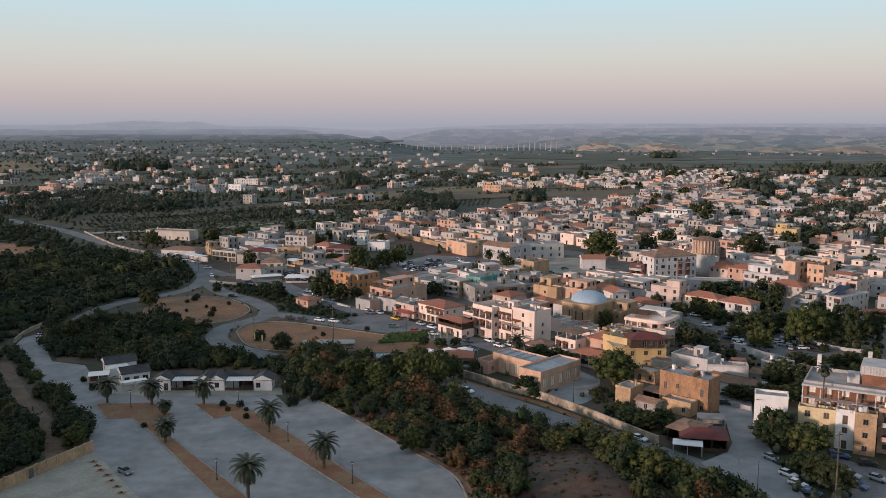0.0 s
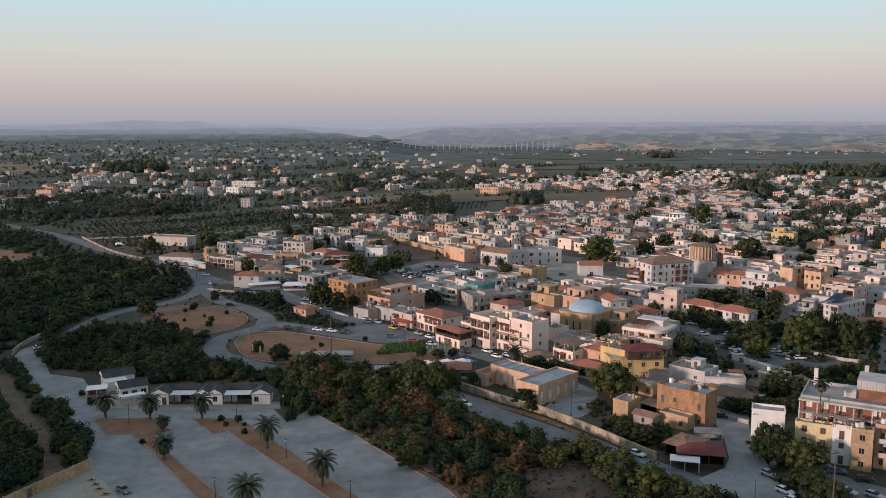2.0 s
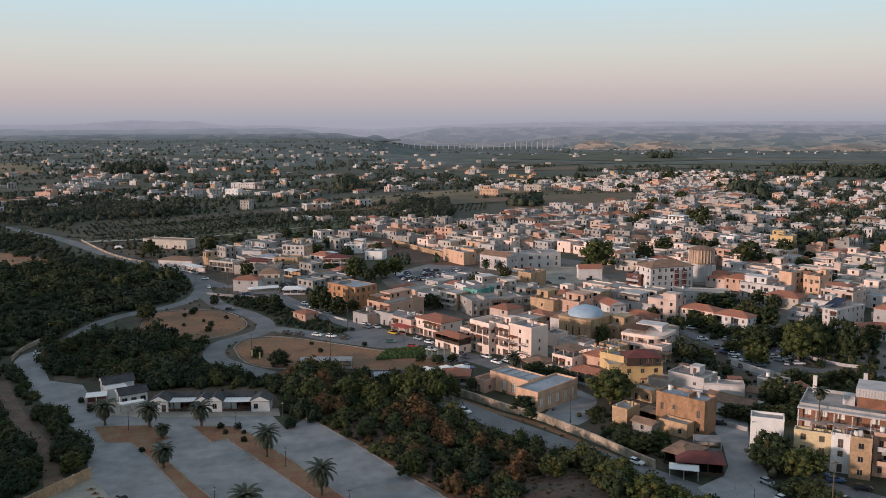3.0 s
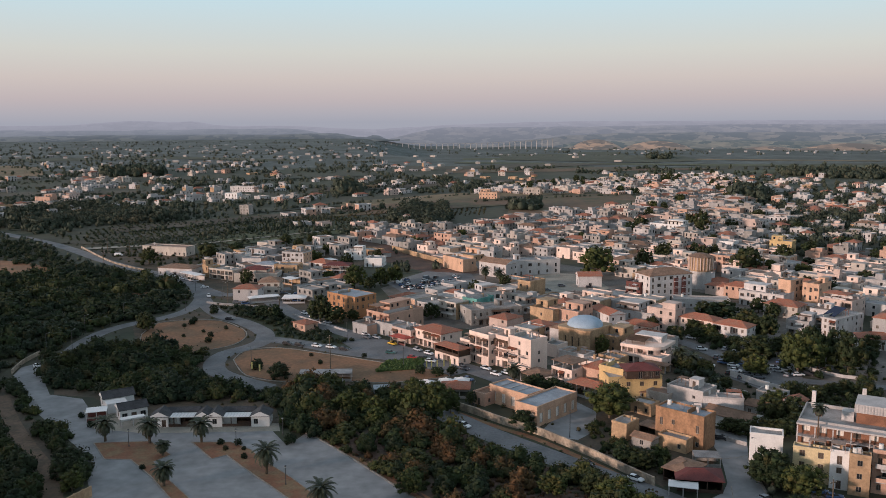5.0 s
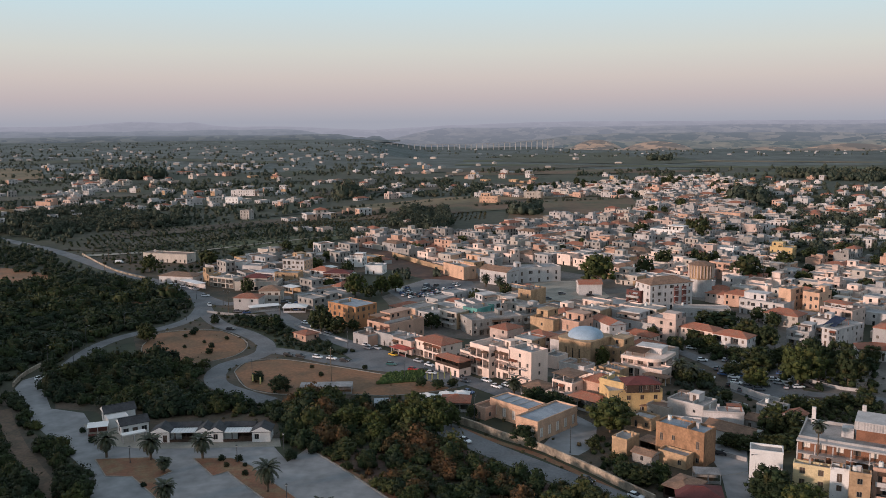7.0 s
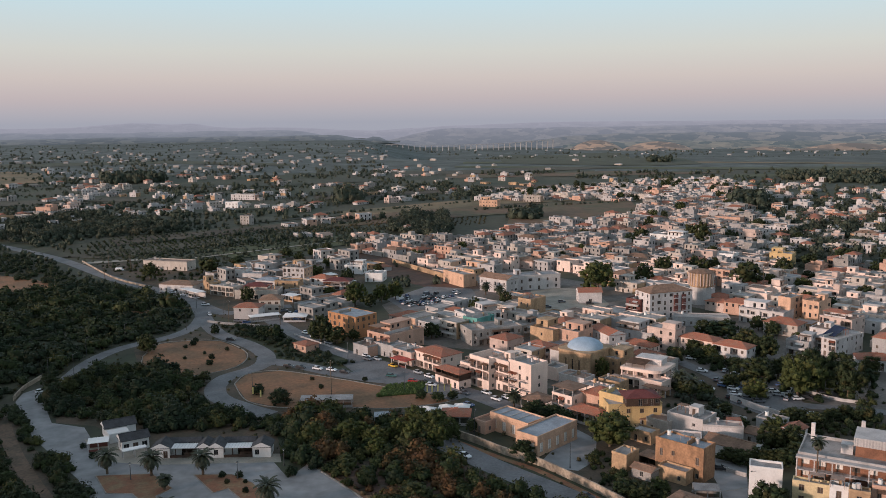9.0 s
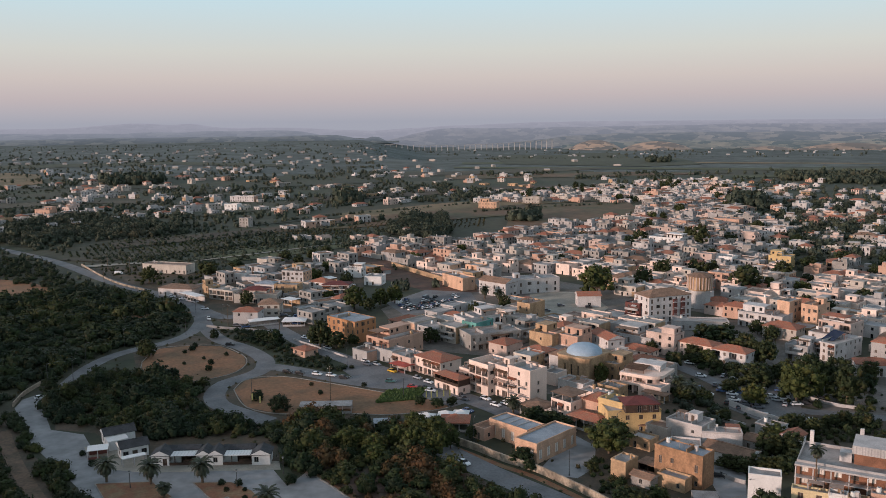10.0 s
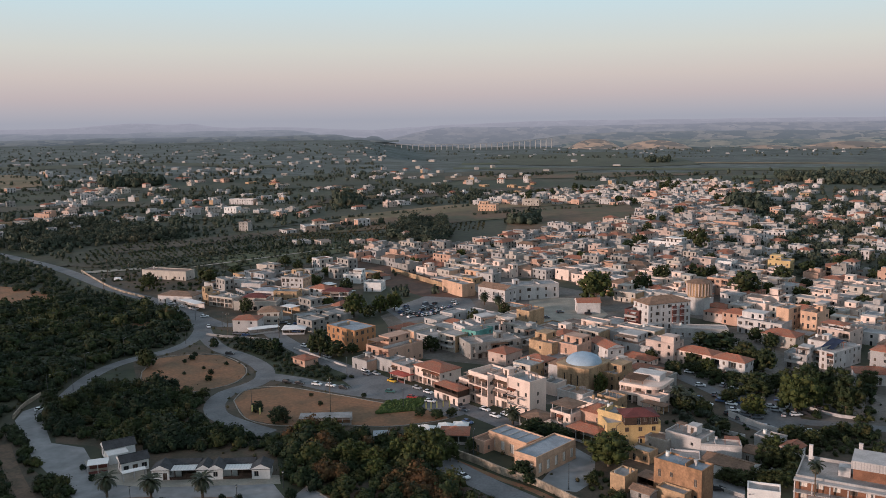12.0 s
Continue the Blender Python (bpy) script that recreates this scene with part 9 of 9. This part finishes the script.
scattered("scrub", spread([(-243.9, 587.3), (-204.4, 598.0), (-148.9, 569.3), (-144.5, 506.7), (-160.5, 504.7), (-209.8, 547.6)], 5.0, 81, 0.5, size=(0.8, 2.0)), B_MID, M_BUSH, "low green bushes by the country road", 81)
grove([(-272.5, 617.9), (-202.4, 682.7), (-159.5, 690.0), (-152.6, 623.8), (-207.0, 603.6), (-239.3, 595.3)], 6, (0.8, 1.4), 82, "rows of olive trees beside the track", 0.85, B_MID)
grove([(-178.6, 600.8), (-148.5, 623.8), (-95.0, 648.6), (-61.1, 648.6), (-91.4, 623.8), (-134.1, 595.3), (-150.7, 569.3)], 6.0, (0.8, 1.9), 83, "bushes and orchard trees behind the restaurants", 0.7, B_MID)

mixed("scrub", spread([(84.3, 319.7), (100.1, 290.5), (123.6, 281.8), (108.8, 250.5), (86.9, 250.5), (84.8, 271.7), (77.5, 285.4)], 4.6, 84, 0.6, size=(0.8, 1.8)), B_MID, ((M_BUSH, "deep green", 0.5), (M_OLIVE, "olive-green", 0.2), (M_BUSH_D, "dark green", 0.3)), "garden bushes between the houses", 84)
grove(T_GARDEN, 9, (2.0, 4.4), 85, "dark garden trees between low villas", 0.6, B_MID)
car(-30.4, 370.5, -51, "grey")
car(-33.7, 365.7, -49, "black")
car(1.2, 326.1, -47, "silver")
car(8.9, 307.8, -45, "grey")
car(23.9, 301.8, -43, "white")
car(-31.2, 358.9, -51, "white")
car(7.0, 314.4, -50, "black")
car(-50.2, 381.3, -47, "silver")
tree(-7.6, 257.8, 11, 9, "warm")
tree(-1.5, 254.6, 10.5, 9, "warm")
tree(-12.8, 261.0, 9, 8, "warm")
tree(3.3, 260.7, 9, 7.5, "warm")
tree(-20.2, 256.0, 8, 9, "warm")
tree(-24.6, 262.9, 7, 8, "warm")
tree(10.2, 269.2, 5, 5, "dark")
tree(-6.9, 303.2, 4, 5, "dark")
tree(-0.8, 300.3, 4, 6, "dark")
tree(4.3, 302.9, 3.5, 5, "dark")
car(107.7, 309.7, -32, "white")
car(109.0, 297.7, -28, "grey")
car(114.0, 305.9, 62, "blue")
car(115.4, 300.2, -32, "black")
car(121.4, 302.2, -28, "silver")
car(105.0, 321.1, 62, "grey")
car(105.1, 313.4, -32, "blue")
car(103.0, 300.5, 58, "black")
car(98.8, 309.9, -28, "white")
car(122.3, 297.3, 62, "silver")
car(97.9, 317.4, 58, "blue")
mixed("scrub", spread([(129.9, 320.4), (147.3, 313.9), (163.0, 308.3), (157.2, 284.7), (138.2, 285.2), (129.0, 290.5), (124.0, 300.0)], 3.8, 91, 0.7, size=(0.8, 2.4)), B_MID, ((M_TREE, "dark green", 0.5), (M_BUSH, "deep green", 0.3), (M_OLIVE, "olive-green", 0.2)), "garden bushes beside the street", 91)
mixed("scrub", spread([(114.6, 276.6), (121.2, 272.4), (134.4, 285.3), (155.9, 282.3), (143.6, 259.2), (115.9, 259.8)], 4.2, 92, 0.6, size=(0.8, 2.2)), B_MID, ((M_TREE, "dark green", 0.5), (M_BUSH, "deep green", 0.3), (M_OLIVE, "olive-green", 0.2)), "bushes behind the flats", 92)
tree(-139.0, 306.4, 9, 9, "round")
tree(-136.7, 310.6, 9, 9, "dark")
tree(-135.0, 315.7, 10, 10, "round")
tree(-133.6, 319.4, 9, 9, "dark")
tree(-131.7, 325.5, 9, 9, "round")
tree(-129.4, 333.5, 5, 6, "dark")
tree(-126.6, 341.8, 4, 5, "round")
tree(-126.6, 369.2, 9, 9, "dark")
tree(-148.0, 321.3, 9, 9, "round")
tree(-97.6, 326.2, 6, 7, "dark")
tree(-103.1, 326.4, 5, 6, "round")
tree(-91.1, 326.1, 5, 6, "dark")
tree(34.5, 280.2, 5, 8, "dark")
tree(39.9, 278.9, 5, 8, "dark")
tree(29.9, 283.3, 5, 7, "dark")
tree(82.3, 204.8, 9, 12, "dark")
tree(80.0, 206.9, 7, 9, "dark")


def orchard(poly, gap, row, turn, seed, label, material):
    """Shrubs planted in straight rows."""
    rr = random.Random(seed)
    u, v = Vector((math.cos(radians(turn)), math.sin(radians(turn)))), Vector((-math.sin(radians(turn)), math.cos(radians(turn))))
    us, vs = [Vector(p).dot(u) for p in poly], [Vector(p).dot(v) for p in poly]
    spots = []
    for a in np.arange(min(us), max(us), gap):
        for b in np.arange(min(vs), max(vs), row):
            p = u * (a + rr.uniform(-0.6, 0.6)) + v * (b + rr.uniform(-0.5, 0.5))
            if rr.random() < 0.85 and inside(p.x, p.y, poly) and not on_road(p.x, p.y, 1) and not on_house(p.x, p.y, 1.5):
                spots.append((p.x, p.y, rr.uniform(0.6, 1.35), rr.uniform(0.8, 1.3)))
    scattered("orchard", spots, B_FAR, material, label, seed)


orchard([(-222.3, 591.8), (-183.9, 627.1), (-114.9, 680.7), (-64.4, 714.3), (-69.1, 766.8), (-125.0, 742.4), (-186.3, 716.7), (-243.6, 680.4)], 4.2, 6.0, 28, 101, "rows of low green shrubs on the plain", M_BUSH)
orchard([(-156.9, 732.9), (-73.8, 820.2), (-9.7, 826.2), (44.2, 827.9), (41.1, 769.2), (-28.5, 752.8), (-103.5, 726.7)], 5.0, 8.0, 28, 102, "rows of dusty olive shrubs between fields", M_WEED)
orchard([(-287.1, 647.5), (-227.6, 606.3), (-247.0, 683.6), (-209.0, 714.3), (-215.1, 735.8), (-265.9, 717.1)], 4.6, 6.0, 28, 103, "rows of dark shrubs beside the country road", M_BUSH_D)
strip("track", [(-172.8, 608.9), (-136.5, 635.6), (-95.3, 667.7), (-56.1, 697.1)], 3.0, M_PAVE, 0.85, "pale earth farm track")
for seed, bank in ((121, [(-140.1, 302.8), (-128.8, 305.9), (-119.6, 295.8), (-116.5, 285.9), (-128.7, 287.4)]), (122, [(-96.8, 278.4), (-90.7, 281.7), (-83.5, 276.4), (-87.4, 271.0), (-93.5, 271.7)]), (123, [(-71.7, 281.2), (-59.6, 286.8), (-53.6, 277.3), (-56.6, 271.9), (-64.6, 274.8)])):
    mixed("thicket", spread(bank, 2.6, seed, 0.9, size=(1.0, 2.4), pad=0.8), B_NEAR, ((M_BUSH_D, "dark green", 0.5), (M_BUSH, "deep green", 0.35), (M_OLIVE, "olive-green", 0.15)), "bushes behind the cafe", seed)
mixed("thicket", spread([(-146.8, 281.5), (-142.2, 287.6), (-132.6, 281.2), (-112.6, 255.9), (-95.9, 228.3), (-87.4, 211.1), (-90.0, 200.4), (-106.5, 200.7)], 3.3, 111, 0.7, avoid=(ASPHALT, PLAZA), size=(1.1, 3.4)), B_NEAR, ((M_BUSH_D, "dark green", 0.45), (M_BUSH, "deep green", 0.40), (M_OLIVE, "olive-green", 0.15)), "bushes on the bank by the track", 111)
tree(120.2, 270.1, 6, 8, "dark")
tree(128.2, 275.7, 5, 7, "dark")
tree(135.1, 278.5, 5, 8, "dark")
tree(139.6, 275.4, 6, 8, "dark")
tree(84.1, 242.3, 5, 8, "dark")
tree(87.9, 240.0, 5, 9, "dark")
tree(92.6, 239.4, 6, 9, "dark")
tree(97.9, 238.4, 6, 9, "dark")
tree(103.3, 241.9, 7, 9, "dark")
tree(102.0, 253.5, 6, 8, "dark")
tree(108.9, 260.0, 5, 7, "dark")
scattered("scrub", spread([(116.7, 279.5), (126.8, 285.5), (135.5, 287.8), (151.1, 284.9), (138.1, 259.4), (114.1, 259.9), (110.0, 262.6)], 3.2, 121, 0.75, size=(0.8, 2.0)), B_MID, M_TREE, "hedges and garden bushes beside the flats", 121)
